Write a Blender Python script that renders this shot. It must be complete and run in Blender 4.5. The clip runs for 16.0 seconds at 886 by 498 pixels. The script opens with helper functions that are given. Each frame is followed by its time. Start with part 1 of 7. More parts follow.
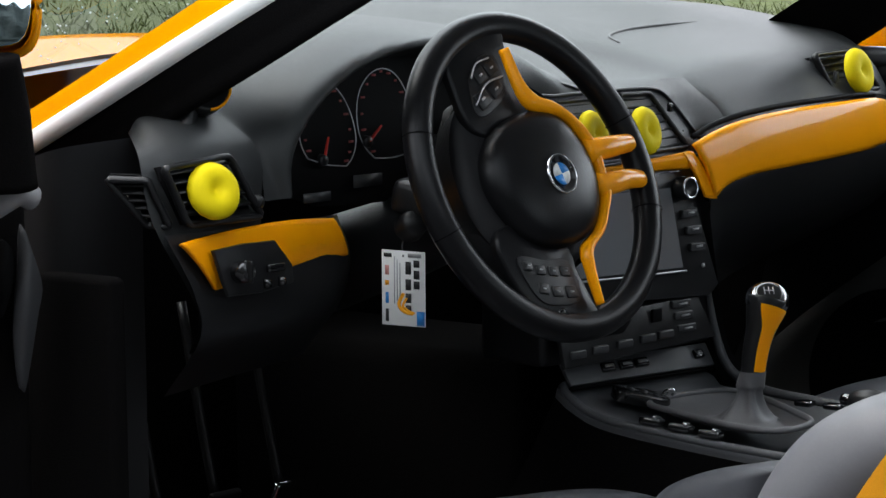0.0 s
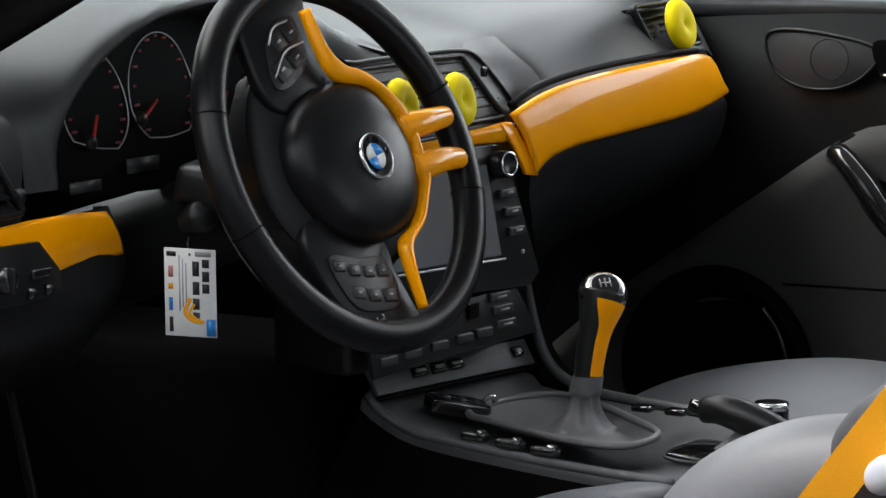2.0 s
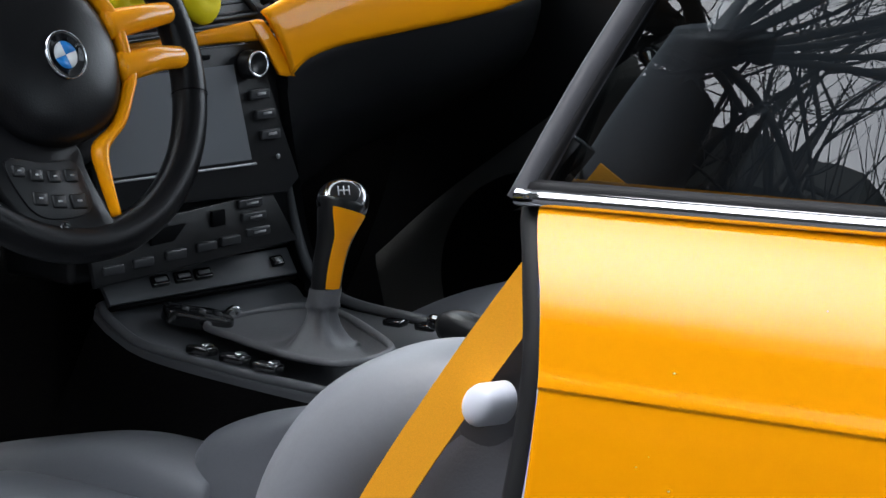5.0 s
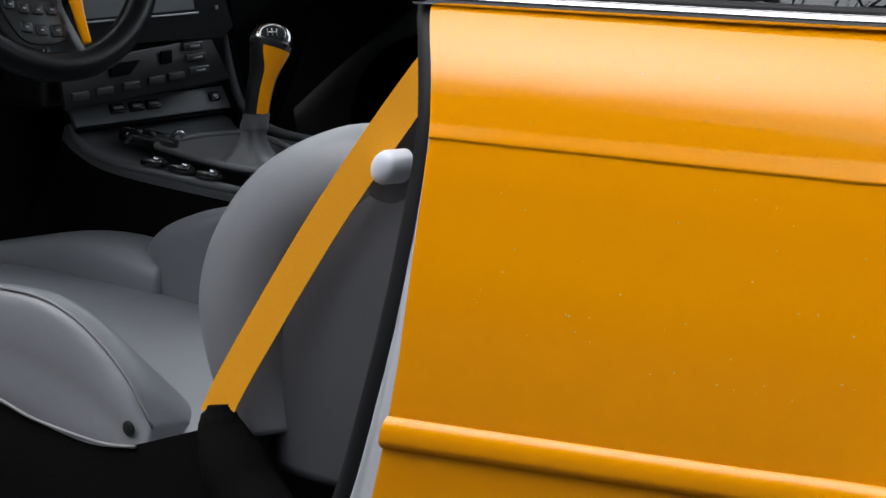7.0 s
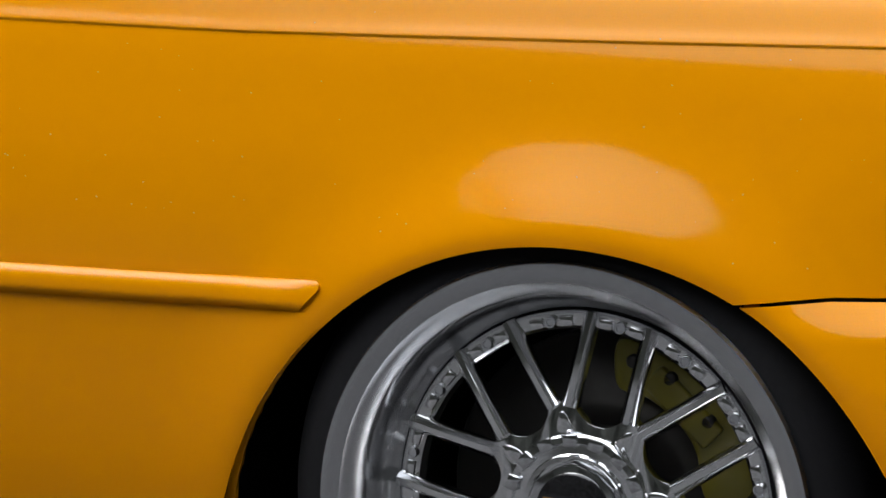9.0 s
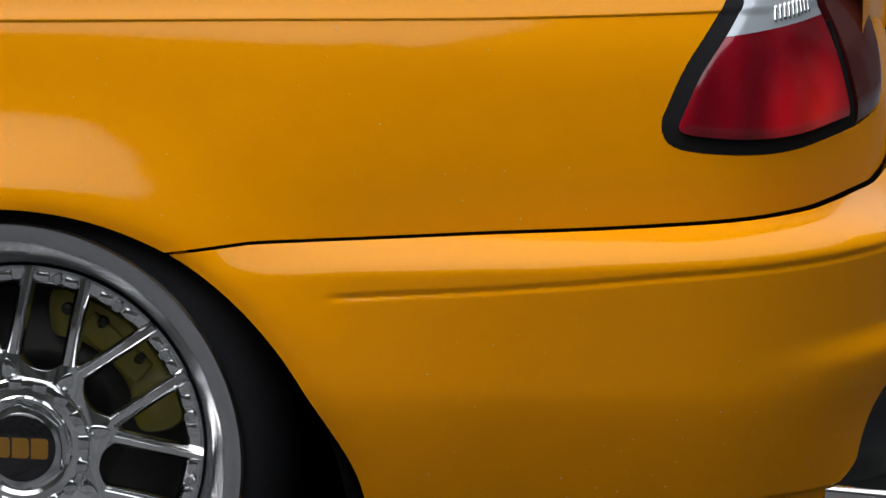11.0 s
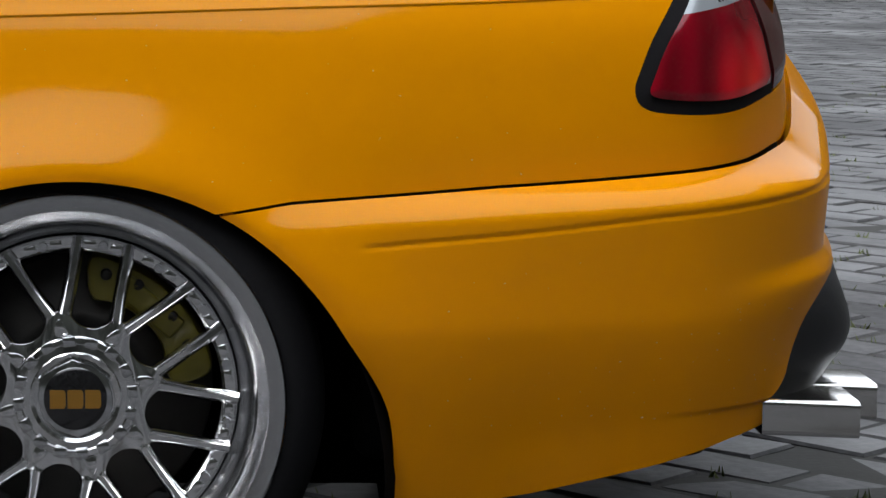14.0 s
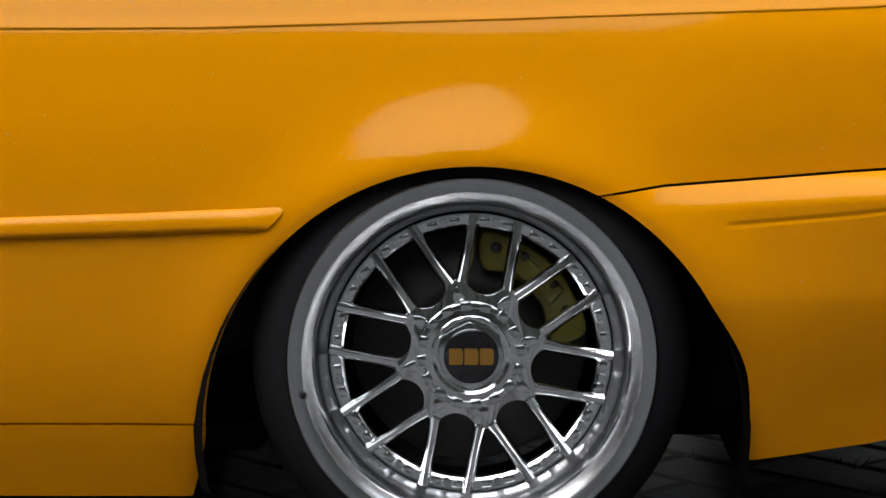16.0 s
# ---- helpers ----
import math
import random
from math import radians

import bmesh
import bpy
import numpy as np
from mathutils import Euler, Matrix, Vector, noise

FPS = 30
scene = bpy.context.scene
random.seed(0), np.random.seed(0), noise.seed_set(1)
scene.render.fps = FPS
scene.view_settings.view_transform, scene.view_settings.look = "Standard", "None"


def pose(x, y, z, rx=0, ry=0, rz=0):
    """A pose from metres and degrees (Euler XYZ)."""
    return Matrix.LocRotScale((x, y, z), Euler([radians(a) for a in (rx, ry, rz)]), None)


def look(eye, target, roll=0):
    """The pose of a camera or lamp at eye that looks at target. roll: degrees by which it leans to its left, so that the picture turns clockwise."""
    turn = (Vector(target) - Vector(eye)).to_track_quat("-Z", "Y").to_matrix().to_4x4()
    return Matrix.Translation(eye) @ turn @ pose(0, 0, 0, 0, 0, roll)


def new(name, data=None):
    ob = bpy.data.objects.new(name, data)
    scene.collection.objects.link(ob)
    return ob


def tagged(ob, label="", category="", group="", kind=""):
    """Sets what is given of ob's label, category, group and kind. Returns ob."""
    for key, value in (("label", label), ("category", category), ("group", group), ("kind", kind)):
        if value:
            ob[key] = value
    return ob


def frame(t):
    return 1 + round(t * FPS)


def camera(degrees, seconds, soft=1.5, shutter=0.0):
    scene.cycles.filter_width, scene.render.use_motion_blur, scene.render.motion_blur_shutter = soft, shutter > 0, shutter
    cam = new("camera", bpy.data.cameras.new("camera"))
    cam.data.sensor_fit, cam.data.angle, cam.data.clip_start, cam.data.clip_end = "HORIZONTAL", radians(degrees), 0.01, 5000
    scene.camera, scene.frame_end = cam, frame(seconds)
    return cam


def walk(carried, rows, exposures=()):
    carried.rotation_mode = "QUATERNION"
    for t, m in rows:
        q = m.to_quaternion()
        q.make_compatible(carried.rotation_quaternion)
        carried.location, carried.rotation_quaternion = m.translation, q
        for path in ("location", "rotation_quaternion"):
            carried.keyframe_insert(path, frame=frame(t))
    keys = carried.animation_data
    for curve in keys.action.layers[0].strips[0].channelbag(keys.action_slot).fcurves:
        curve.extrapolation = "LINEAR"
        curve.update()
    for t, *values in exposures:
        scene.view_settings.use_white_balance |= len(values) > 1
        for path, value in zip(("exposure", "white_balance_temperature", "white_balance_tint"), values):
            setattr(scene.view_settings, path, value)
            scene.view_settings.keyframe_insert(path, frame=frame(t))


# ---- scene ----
cam = camera(18.5, 16.0)
PATH = [
    (0, (0.351, -2.19, 1.188), (-0.921, -0.662, 0.966), -0.7),
    (0.5, (0.263, -2.108, 1.192), (-0.931, -0.52, 0.96), -0.9),
    (1, (0.163, -2.045, 1.205), (-0.976, -0.421, 0.953), -0.8),
    (1.5, (0.039, -1.951, 1.223), (-1.064, -0.304, 0.959), -0.8),
    (2, (-0.062, -1.872, 1.211), (-1.144, -0.214, 0.93), -0.8),
    (2.5, (-0.148, -1.758, 1.219), (-1.222, -0.097, 0.926), -0.8),
    (3, (-0.157, -1.671, 1.217), (-1.24, -0.017, 0.915), -0.8),
    (3.5, (-0.069, -1.551, 1.225), (-1.178, 0.084, 0.913), -0.7),
    (4, (0.006, -1.443, 1.212), (-1.124, 0.177, 0.894), -0.5),
    (4.2, (0.047, -1.42, 1.21), (-1.094, 0.191, 0.886), -0.6),
    (6.3, (0.495, -1.785, 1.170), (-0.674, -0.210, 0.784), -0.62),
    (6.5, (0.533, -1.844, 1.172), (-0.626, -0.261, 0.783), -0.26),
    (7, (0.589, -2.012, 1.159), (-0.508, -0.387, 0.764), 0.28),
    (7.5, (0.649, -2.156, 1.139), (-0.357, -0.474, 0.738), 0.47),
    (8, (0.724, -2.251, 1.090), (-0.187, -0.511, 0.709), 1.26),
    (8.5, (0.880, -2.335, 1.039), (0.003, -0.571, 0.697), 1.64),
    (9, (0.876, -2.459, 1.006), (0.126, -0.634, 0.680), 1.45),
    (9.5, (0.878, -2.536, 1.001), (0.269, -0.659, 0.675), 1.72),
    (10, (0.866, -2.647, 1.018), (0.408, -0.729, 0.684), 1.60),
    (10.2, (0.854, -2.684, 1.025), (0.447, -0.755, 0.687), 1.48),
    (12.3, (0.588, -2.964, 1.08), (0.582, -0.995, 0.729), 0.9),
    (12.5, (0.538, -2.991, 1.075), (0.558, -1.021, 0.73), 0.9),
    (13, (0.393, -3.069, 1.023), (0.468, -1.095, 0.708), 0.69),
    (13.5, (0.253, -3.175, 0.972), (0.385, -1.199, 0.690), 0.55),
    (14, (0.166, -3.271, 0.949), (0.335, -1.297, 0.676), 0.48),
    (14.5, (0.072, -3.393, 0.933), (0.257, -1.418, 0.677), 0.48),
    (15, (0.000, -3.483, 0.922), (0.164, -1.506, 0.668), 0.47),
    (15.5, (-0.065, -3.607, 0.958), (0.037, -1.627, 0.693), 0.27),
    (16, (-0.095, -3.713, 1.013), (-0.067, -1.735, 0.721), 0.13),
]
walk(cam, [(t, look(eye, target, roll)) for t, eye, target, roll in PATH],
     exposures=[(0, 1.25, 6500, 10), (2, 1.50, 6700, 10), (3, 1.52, 6700, 10), (4.0, 1.68, 6150, 10), (6.5, 1.16, 6400, 10), (9, 1.08, 6500, 10), (12.5, 0.88, 6450, 10), (14.3, 0.84, 6450, 10), (16, 1.07, 6500, 10)])

# ---- light ----
world = bpy.data.worlds.new("sky")
scene.world = world
world.use_nodes = True
wn, wl = world.node_tree.nodes, world.node_tree.links
sky = wn.new("ShaderNodeTexSky")
sky.sky_type, sky.sun_disc = "NISHITA", False
sky.sun_elevation, sky.sun_rotation = radians(53), radians(238)
sky.air_density, sky.dust_density, sky.ozone_density = 1.0, 6.0, 1.0
hsv = wn.new("ShaderNodeHueSaturation")
hsv.inputs["Saturation"].default_value = 0.25
wl.new(sky.outputs[0], hsv.inputs["Color"])
cloud = wn.new("ShaderNodeMix")          # an even cloud layer over the sky
cloud.data_type = "RGBA"
cloud.inputs["Factor"].default_value = 0.7
cloud.inputs["B"].default_value = (5.6, 5.9, 6.3, 1)
wl.new(hsv.outputs[0], cloud.inputs["A"])
wl.new(cloud.outputs["Result"], wn["Background"].inputs["Color"])
wn["Background"].inputs["Strength"].default_value = 0.232
sun = new("sun", bpy.data.lights.new("sun", "SUN"))
sun.data.energy, sun.data.angle, sun.data.color = 0.45, radians(45), (1, 0.97, 0.93)
sun.matrix_world = look((-3.2, -2.0, 5), (0, 0, 0))
# cabin fill lamps added in rear window, far door's window, windscreen top, open doorway
for at, to, w, h, power in (((-0.06, 0.878, 1.13), (-1.9, 0.878, 0.75), 1.0, 0.5, 2.0), ((-1.4, 1.62, 1.17), (-1.4, 0.5, 0.75), 1.1, 0.28, 1.3), ((-1.98, 0.878, 1.345), (-1.5, 0.878, 0.6), 1.1, 0.2, 0.9), ((-1.62, 0.15, 1.14), (-2.0, 0.62, 0.76), 0.75, 0.32, 0.35)):
    pane = bpy.data.lights.new("window_daylight", "AREA")
    pane.shape, pane.size, pane.size_y, pane.energy, pane.color = "RECTANGLE", w, h, power, (0.82, 0.92, 1.0)
    new("window_daylight", pane).matrix_world = look(at, to)
# ---- materials ----
def mat(name, color, rough=0.5, metal=0.0, coat=0.0, grain=0.0, scale=200.0, bump=0.0, bump_scale=300.0, tone=0.0, tone_scale=4.0, spec=0.5, ior=1.5):
    """A surface with fine grain, slow changes of tone and relief."""
    m = bpy.data.materials.new(name)
    m.use_nodes = True
    n, l = m.node_tree.nodes, m.node_tree.links
    b = n["Principled BSDF"]
    b.inputs["Base Color"].default_value = (*color, 1)
    b.inputs["Roughness"].default_value, b.inputs["Metallic"].default_value = rough, metal
    b.inputs["Coat Weight"].default_value, b.inputs["Coat Roughness"].default_value = coat, 0.06
    b.inputs["Specular IOR Level"].default_value = spec
    tc = n.new("ShaderNodeTexCoord")
    if grain or tone:
        mix = n.new("ShaderNodeMix")
        mix.data_type, mix.blend_type = "RGBA", "MULTIPLY"
        mix.inputs["Factor"].default_value = 1.0
        mix.inputs["A"].default_value = (*color, 1)
        fine, slow = n.new("ShaderNodeTexNoise"), n.new("ShaderNodeTexNoise")
        for node, s, d in ((fine, scale, 3), (slow, tone_scale, 4)):
            node.inputs["Scale"].default_value, node.inputs["Detail"].default_value = s, d
            l.new(tc.outputs["Object"], node.inputs["Vector"])
        a = n.new("ShaderNodeMath"); a.operation = "MULTIPLY_ADD"
        l.new(fine.outputs["Fac"], a.inputs[0]); a.inputs[1].default_value, a.inputs[2].default_value = 2 * grain, 1 - grain
        c = n.new("ShaderNodeMath"); c.operation = "MULTIPLY_ADD"
        l.new(slow.outputs["Fac"], c.inputs[0]); c.inputs[1].default_value, c.inputs[2].default_value = 2 * tone, 1 - tone
        p = n.new("ShaderNodeMath"); p.operation = "MULTIPLY"
        l.new(a.outputs[0], p.inputs[0]); l.new(c.outputs[0], p.inputs[1])
        l.new(p.outputs[0], mix.inputs["B"])
        l.new(mix.outputs["Result"], b.inputs["Base Color"])
        r = n.new("ShaderNodeMath"); r.operation = "MULTIPLY_ADD"; r.use_clamp = True
        l.new(slow.outputs["Fac"], r.inputs[0]); r.inputs[1].default_value, r.inputs[2].default_value = 0.25 * rough, rough * 0.875
        l.new(r.outputs[0], b.inputs["Roughness"])
    if bump:
        t, bp = n.new("ShaderNodeTexNoise"), n.new("ShaderNodeBump")
        t.inputs["Scale"].default_value, t.inputs["Detail"].default_value = bump_scale, 3
        bp.inputs["Strength"].default_value, bp.inputs["Distance"].default_value = bump, 0.001
        l.new(tc.outputs["Object"], t.inputs["Vector"]); l.new(t.outputs["Fac"], bp.inputs["Height"]); l.new(bp.outputs[0], b.inputs["Normal"])
    return m


PAINT = mat("orange_paint", (0.64, 0.235, 0.0), 0.55, 0.0, 0.45, 0.03, 900, 0, tone=0.03, tone_scale=3, spec=0.0)
PAINT.node_tree.nodes["Principled BSDF"].inputs["Coat Roughness"].default_value = 0.09
PAINT_IN = mat("orange_trim_paint", (0.95, 0.345, 0.001), 0.4, 0.0, 0.4, 0.02, 600, spec=0.05)
PRIMER = mat("grey_jamb_paint", (0.42, 0.44, 0.48), 0.45, 0.2, 0.3, 0.05, 200, tone=0.08)
RUBBER = mat("black_rubber", (0.009, 0.009, 0.010), 0.75, 0, 0, 0.2, 120, 0.2, 200, spec=0.09)
PLASTIC = mat("black_soft_plastic", (0.010, 0.0103, 0.0112), 0.34, 0, 0, 0.12, 500, 0.25, 900, spec=0.3)
DASH = mat("dark_grey_dash_skin", (0.026, 0.028, 0.029), 0.42, 0, 0, 0.12, 500, 0.35, 900, spec=0.35)
GLOSSBLK = mat("gloss_black", (0.01, 0.01, 0.011), 0.12, 0, 0.5)
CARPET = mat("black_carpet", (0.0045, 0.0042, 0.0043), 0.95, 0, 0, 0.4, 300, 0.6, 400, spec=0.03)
LEATHER = mat("grey_leather", (0.142, 0.146, 0.160), 0.48, 0, 0, 0.06, 400, 1.0, 26, tone=0.1, tone_scale=7)
CHROME = mat("chrome", (0.75, 0.76, 0.78), 0.12, 1.0)
ALU = mat("polished_aluminium", (0.90, 0.905, 0.915), 0.11, 1.0, 0, 0.04, 60, tone=0.05, tone_scale=8)
LIP = mat("brushed_lip_aluminium", (0.62, 0.625, 0.64), 0.25, 1.0, 0, 0.06, 80, tone=0.08, tone_scale=6)
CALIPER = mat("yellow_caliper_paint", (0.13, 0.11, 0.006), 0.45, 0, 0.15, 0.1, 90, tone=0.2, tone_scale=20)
STEEL = mat("dull_disc_steel", (0.05, 0.048, 0.046), 0.55, 1.0, 0, 0.1, 60)
YELLOW = mat("yellow_foam", (0.78, 0.62, 0.002), 0.7, 0, 0, 0.05, 200, 0.15, 300, spec=0.2)
SEAL = mat("black_door_seal", (0.008, 0.008, 0.009), 0.6, 0, 0, 0.1, 200, spec=0.2)
WHITE = mat("white_card", (0.8, 0.8, 0.79), 0.5, 0, 0, 0.02, 80)
BELT = mat("orange_webbing", (0.93, 0.385, 0.004), 0.65, 0, 0, 0.15, 900, 0.3, 900)


# ---- mesh helpers ----
def link(name, bm, material, parent=None, label="", smooth=True):
    me = bpy.data.meshes.new(name)
    bm.normal_update()
    bm.to_mesh(me)
    bm.free()
    me.materials.append(material)
    if smooth:
        for p in me.polygons:
            p.use_smooth = True
    ob = new(name, me)
    if parent:
        ob.parent = parent
    if label:
        ob["label"] = label
    return ob


def part(name, bm, material, parent, label="", smooth=True, crisp=0):
    ob = link(name, bm, material, parent, label, smooth)
    if crisp:
        ob.data.set_sharp_from_angle(angle=radians(crisp))
    return ob


def thicken(ob, t, offset=-1.0):
    m = ob.modifiers.new("thickness", "SOLIDIFY")
    m.thickness, m.offset = t, offset
    return ob


def box(sx, sy, sz, at=(0, 0, 0), r=0.0, seg=3, m=None, bm=None):
    """A box with rounded edges, its centre at `at`, turned by m."""
    own = bmesh.new()
    bmesh.ops.create_cube(own, size=1.0)
    bmesh.ops.scale(own, vec=(sx, sy, sz), verts=own.verts)
    if r:
        bmesh.ops.bevel(own, geom=own.edges[:], offset=r, segments=seg, profile=0.5, affect="EDGES")
    bmesh.ops.transform(own, matrix=Matrix.Translation(at) @ (m or Matrix()), verts=own.verts)
    return merge(bm, own)


def merge(bm, own):
    if bm is None:
        return own
    me = bpy.data.meshes.new("tmp")
    own.to_mesh(me)
    own.free()
    bm.from_mesh(me)
    bpy.data.meshes.remove(me)
    return bm


def lathe(profile, n=64, m=None, bm=None, sweep=2 * math.pi):
    """Points (radius, along) turned round the local z axis."""
    own = bmesh.new()
    full = abs(sweep - 2 * math.pi) < 1e-6
    rings = []
    for i in range(n if full else n + 1):
        a = sweep * i / n
        rings.append([own.verts.new((r * math.cos(a), r * math.sin(a), h)) for r, h in profile])
    for i in range(n if full else n):
        a, b = rings[i], rings[(i + 1) % len(rings)]
        for j in range(len(profile) - 1):
            own.faces.new((a[j], b[j], b[j + 1], a[j + 1]))
    bmesh.ops.remove_doubles(own, verts=own.verts, dist=1e-6)
    bmesh.ops.recalc_face_normals(own, faces=own.faces)
    if m:
        bmesh.ops.transform(own, matrix=m, verts=own.verts)
    return merge(bm, own)


def grid(f, nu, nv, bm=None, flip=False, closed=False):
    """A sheet of f(u, v), u and v from 0 to 1."""
    own = bmesh.new()
    rows = [[own.verts.new(f(i / nu, j / nv)) for j in range(nv + 1)] for i in range(nu if closed else nu + 1)]
    for i in range(nu):
        a, b = rows[i], rows[(i + 1) % len(rows)]
        for j in range(nv):
            q = (a[j], b[j], b[j + 1], a[j + 1])
            own.faces.new(q[::-1] if flip else q)
    return merge(bm, own)


def spline(points, closed=False):
    """A smooth curve through points: returns c(t), t from 0 to 1, by even steps of length."""
    pts = [Vector(p) for p in points]
    k = len(pts)
    dense = []
    for i in range(k if closed else k - 1):
        if closed:
            p0, p1, p2, p3 = pts[i - 1], pts[i], pts[(i + 1) % k], pts[(i + 2) % k]
        else:
            p1, p2 = pts[i], pts[i + 1]
            p0 = pts[i - 1] if i else p1 * 2 - p2
            p3 = pts[i + 2] if i + 2 < k else p2 * 2 - p1
        for s in range(24):
            t = s / 24
            dense.append(0.5 * ((2 * p1) + (p2 - p0) * t + (2 * p0 - 5 * p1 + 4 * p2 - p3) * t * t + (3 * p1 - p0 - 3 * p2 + p3) * t ** 3))
    dense.append(pts[0].copy() if closed else pts[-1].copy())
    d = [0.0]
    for a, b in zip(dense, dense[1:]):
        d.append(d[-1] + (b - a).length)

    def at(t):
        s = max(0.0, min(1.0, t)) * d[-1]
        i = int(np.searchsorted(d, s, side="right")) - 1
        i = min(max(i, 0), len(dense) - 2)
        w = (s - d[i]) / max(d[i + 1] - d[i], 1e-9)
        return dense[i].lerp(dense[i + 1], w)
    at.length = d[-1]
    return at


def tube(path, radius, n=12, steps=40, closed=False, bm=None, flat=1.0, up=(0, 0, 1), cap=True):
    """A rod along a smooth path; radius a number or f(t); flat squeezes it along `up`."""
    c = spline(path, closed)
    own = bmesh.new()
    rings = []
    for i in range(steps if closed else steps + 1):
        t = i / steps
        if closed:
            d = (c((t + 0.004) % 1) - c((t - 0.004) % 1)).normalized()
        else:
            d = (c(min(1, t + 0.004)) - c(max(0, t - 0.004))).normalized()
        u = Vector(up)
        u = (u - d * u.dot(d)).normalized()
        s = d.cross(u)
        r = radius(t) if callable(radius) else radius
        rings.append([own.verts.new(c(t) + (s * math.cos(a) + u * math.sin(a) * flat) * r) for a in (2 * math.pi * k / n for k in range(n))])
    for i in range(len(rings) if closed else len(rings) - 1):
        a, b = rings[i], rings[(i + 1) % len(rings)]
        for k in range(n):
            own.faces.new((a[k], a[(k + 1) % n], b[(k + 1) % n], b[k]))
    if cap and not closed:
        own.faces.new(rings[0][::-1])
        own.faces.new(rings[-1])
    bmesh.ops.recalc_face_normals(own, faces=own.faces)
    return merge(bm, own)


def ribbon(path, side, thick, steps=40, bm=None):
    """A flat band along a path; side(t): its half width as a vector, thick: its depth vector."""
    c = spline(path)
    th = Vector(thick)
    own = bmesh.new()
    rings = []
    for i in range(steps + 1):
        t = i / steps
        h = Vector(side(t))
        p = c(t)
        rings.append([own.verts.new(q) for q in (p - h, p + h, p + h + th, p - h + th)])
    for a, b in zip(rings, rings[1:]):
        for k in range(4):
            own.faces.new((a[k], a[(k + 1) % 4], b[(k + 1) % 4], b[k]))
    own.faces.new(rings[0][::-1]); own.faces.new(rings[-1])
    bmesh.ops.recalc_face_normals(own, faces=own.faces)
    return merge(bm, own)


def prism(outline, depth, m=None, r=0.0, bm=None):
    """A flat plate of an outline in local x, y, from z 0 to depth."""
    own = bmesh.new()
    f = own.faces.new([own.verts.new((x, y, 0)) for x, y in outline])
    e = bmesh.ops.extrude_face_region(own, geom=[f])
    bmesh.ops.translate(own, vec=(0, 0, depth), verts=[v for v in e["geom"] if isinstance(v, bmesh.types.BMVert)])
    bmesh.ops.recalc_face_normals(own, faces=own.faces)
    if r:
        top = [e for e in own.edges if all(abs(v.co.z - depth) < 1e-7 for v in e.verts)]
        bmesh.ops.bevel(own, geom=top, offset=r, segments=2, profile=0.5, affect="EDGES")
    if m:
        bmesh.ops.transform(own, matrix=m, verts=own.verts)
    return merge(bm, own)


def smooth_outline(points, n=64):
    c = spline([(x, y, 0) for x, y in points], True)
    return [tuple(c(i / n))[:2] for i in range(n)]


def ramp(x, a, b):
    t = max(0.0, min(1.0, (x - a) / (b - a)))
    return t * t * (3 - 2 * t)


# ---- the car's left flank: u runs along the flank and round the tail, z is the height ----
PLAN = spline([(-1.3, 0.012, 0), (-0.9, 0.004, 0), (-0.5, 0, 0), (-0.2, 0, 0), (0.15, 0, 0), (0.36, 0.0, 0), (0.55, 0.016, 0), (0.69, 0.043, 0), (0.79, 0.079, 0), (0.875, 0.148, 0),
               (0.93, 0.245, 0), (0.964, 0.4, 0), (0.991, 0.6, 0), (1.006, 0.878, 0)])


def plan(u):
    t = (u + 1.3) / PLAN.length
    p = PLAN(t)
    d = (PLAN(min(1, t + 0.003)) - PLAN(max(0, t - 0.003))).normalized()
    return p, Vector((d.y, -d.x, 0))      # place, outward normal


ZS = [0.08, 0.2, 0.3, 0.42, 0.52, 0.62, 0.70, 0.76, 0.80, 0.83, 0.86, 0.88, 0.90, 0.93, 0.96]
IN = [0.075, 0.035, 0.014, 0.003, 0.0, 0.006, 0.018, 0.030, 0.0445, 0.0605, 0.0840, 0.105, 0.14, 0.22, 0.33]
PROFILE = spline([(0, i, z) for z, i in zip(ZS, IN)])
PZ = np.array([tuple(PROFILE(k / 400))[2] for k in range(401)])
PI_ = np.array([tuple(PROFILE(k / 400))[1] for k in range(401)])
AR, AZ = 0.374, 0.208     # wheel arch


def crease_z(u):
    return float(np.interp(u, (-0.85, -0.38, -0.2, 0.05, 0.28, 0.50, 0.74, 1.0), (0.765, 0.7675, 0.7725, 0.780, 0.788, 0.794, 0.803, 0.812)))


def joint_z(u):
    return float(np.interp(u, (0.0, 0.16, 0.26, 0.40, 0.52, 0.65, 0.79, 0.90, 1.04, 1.2, 1.6), (0.534, 0.538, 0.5535, 0.562, 0.570, 0.5765, 0.584, 0.590, 0.604, 0.656, 0.722)))


def arch_gap(u, z):
    """Distance outside the wheel arch's edge."""
    if z >= AZ:
        return math.hypot(u, z - AZ) - AR - (0.017 * ramp(0.40 - z, 0.0, 0.12) if u > 0 else 0.0)
    return abs(u) - AR - 0.02 * ((AZ - z) / 0.1) ** 1.5 * (1 if u < 0 else 0.6) - (0.017 if u > 0 else 0.0)


def tail_in(u):
    return 0.014 * (ramp(u, 0.78, 0.96) - ramp(u, 0.97, 1.10))


def tuck(u, z):
    """How far the flank behind the wheel draws in towards the bumper."""
    return 0.012 * ramp(u, 0.16, 0.5) * ramp(0.76 - z, 0.0, 0.22)


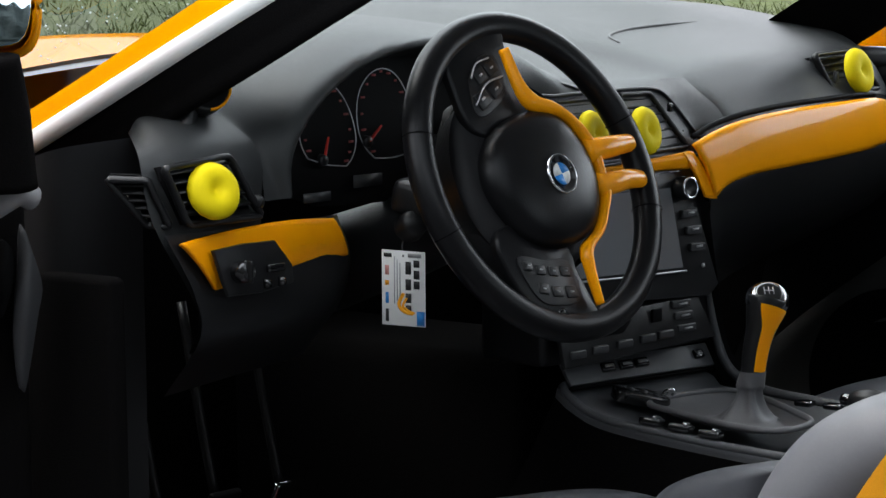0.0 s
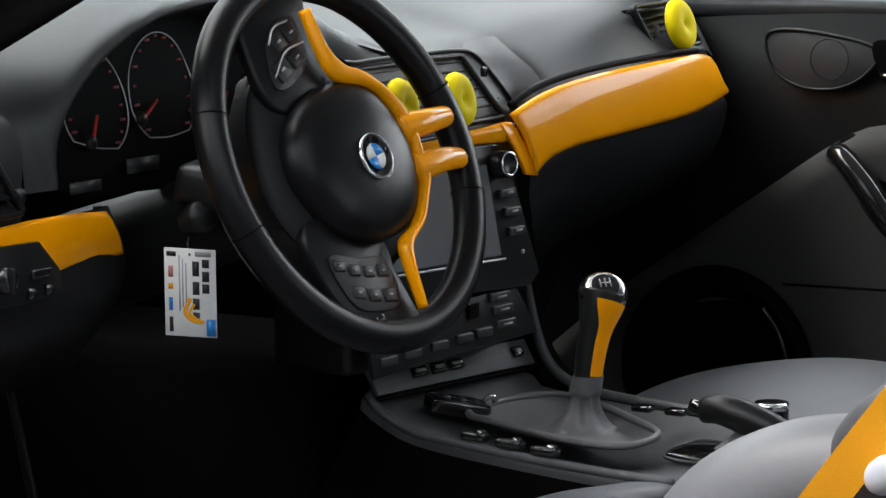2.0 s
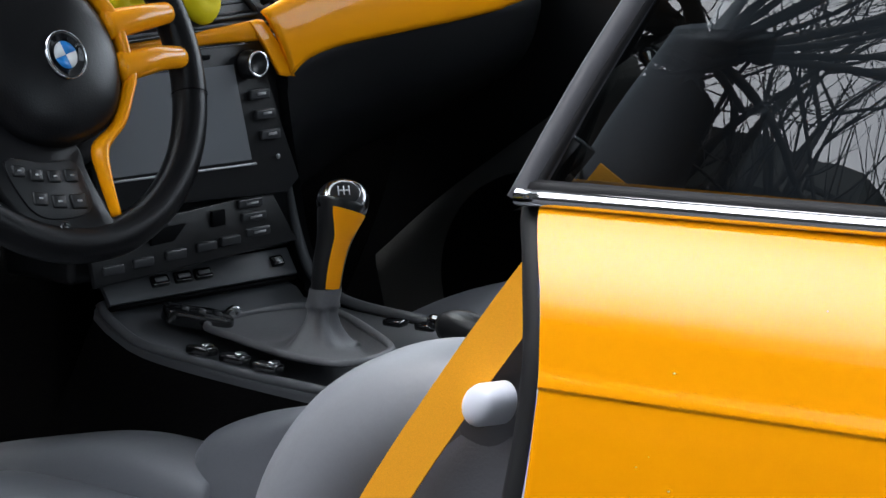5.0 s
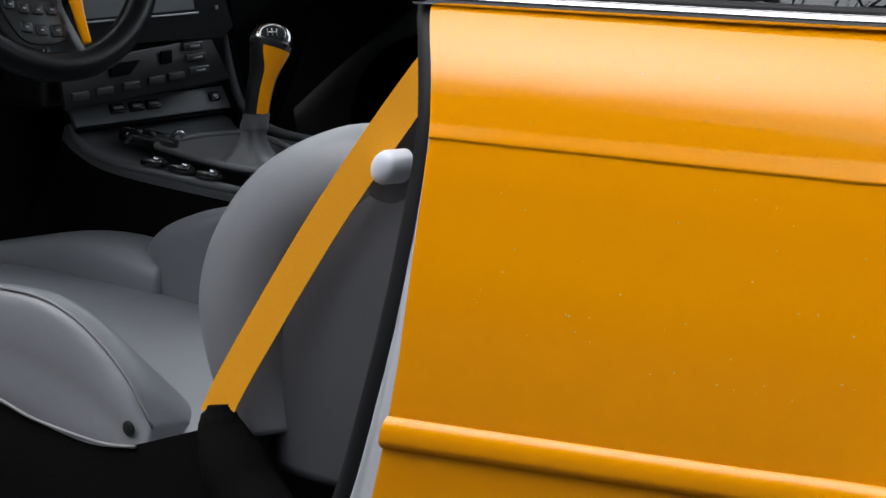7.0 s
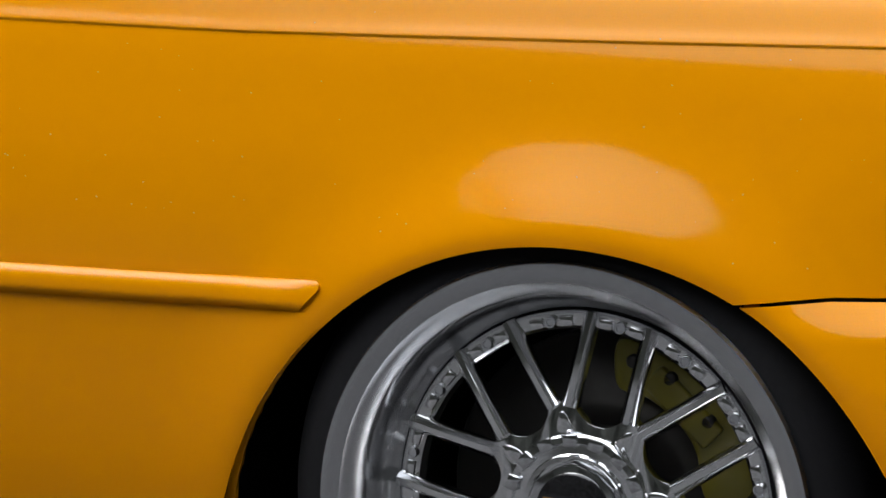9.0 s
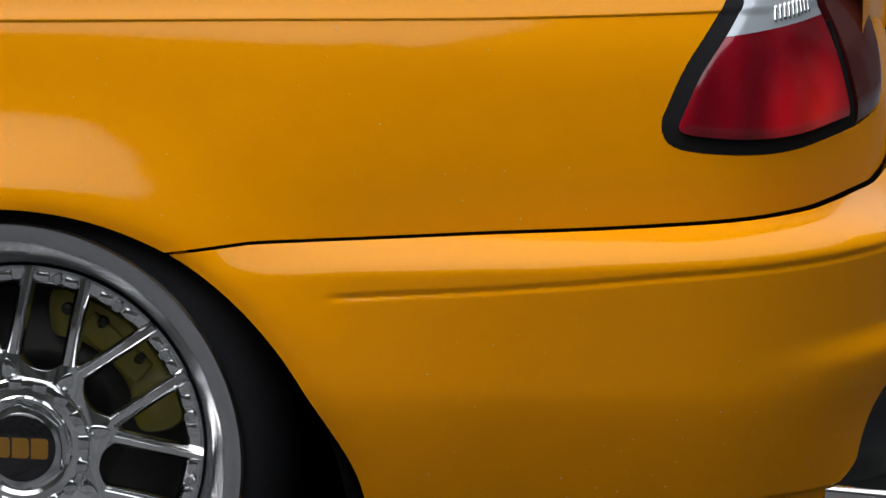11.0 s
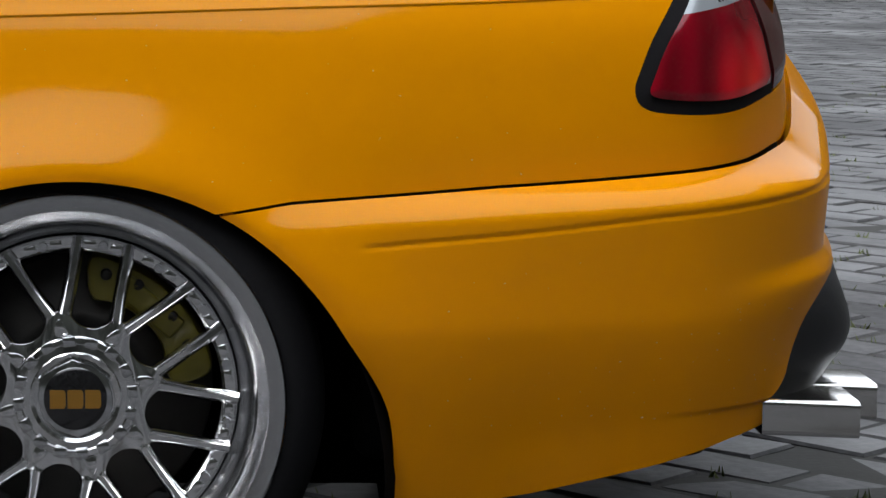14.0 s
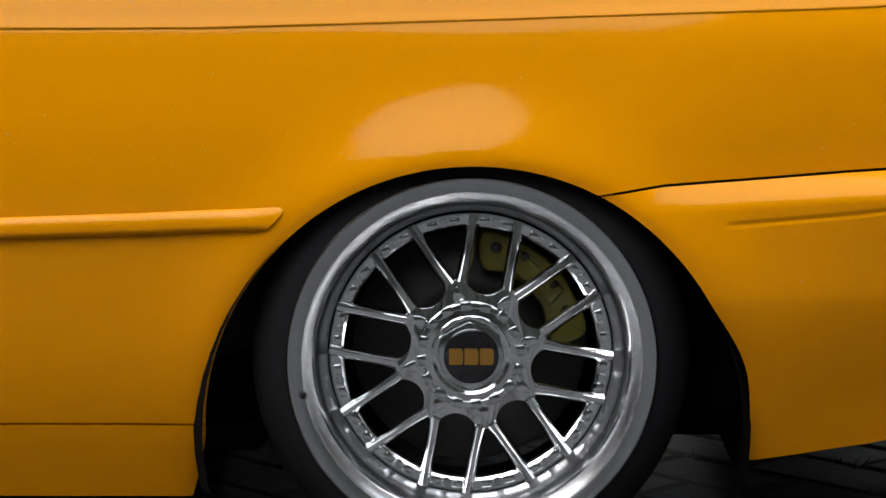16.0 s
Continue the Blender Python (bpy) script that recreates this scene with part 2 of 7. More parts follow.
def flank(u, z):
    """The flank's skin without the bumper."""
    p, n = plan(u)
    inward = float(np.interp(z, PZ, PI_))
    c = z - crease_z(u)
    inward -= 0.0020 * math.exp(-(c / (0.010 if c > 0 else 0.0008)) ** 2) + 0.004 * ramp(c, -0.003, 0.06)
    g = arch_gap(u, z)
    out = 0.028 * math.exp(-(max(g, 0) / 0.068) ** 2) * ramp(z, 0.05, 0.45) * (0.45 + 0.55 * math.exp(-(u / 0.18) ** 2))
    lip = 0.003 * (1 - ramp(g, 0.0, 0.010))
    inward += tail_in(u) + tuck(u, z)      # the tail draws in above the bumper
    inward += 0.065 * ramp(u, 1.08, 1.6) * ramp(z, 0.60, 0.84)
    q = p + n * (out - inward - lip)
    return Vector((q.x, q.y, z))


def bumper_skin(u, z):
    p, n = plan(u)
    s = joint_z(u) - z                     # depth below the joint
    grow = -0.004 + 0.016 * ramp(u, 0.14, 0.36) + 0.028 * ramp(u, 0.25, 0.95) + 0.006 * ramp(u, 0.88, 1.08)
    rise = math.sin(0.5 * math.pi * max(0.0, min(1.0, s / (0.040 + 0.03 * ramp(u, 0.88, 1.12)))))
    out = grow * rise - (tail_in(u) + tuck(u, joint_z(u)) + 0.002) * (1 - rise)
    zc = float(np.interp(u, (0.3, 0.352, 0.52, 0.70, 0.83, 0.95, 1.2, 1.4), (0.498, 0.500, 0.5135, 0.531, 0.5405, 0.549, 0.562, 0.568)))
    c = z - zc
    out -= 0.003 * math.exp(-(c / 0.0022) ** 2) * ramp(u, 0.345, 0.36)
    band = float(np.interp(u, (0.2, 0.6, 0.8, 0.95, 1.1, 1.4), (0.38, 0.40, 0.425, 0.437, 0.445, 0.45)))
    out -= 0.022 * ramp(u, 0.38, 0.6) * max(0.0, min(1.0, -c / 0.27))      # the face below the crease leans in
    out += 0.016 * ramp(u, 0.78, 1.0) * math.exp(-((z - band) / (0.012 if z > band else 0.05)) ** 2)
    out -= 0.50 * max(0.0, 0.40 - z) ** 1.3 * (0.75 - 0.15 * ramp(u, 0.7, 0.95))
    out -= 0.0045 * ramp(0.277 - z, 0.0, 0.006) * ramp(u, 0.72, 0.90)      # lower lip set back
    g = arch_gap(u, z)
    out += (0.004 + 0.014 * ramp(z, 0.25, 0.5)) * math.exp(-(max(g, 0) / 0.07) ** 2) - 0.003 * (1 - ramp(g, 0, 0.010))
    q = p + n * out
    return Vector((q.x, q.y, z))


def skin(name, us, zs, f, keep, material, parent, label="", thick=0.014):
    """A panel of the skin f over us x zs, cut exactly along every keep(u, z) = 0."""
    own, depth = bmesh.new(), thick
    index = {}

    def vert(p):
        k = (round(p[0], 5), round(p[1], 5))
        if k not in index:
            index[k] = own.verts.new(f(*p))
        return index[k]
    vals = [[[g(u, z) for z in zs] for u in us] for g in keep]
    for i in range(len(us) - 1):
        for j in range(len(zs) - 1):
            corner = ((i, j), (i + 1, j), (i + 1, j + 1), (i, j + 1))
            if any(all(v[a][b] <= 0 for a, b in corner) for v in vals):
                continue
            poly = [(us[a], zs[b]) for a, b in corner]
            for g, v in zip(keep, vals):
                if all(v[a][b] > 0 for a, b in corner):
                    continue
                out = []
                ev = [g(*p) for p in poly]
                for k in range(len(poly)):
                    p, q, ep, eq = poly[k], poly[(k + 1) % len(poly)], ev[k], ev[(k + 1) % len(poly)]
                    if ep > 0:
                        out.append(p)
                    if (ep > 0) != (eq > 0):
                        w = ep / (ep - eq)
                        out.append((p[0] + (q[0] - p[0]) * w, p[1] + (q[1] - p[1]) * w))
                poly = out
                if len(poly) < 3:
                    break
            if len(poly) >= 3:
                vs = []
                for p in poly:
                    x = vert(p)
                    if x not in vs:
                        vs.append(x)
                if len(vs) >= 3:
                    try:
                        own.faces.new(vs)
                    except ValueError:
                        pass
    # a return flange along every free edge gives the sheet its depth
    own.normal_update()
    free = [e for e in own.edges if len(e.link_faces) == 1]
    back = {}
    for e in free:
        f = e.link_faces[0]
        for v in e.verts:
            back.setdefault(v, []).append(f.normal.copy())
    twin = {v: (own.verts.new(v.co), own.verts.new(v.co - sum(ns, Vector()).normalized() * depth)) for v, ns in back.items()}
    for e in free:
        a, b = e.verts
        own.faces.new((twin[a][0], twin[b][0], twin[b][1], twin[a][1]))
    return part(name, own, material, parent, label)


def steps(a, b, d):
    n = max(1, int(round((b - a) / d)))
    return [a + (b - a) * i / n for i in range(n + 1)]


car = new("car")
tagged(car, "orange two-door car, door open, with polished wheels and grey seats", "car")


EDGE = ((0.12, -0.965), (0.275, -0.905), (0.343, -0.877), (0.414, -0.855), (0.474, -0.838), (0.511, -0.830), (0.559, -0.821), (0.628, -0.814), (0.716, -0.809), (0.767, -0.808), (0.812, -0.817), (0.83, -0.824), (0.875, -0.852), (0.95, -0.895))


def edge_u(z):
    return float(np.interp(z, [e[0] for e in EDGE], [e[1] for e in EDGE]))


def door_edge(u, z):
    """Positive behind the rear edge of the door opening."""
    return u - edge_u(z)


TAIL = smooth_outline([(0.815, 0.852), (0.788, 0.824), (0.730, 0.757), (0.703, 0.705), (0.696, 0.682), (0.712, 0.661), (0.776, 0.653), (0.852, 0.653), (0.936, 0.662), (1.03, 0.674), (1.09, 0.70), (1.095, 0.78), (1.075, 0.850)], 80)
TPOLY = np.array(TAIL)


def tail_gap(u, z):
    """Signed distance outside the lamp's outline."""
    if u < 0.6 or z < 0.6:
        return 1.0
    a, b = TPOLY, np.roll(TPOLY, -1, 0)
    p = np.array((u, z))
    d = b - a
    w = np.clip(((p - a) * d).sum(1) / (d * d).sum(1), 0, 1)
    dist = np.hypot(*(p - a - d * w[:, None]).T).min()
    inside = (((a[:, 1] > z) != (b[:, 1] > z)) & (u < (b[:, 0] - a[:, 0]) * (z - a[:, 1]) / (b[:, 1] - a[:, 1] + 1e-12) + a[:, 0])).sum() % 2
    return -dist if inside else dist


US = sorted(set(np.round(steps(-0.98, 0.55, 0.012) + steps(0.55, 1.12, 0.008), 5)))
ZU = sorted(set(np.round(steps(0.20, 0.76, 0.011) + steps(0.76, 0.825, 0.0011) + steps(0.825, 0.84, 0.0025) + steps(0.84, 0.90, 0.006), 5)))
quarter = skin("quarter_panel", US, ZU, flank,
               [arch_gap, door_edge, lambda u, z: z - joint_z(u) - 0.0018 if u > 0.1 else 1.0, lambda u, z: 0.886 - z, tail_gap,
                lambda u, z: z - 0.2135 if u < 0 else 1.0, lambda u, z: 1.10 - u], PAINT, car)
sill = skin("sill_panel", steps(-0.98, -0.3, 0.012), steps(0.09, 0.215, 0.006), flank, [arch_gap, door_edge, lambda u, z: 0.2095 - z, lambda u, z: z - 0.10], PAINT, car)


def bumper_low(u):
    return float(np.interp(u, (0.3, 0.41, 0.573, 0.736, 0.86, 0.955, 0.98, 0.992, 1.003, 1.02, 1.032, 1.045, 1.07, 1.12, 1.3), (0.148, 0.158, 0.175, 0.205, 0.230, 0.241, 0.248, 0.260, 0.282, 0.310, 0.335, 0.355, 0.380, 0.43, 0.445)))


UB = steps(0.14, 0.5, 0.01) + steps(0.5, 1.75, 0.012)[1:]
ZB = sorted(set(np.round(steps(0.14, 0.266, 0.012) + steps(0.266, 0.282, 0.002) + steps(0.282, 0.46, 0.01) + steps(0.46, 0.725, 0.003), 5)))
bumper = skin("rear_bumper", UB, ZB, bumper_skin, [arch_gap, lambda u, z: joint_z(u) - 0.0018 - z, lambda u, z: z - bumper_low(u)], PAINT, car)
# panels behind the joints, so that they read as dark gaps
skin("joint_backing", steps(0.15, 1.2, 0.03), steps(0.5, 0.68, 0.02), lambda u, z: flank(u, z) - plan(u)[1] * 0.012, [arch_gap], RUBBER, car, thick=0.004)


skin("boot_lid_rear", steps(1.1005, 1.75, 0.016), steps(0.58, 0.886, 0.02), flank, [lambda u, z: z - joint_z(u) - 0.002, lambda u, z: 0.88 - z], PAINT, car)


# ---- rear wheel ----
HUB = Vector((-0.002, 0.008, 0.308))
WHEEL = Matrix.Translation(HUB) @ pose(0, 0, 0, 90 - 1.0, 0, 0)      # local z points out of the car (towards -y)


def wheel_part(name, bm, material, parent, label="", crisp=35):
    bmesh.ops.transform(bm, matrix=WHEEL, verts=bm.verts)
    return part(name, bm, material, parent, label, crisp=crisp)


# local z = -y of the car: the lip at z -0.012, the spokes' ends at z -0.06
wheel = wheel_part("wheel", lathe([(0.2, -0.23), (0.222, -0.22), (0.226, -0.02), (0.228, 0.000), (0.253, 0.006), (0.2580, 0.011), (0.2582, 0.017), (0.2555, 0.021), (0.247, 0.0215), (0.2365, 0.018), (0.2315, 0.011),
                                   (0.2235, 0.004), (0.2195, -0.006), (0.2185, -0.016), (0.2175, -0.034), (0.213, -0.050), (0.205, -0.058), (0.2, -0.0605), (0.197, -0.064), (0.197, -0.2), (0.2, -0.23)], 128), LIP, car, "wheel with a deep polished lip")
wheel_part("tyre", lathe([(0.228, -0.004), (0.250, 0.010), (0.264, 0.012), (0.28, 0.004), (0.298, -0.014), (0.307, -0.035), (0.308, -0.07), (0.308, -0.22), (0.28, -0.25), (0.228, -0.24)], 96), RUBBER, wheel)
wheel_part("rim_ring", lathe([(0.199, -0.066), (0.199, -0.056), (0.196, -0.0535), (0.184, -0.0545), (0.180, -0.058), (0.179, -0.075), (0.184, -0.078), (0.199, -0.078)], 128), ALU, wheel)
wheel_part("rim_groove", lathe([(0.1988, -0.0610), (0.1993, -0.0592), (0.2008, -0.0592), (0.2012, -0.0612)], 128), RUBBER, wheel)
for k in range(16):
    a = radians(12 + 22.5 * k)
    place = pose(0.1885 * math.cos(a), 0.1885 * math.sin(a), -0.054, 0, 0, math.degrees(a))
    wheel_part("rim_bolt", lathe([(0.0, 0.0055), (0.0032, 0.0055), (0.0034, 0.003), (0.0036, 0.0065), (0.0056, 0.0065), (0.0062, 0.0055), (0.0064, -0.002)], 12, place), CHROME, wheel)
    # raised land beside each bolt
    for side in (-1, 1):
        b = a + side * radians(4.9)
        wheel_part("rim_land", box(0.0105, 0.0150, 0.006, r=0.0018, seg=2, m=pose(0.1885 * math.cos(b), 0.1885 * math.sin(b), -0.0530, 0, 0, math.degrees(b))), ALU, wheel)
for k in range(8):
    a0 = radians(12 + 45 * k)
    bm = bmesh.new()
    for side in (-1, 1):
        a1 = a0 + side * radians(13.5)
        tip = Vector((0.1985 * math.cos(a1), 0.1985 * math.sin(a1), -0.0555))
        b = a0 + side * radians(4.9)
        root = Vector((0.104 * math.cos(b), 0.104 * math.sin(b), -0.0475))
        tube([tip, tip.lerp(root, 0.5) + Vector((0, 0, 0.002)), root], lambda t: 0.0088 + 0.0010 * t * t, 10, 24, bm=bm, flat=1.35, up=(0, 0, 1))
    turn = pose(0, 0, 0, 0, 0, math.degrees(a0))
    # pocket at the stem's foot
    prism(smooth_outline([(0.078, -0.007), (0.090, -0.0065), (0.099, 0), (0.090, 0.0065), (0.078, 0.007)], 20), 0.0025, turn @ Matrix.Translation((0, 0, -0.0435)), 0.001, bm)
    wheel_part("spoke", bm, ALU, wheel)
# lobed plate from which the forks grow
bm = bmesh.new()
lobe = []
for k in range(8):
    for da, r in ((-22.5, 0.0865), (-16, 0.0885), (-10.5, 0.096), (-7.2, 0.106), (-4.6, 0.1135), (-2.2, 0.1105), (0, 0.1085), (2.2, 0.1105), (4.6, 0.1135), (7.2, 0.106), (10.5, 0.096), (16, 0.0885)):
        a = radians(12 + 45 * k + da)
        lobe.append((r * math.cos(a), r * math.sin(a)))
prism(smooth_outline(lobe, 288), 0.014, Matrix.Translation((0, 0, -0.0575)), 0.0011, bm)
wheel_part("spoke_plate", bm, ALU, wheel)
wheel_part("hub", lathe([(0.0, -0.045), (0.05, -0.04), (0.0505, -0.033), (0.055, -0.031), (0.0565, -0.036), (0.066, -0.037), (0.068, -0.0335), (0.074, -0.0345), (0.0755, -0.038), (0.0755, -0.07), (0.0, -0.075)], 96), ALU, wheel)
for k in range(16):
    a = radians(22.5 * k + 6)
    wheel_part("hub_lug", box(0.0125, 0.0155, 0.006, r=0.0016, seg=2, m=pose(0.0700 * math.cos(a), 0.0705 * math.sin(a), -0.0335, 0, 0, math.degrees(a))), CHROME, wheel)
bm = bmesh.new()
prism([(0.049 * math.cos(radians(30 * k + (4 if k % 2 else 0))) * (1 if k % 2 else 0.93), 0.049 * math.sin(radians(30 * k)) * (1 if k % 2 else 0.93)) for k in range(12)], 0.012, Matrix.Translation((0, 0, -0.041)), 0.002, bm)
wheel_part("cap_ring", bm, CHROME, wheel, "chrome cap ring")
cap = wheel_part("centre_cap", lathe([(0.0, -0.0245), (0.036, -0.0248), (0.0385, -0.0262), (0.039, -0.03)], 64), GLOSSBLK, wheel, "black centre cap with a gold mark")
GOLD = mat("gold_print", (0.22, 0.11, 0.015), 0.4, 0.3)
bm = bmesh.new()
for x in (-0.0215, 0.0, 0.0215):
    o = [(x - 0.0095, -0.0115), (x + 0.0075, -0.0115), (x + 0.0098, -0.008), (x + 0.0098, 0.008), (x + 0.0075, 0.0115), (x - 0.0095, 0.0115)]
    prism(o, 0.0006, Matrix.Translation((0, 0.0, -0.0249)), 0, bm)
wheel_part("gold_mark", bm, GOLD, wheel, crisp=20)
wheel_part("valve_stem", lathe([(0, 0.012), (0.003, 0.012), (0.0045, 0.004), (0.005, -0.006)], 12, Matrix.Translation((-0.234, -0.047, 0.018))), RUBBER, wheel)
part("brake_disc", lathe([(0.05, -0.145), (0.09, -0.12), (0.095, -0.125), (0.165, -0.128), (0.168, -0.132), (0.168, -0.15), (0.05, -0.155)], 72, WHEEL), STEEL, car)
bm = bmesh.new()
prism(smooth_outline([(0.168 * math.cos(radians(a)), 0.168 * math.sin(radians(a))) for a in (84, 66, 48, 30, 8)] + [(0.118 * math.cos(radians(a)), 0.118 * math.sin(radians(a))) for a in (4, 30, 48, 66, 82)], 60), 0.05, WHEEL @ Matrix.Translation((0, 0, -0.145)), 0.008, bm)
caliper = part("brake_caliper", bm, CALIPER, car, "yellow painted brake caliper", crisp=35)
for a, r in ((76, 0.15), (60, 0.152), (38, 0.15), (22, 0.148), (49, 0.126)):
    part("caliper_bolt", lathe([(0, 0.008), (0.006, 0.008), (0.0075, 0.005), (0.0075, -0.004)], 10, WHEEL @ pose(r * math.cos(radians(a)), r * math.sin(radians(a)), -0.095)), STEEL, caliper)
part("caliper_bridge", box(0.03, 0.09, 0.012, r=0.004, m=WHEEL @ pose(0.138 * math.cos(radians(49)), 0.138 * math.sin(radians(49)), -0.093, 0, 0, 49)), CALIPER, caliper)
# dark wheel housing behind the arch
bm = lathe([(0.376, 0.012), (0.392, -0.03), (0.40, -0.38), (0.0, -0.40)], 64, Matrix.Translation((0, 0.0, AZ)) @ pose(0, 0, 0, 90, 0, 0))
bmesh.ops.bisect_plane(bm, geom=bm.verts[:] + bm.edges[:] + bm.faces[:], plane_co=(0, 0, 0.12), plane_no=(0, 0, -1), clear_outer=True)
part("wheel_housing", bm, CARPET, car)

# ---- side strip ----
def strip_mid(u):
    return float(np.interp(u, (-0.85, -0.6, -0.45, -0.27), (0.4865, 0.4945, 0.4995, 0.5080)))


def strip_skin(u, z):
    """A shallow bar: its upper face leans to the sky, its foot turns under, and its end runs out flat."""
    p, n = plan(u)
    s = (z - strip_mid(u)) / 0.0165
    end = 0.35 + 0.65 * ramp(-u, 0.268, 0.315)
    out = 0.0095 * max(0.0, 1 - abs(s + 0.25) ** (3.0 if s > -0.25 else 2.4) / (1.25 ** 3.0 if s > -0.25 else 0.75 ** 2.4)) ** 0.8 * end
    return flank(u, z) + n * (out + 0.0004)


def strip_in(u, z):
    mid = strip_mid(u)
    tip = -0.263 - max(0.0, mid + 0.008 - z) * 0.95 - 18.0 * max(0.0, z - mid - 0.008) ** 2 - u
    return min(0.016 - abs(z - mid), tip)


skin("side_strip", steps(-0.88, -0.255, 0.006), steps(0.464, 0.529, 0.0013), strip_skin, [strip_in, door_edge], PAINT, car, thick=0.003)

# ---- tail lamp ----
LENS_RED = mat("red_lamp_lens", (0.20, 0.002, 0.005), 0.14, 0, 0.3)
# reflector bowl's brightness is painted into the lens colour; moulded bands as darker uprights
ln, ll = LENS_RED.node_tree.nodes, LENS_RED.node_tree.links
ltc, lmap, lglow, lramp = ln.new("ShaderNodeTexCoord"), ln.new("ShaderNodeMapping"), ln.new("ShaderNodeTexGradient"), ln.new("ShaderNodeValToRGB")
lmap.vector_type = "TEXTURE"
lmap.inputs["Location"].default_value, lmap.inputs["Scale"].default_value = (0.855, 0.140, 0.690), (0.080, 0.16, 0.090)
lglow.gradient_type = "SPHERICAL"
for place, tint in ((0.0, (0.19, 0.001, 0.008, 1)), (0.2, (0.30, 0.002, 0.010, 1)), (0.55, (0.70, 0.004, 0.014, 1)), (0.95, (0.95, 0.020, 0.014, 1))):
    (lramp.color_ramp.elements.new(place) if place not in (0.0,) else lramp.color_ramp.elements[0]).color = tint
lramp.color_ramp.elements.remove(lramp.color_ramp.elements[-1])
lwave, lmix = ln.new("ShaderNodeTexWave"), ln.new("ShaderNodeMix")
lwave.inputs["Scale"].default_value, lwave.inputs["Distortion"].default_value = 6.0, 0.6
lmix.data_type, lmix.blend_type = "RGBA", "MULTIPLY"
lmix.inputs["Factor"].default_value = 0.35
ll.new(ltc.outputs["Object"], lmap.inputs["Vector"]); ll.new(lmap.outputs[0], lglow.inputs["Vector"]); ll.new(lglow.outputs["Fac"], lramp.inputs["Fac"])
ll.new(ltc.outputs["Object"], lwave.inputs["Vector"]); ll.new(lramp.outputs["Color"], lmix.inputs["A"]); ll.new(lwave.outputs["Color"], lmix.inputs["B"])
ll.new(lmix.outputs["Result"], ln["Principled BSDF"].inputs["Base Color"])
LENS_CLEAR = mat("clear_silver_lamp_lens", (0.36, 0.39, 0.42), 0.2, 0.25, 0.4)
LENS_SMOKE = mat("smoked_red_lamp_lens", (0.08, 0.012, 0.013), 0.15, 0, 0.6)


def lamp_skin(h):
    return lambda u, z: flank(u, z) + plan(u)[1] * (h * (1 - ramp(tail_gap(u, z), -0.03, 0.004)))


UL, ZL = steps(0.68, 1.10, 0.004), steps(0.65, 0.886, 0.004)
SPLIT = 0.98
tail_lamp = skin("tail_lamp", UL, ZL, lamp_skin(0.004), [lambda u, z: -tail_gap(u, z) - 0.0005, lambda u, z: tail_gap(u, z) + 0.022 if u < SPLIT - 0.012 else 1.0, lambda u, z: SPLIT - 0.002 - u + (z - 0.75) * -0.35], RUBBER, car, "red and clear tail lamp with a black surround")
cut = lambda u, z: -tail_gap(u, z) - 0.018
left_of = lambda u, z: SPLIT - 0.026 - u - (z - 0.75) * 0.35
line = lambda u, z: 0.776 + (u - 0.75) * 0.11 - z
skin("red_lens", UL, ZL, lamp_skin(0.010), [cut, left_of, line], LENS_RED, tail_lamp, "dark red lens with a brighter glow painted over its bulb", 0.003)
skin("clear_lens", UL, ZL, lamp_skin(0.010), [cut, left_of, lambda u, z: -line(u, z)], LENS_CLEAR, tail_lamp, "clear lens with fine ribs", 0.003)
for k in range(9):
    u = 0.842 + 0.0085 * k
    for zz in (0.781, 0.808):
        a = lamp_skin(0.010)(u, zz + (u - 0.75) * 0.12)
        b = lamp_skin(0.010)(u + 0.004, zz + 0.017 + (u - 0.75) * 0.12)
        part("lens_rib", tube([a, a.lerp(b, 0.5), b], 0.0021, 6, 6), CHROME, tail_lamp)
boot_lamp = skin("boot_lid_lamp", UL, ZL, lamp_skin(0.007), [lambda u, z: -tail_gap(u, z) - 0.004, lambda u, z: u - SPLIT - 0.002 + (z - 0.75) * 0.35], LENS_SMOKE, car, "smoked red boot lid lamp")

# ---- rear lower trim and exhaust ----
def valance_skin(u, z):
    p, n = plan(u)
    base = bumper_skin(u, max(z, 0.30))
    q = base + n * (0.066 * math.sin(math.pi * ramp(z, 0.20, 0.47)) * ramp(u, 0.92, 1.12) - 0.008)
    return Vector((q.x, q.y, z))


valance = skin("rear_valance", steps(0.80, 1.75, 0.012), steps(0.20, 0.47, 0.008), valance_skin, [lambda u, z: z - (0.22 + 0.05 * ramp(u, 1.2, 0.85)), lambda u, z: 0.46 - z, lambda u, z: u - 0.935], PLASTIC, car, "black rear valance")
BRUSHED = mat("polished_steel", (0.74, 0.73, 0.71), 0.16, 1.0, 0, 0.06, 60)


def tip_outline(w, h, r):
    pts = []
    for cx, cy, a0 in ((w - r, h - r, 0), (-w + r, h - r, 90), (-w + r, -h + r, 180), (w - r, -h + r, 270)):
        pts += [(cx + r * math.cos(radians(a0 + 15 * k)), cy + r * math.sin(radians(a0 + 15 * k))) for k in range(7)]
    return pts


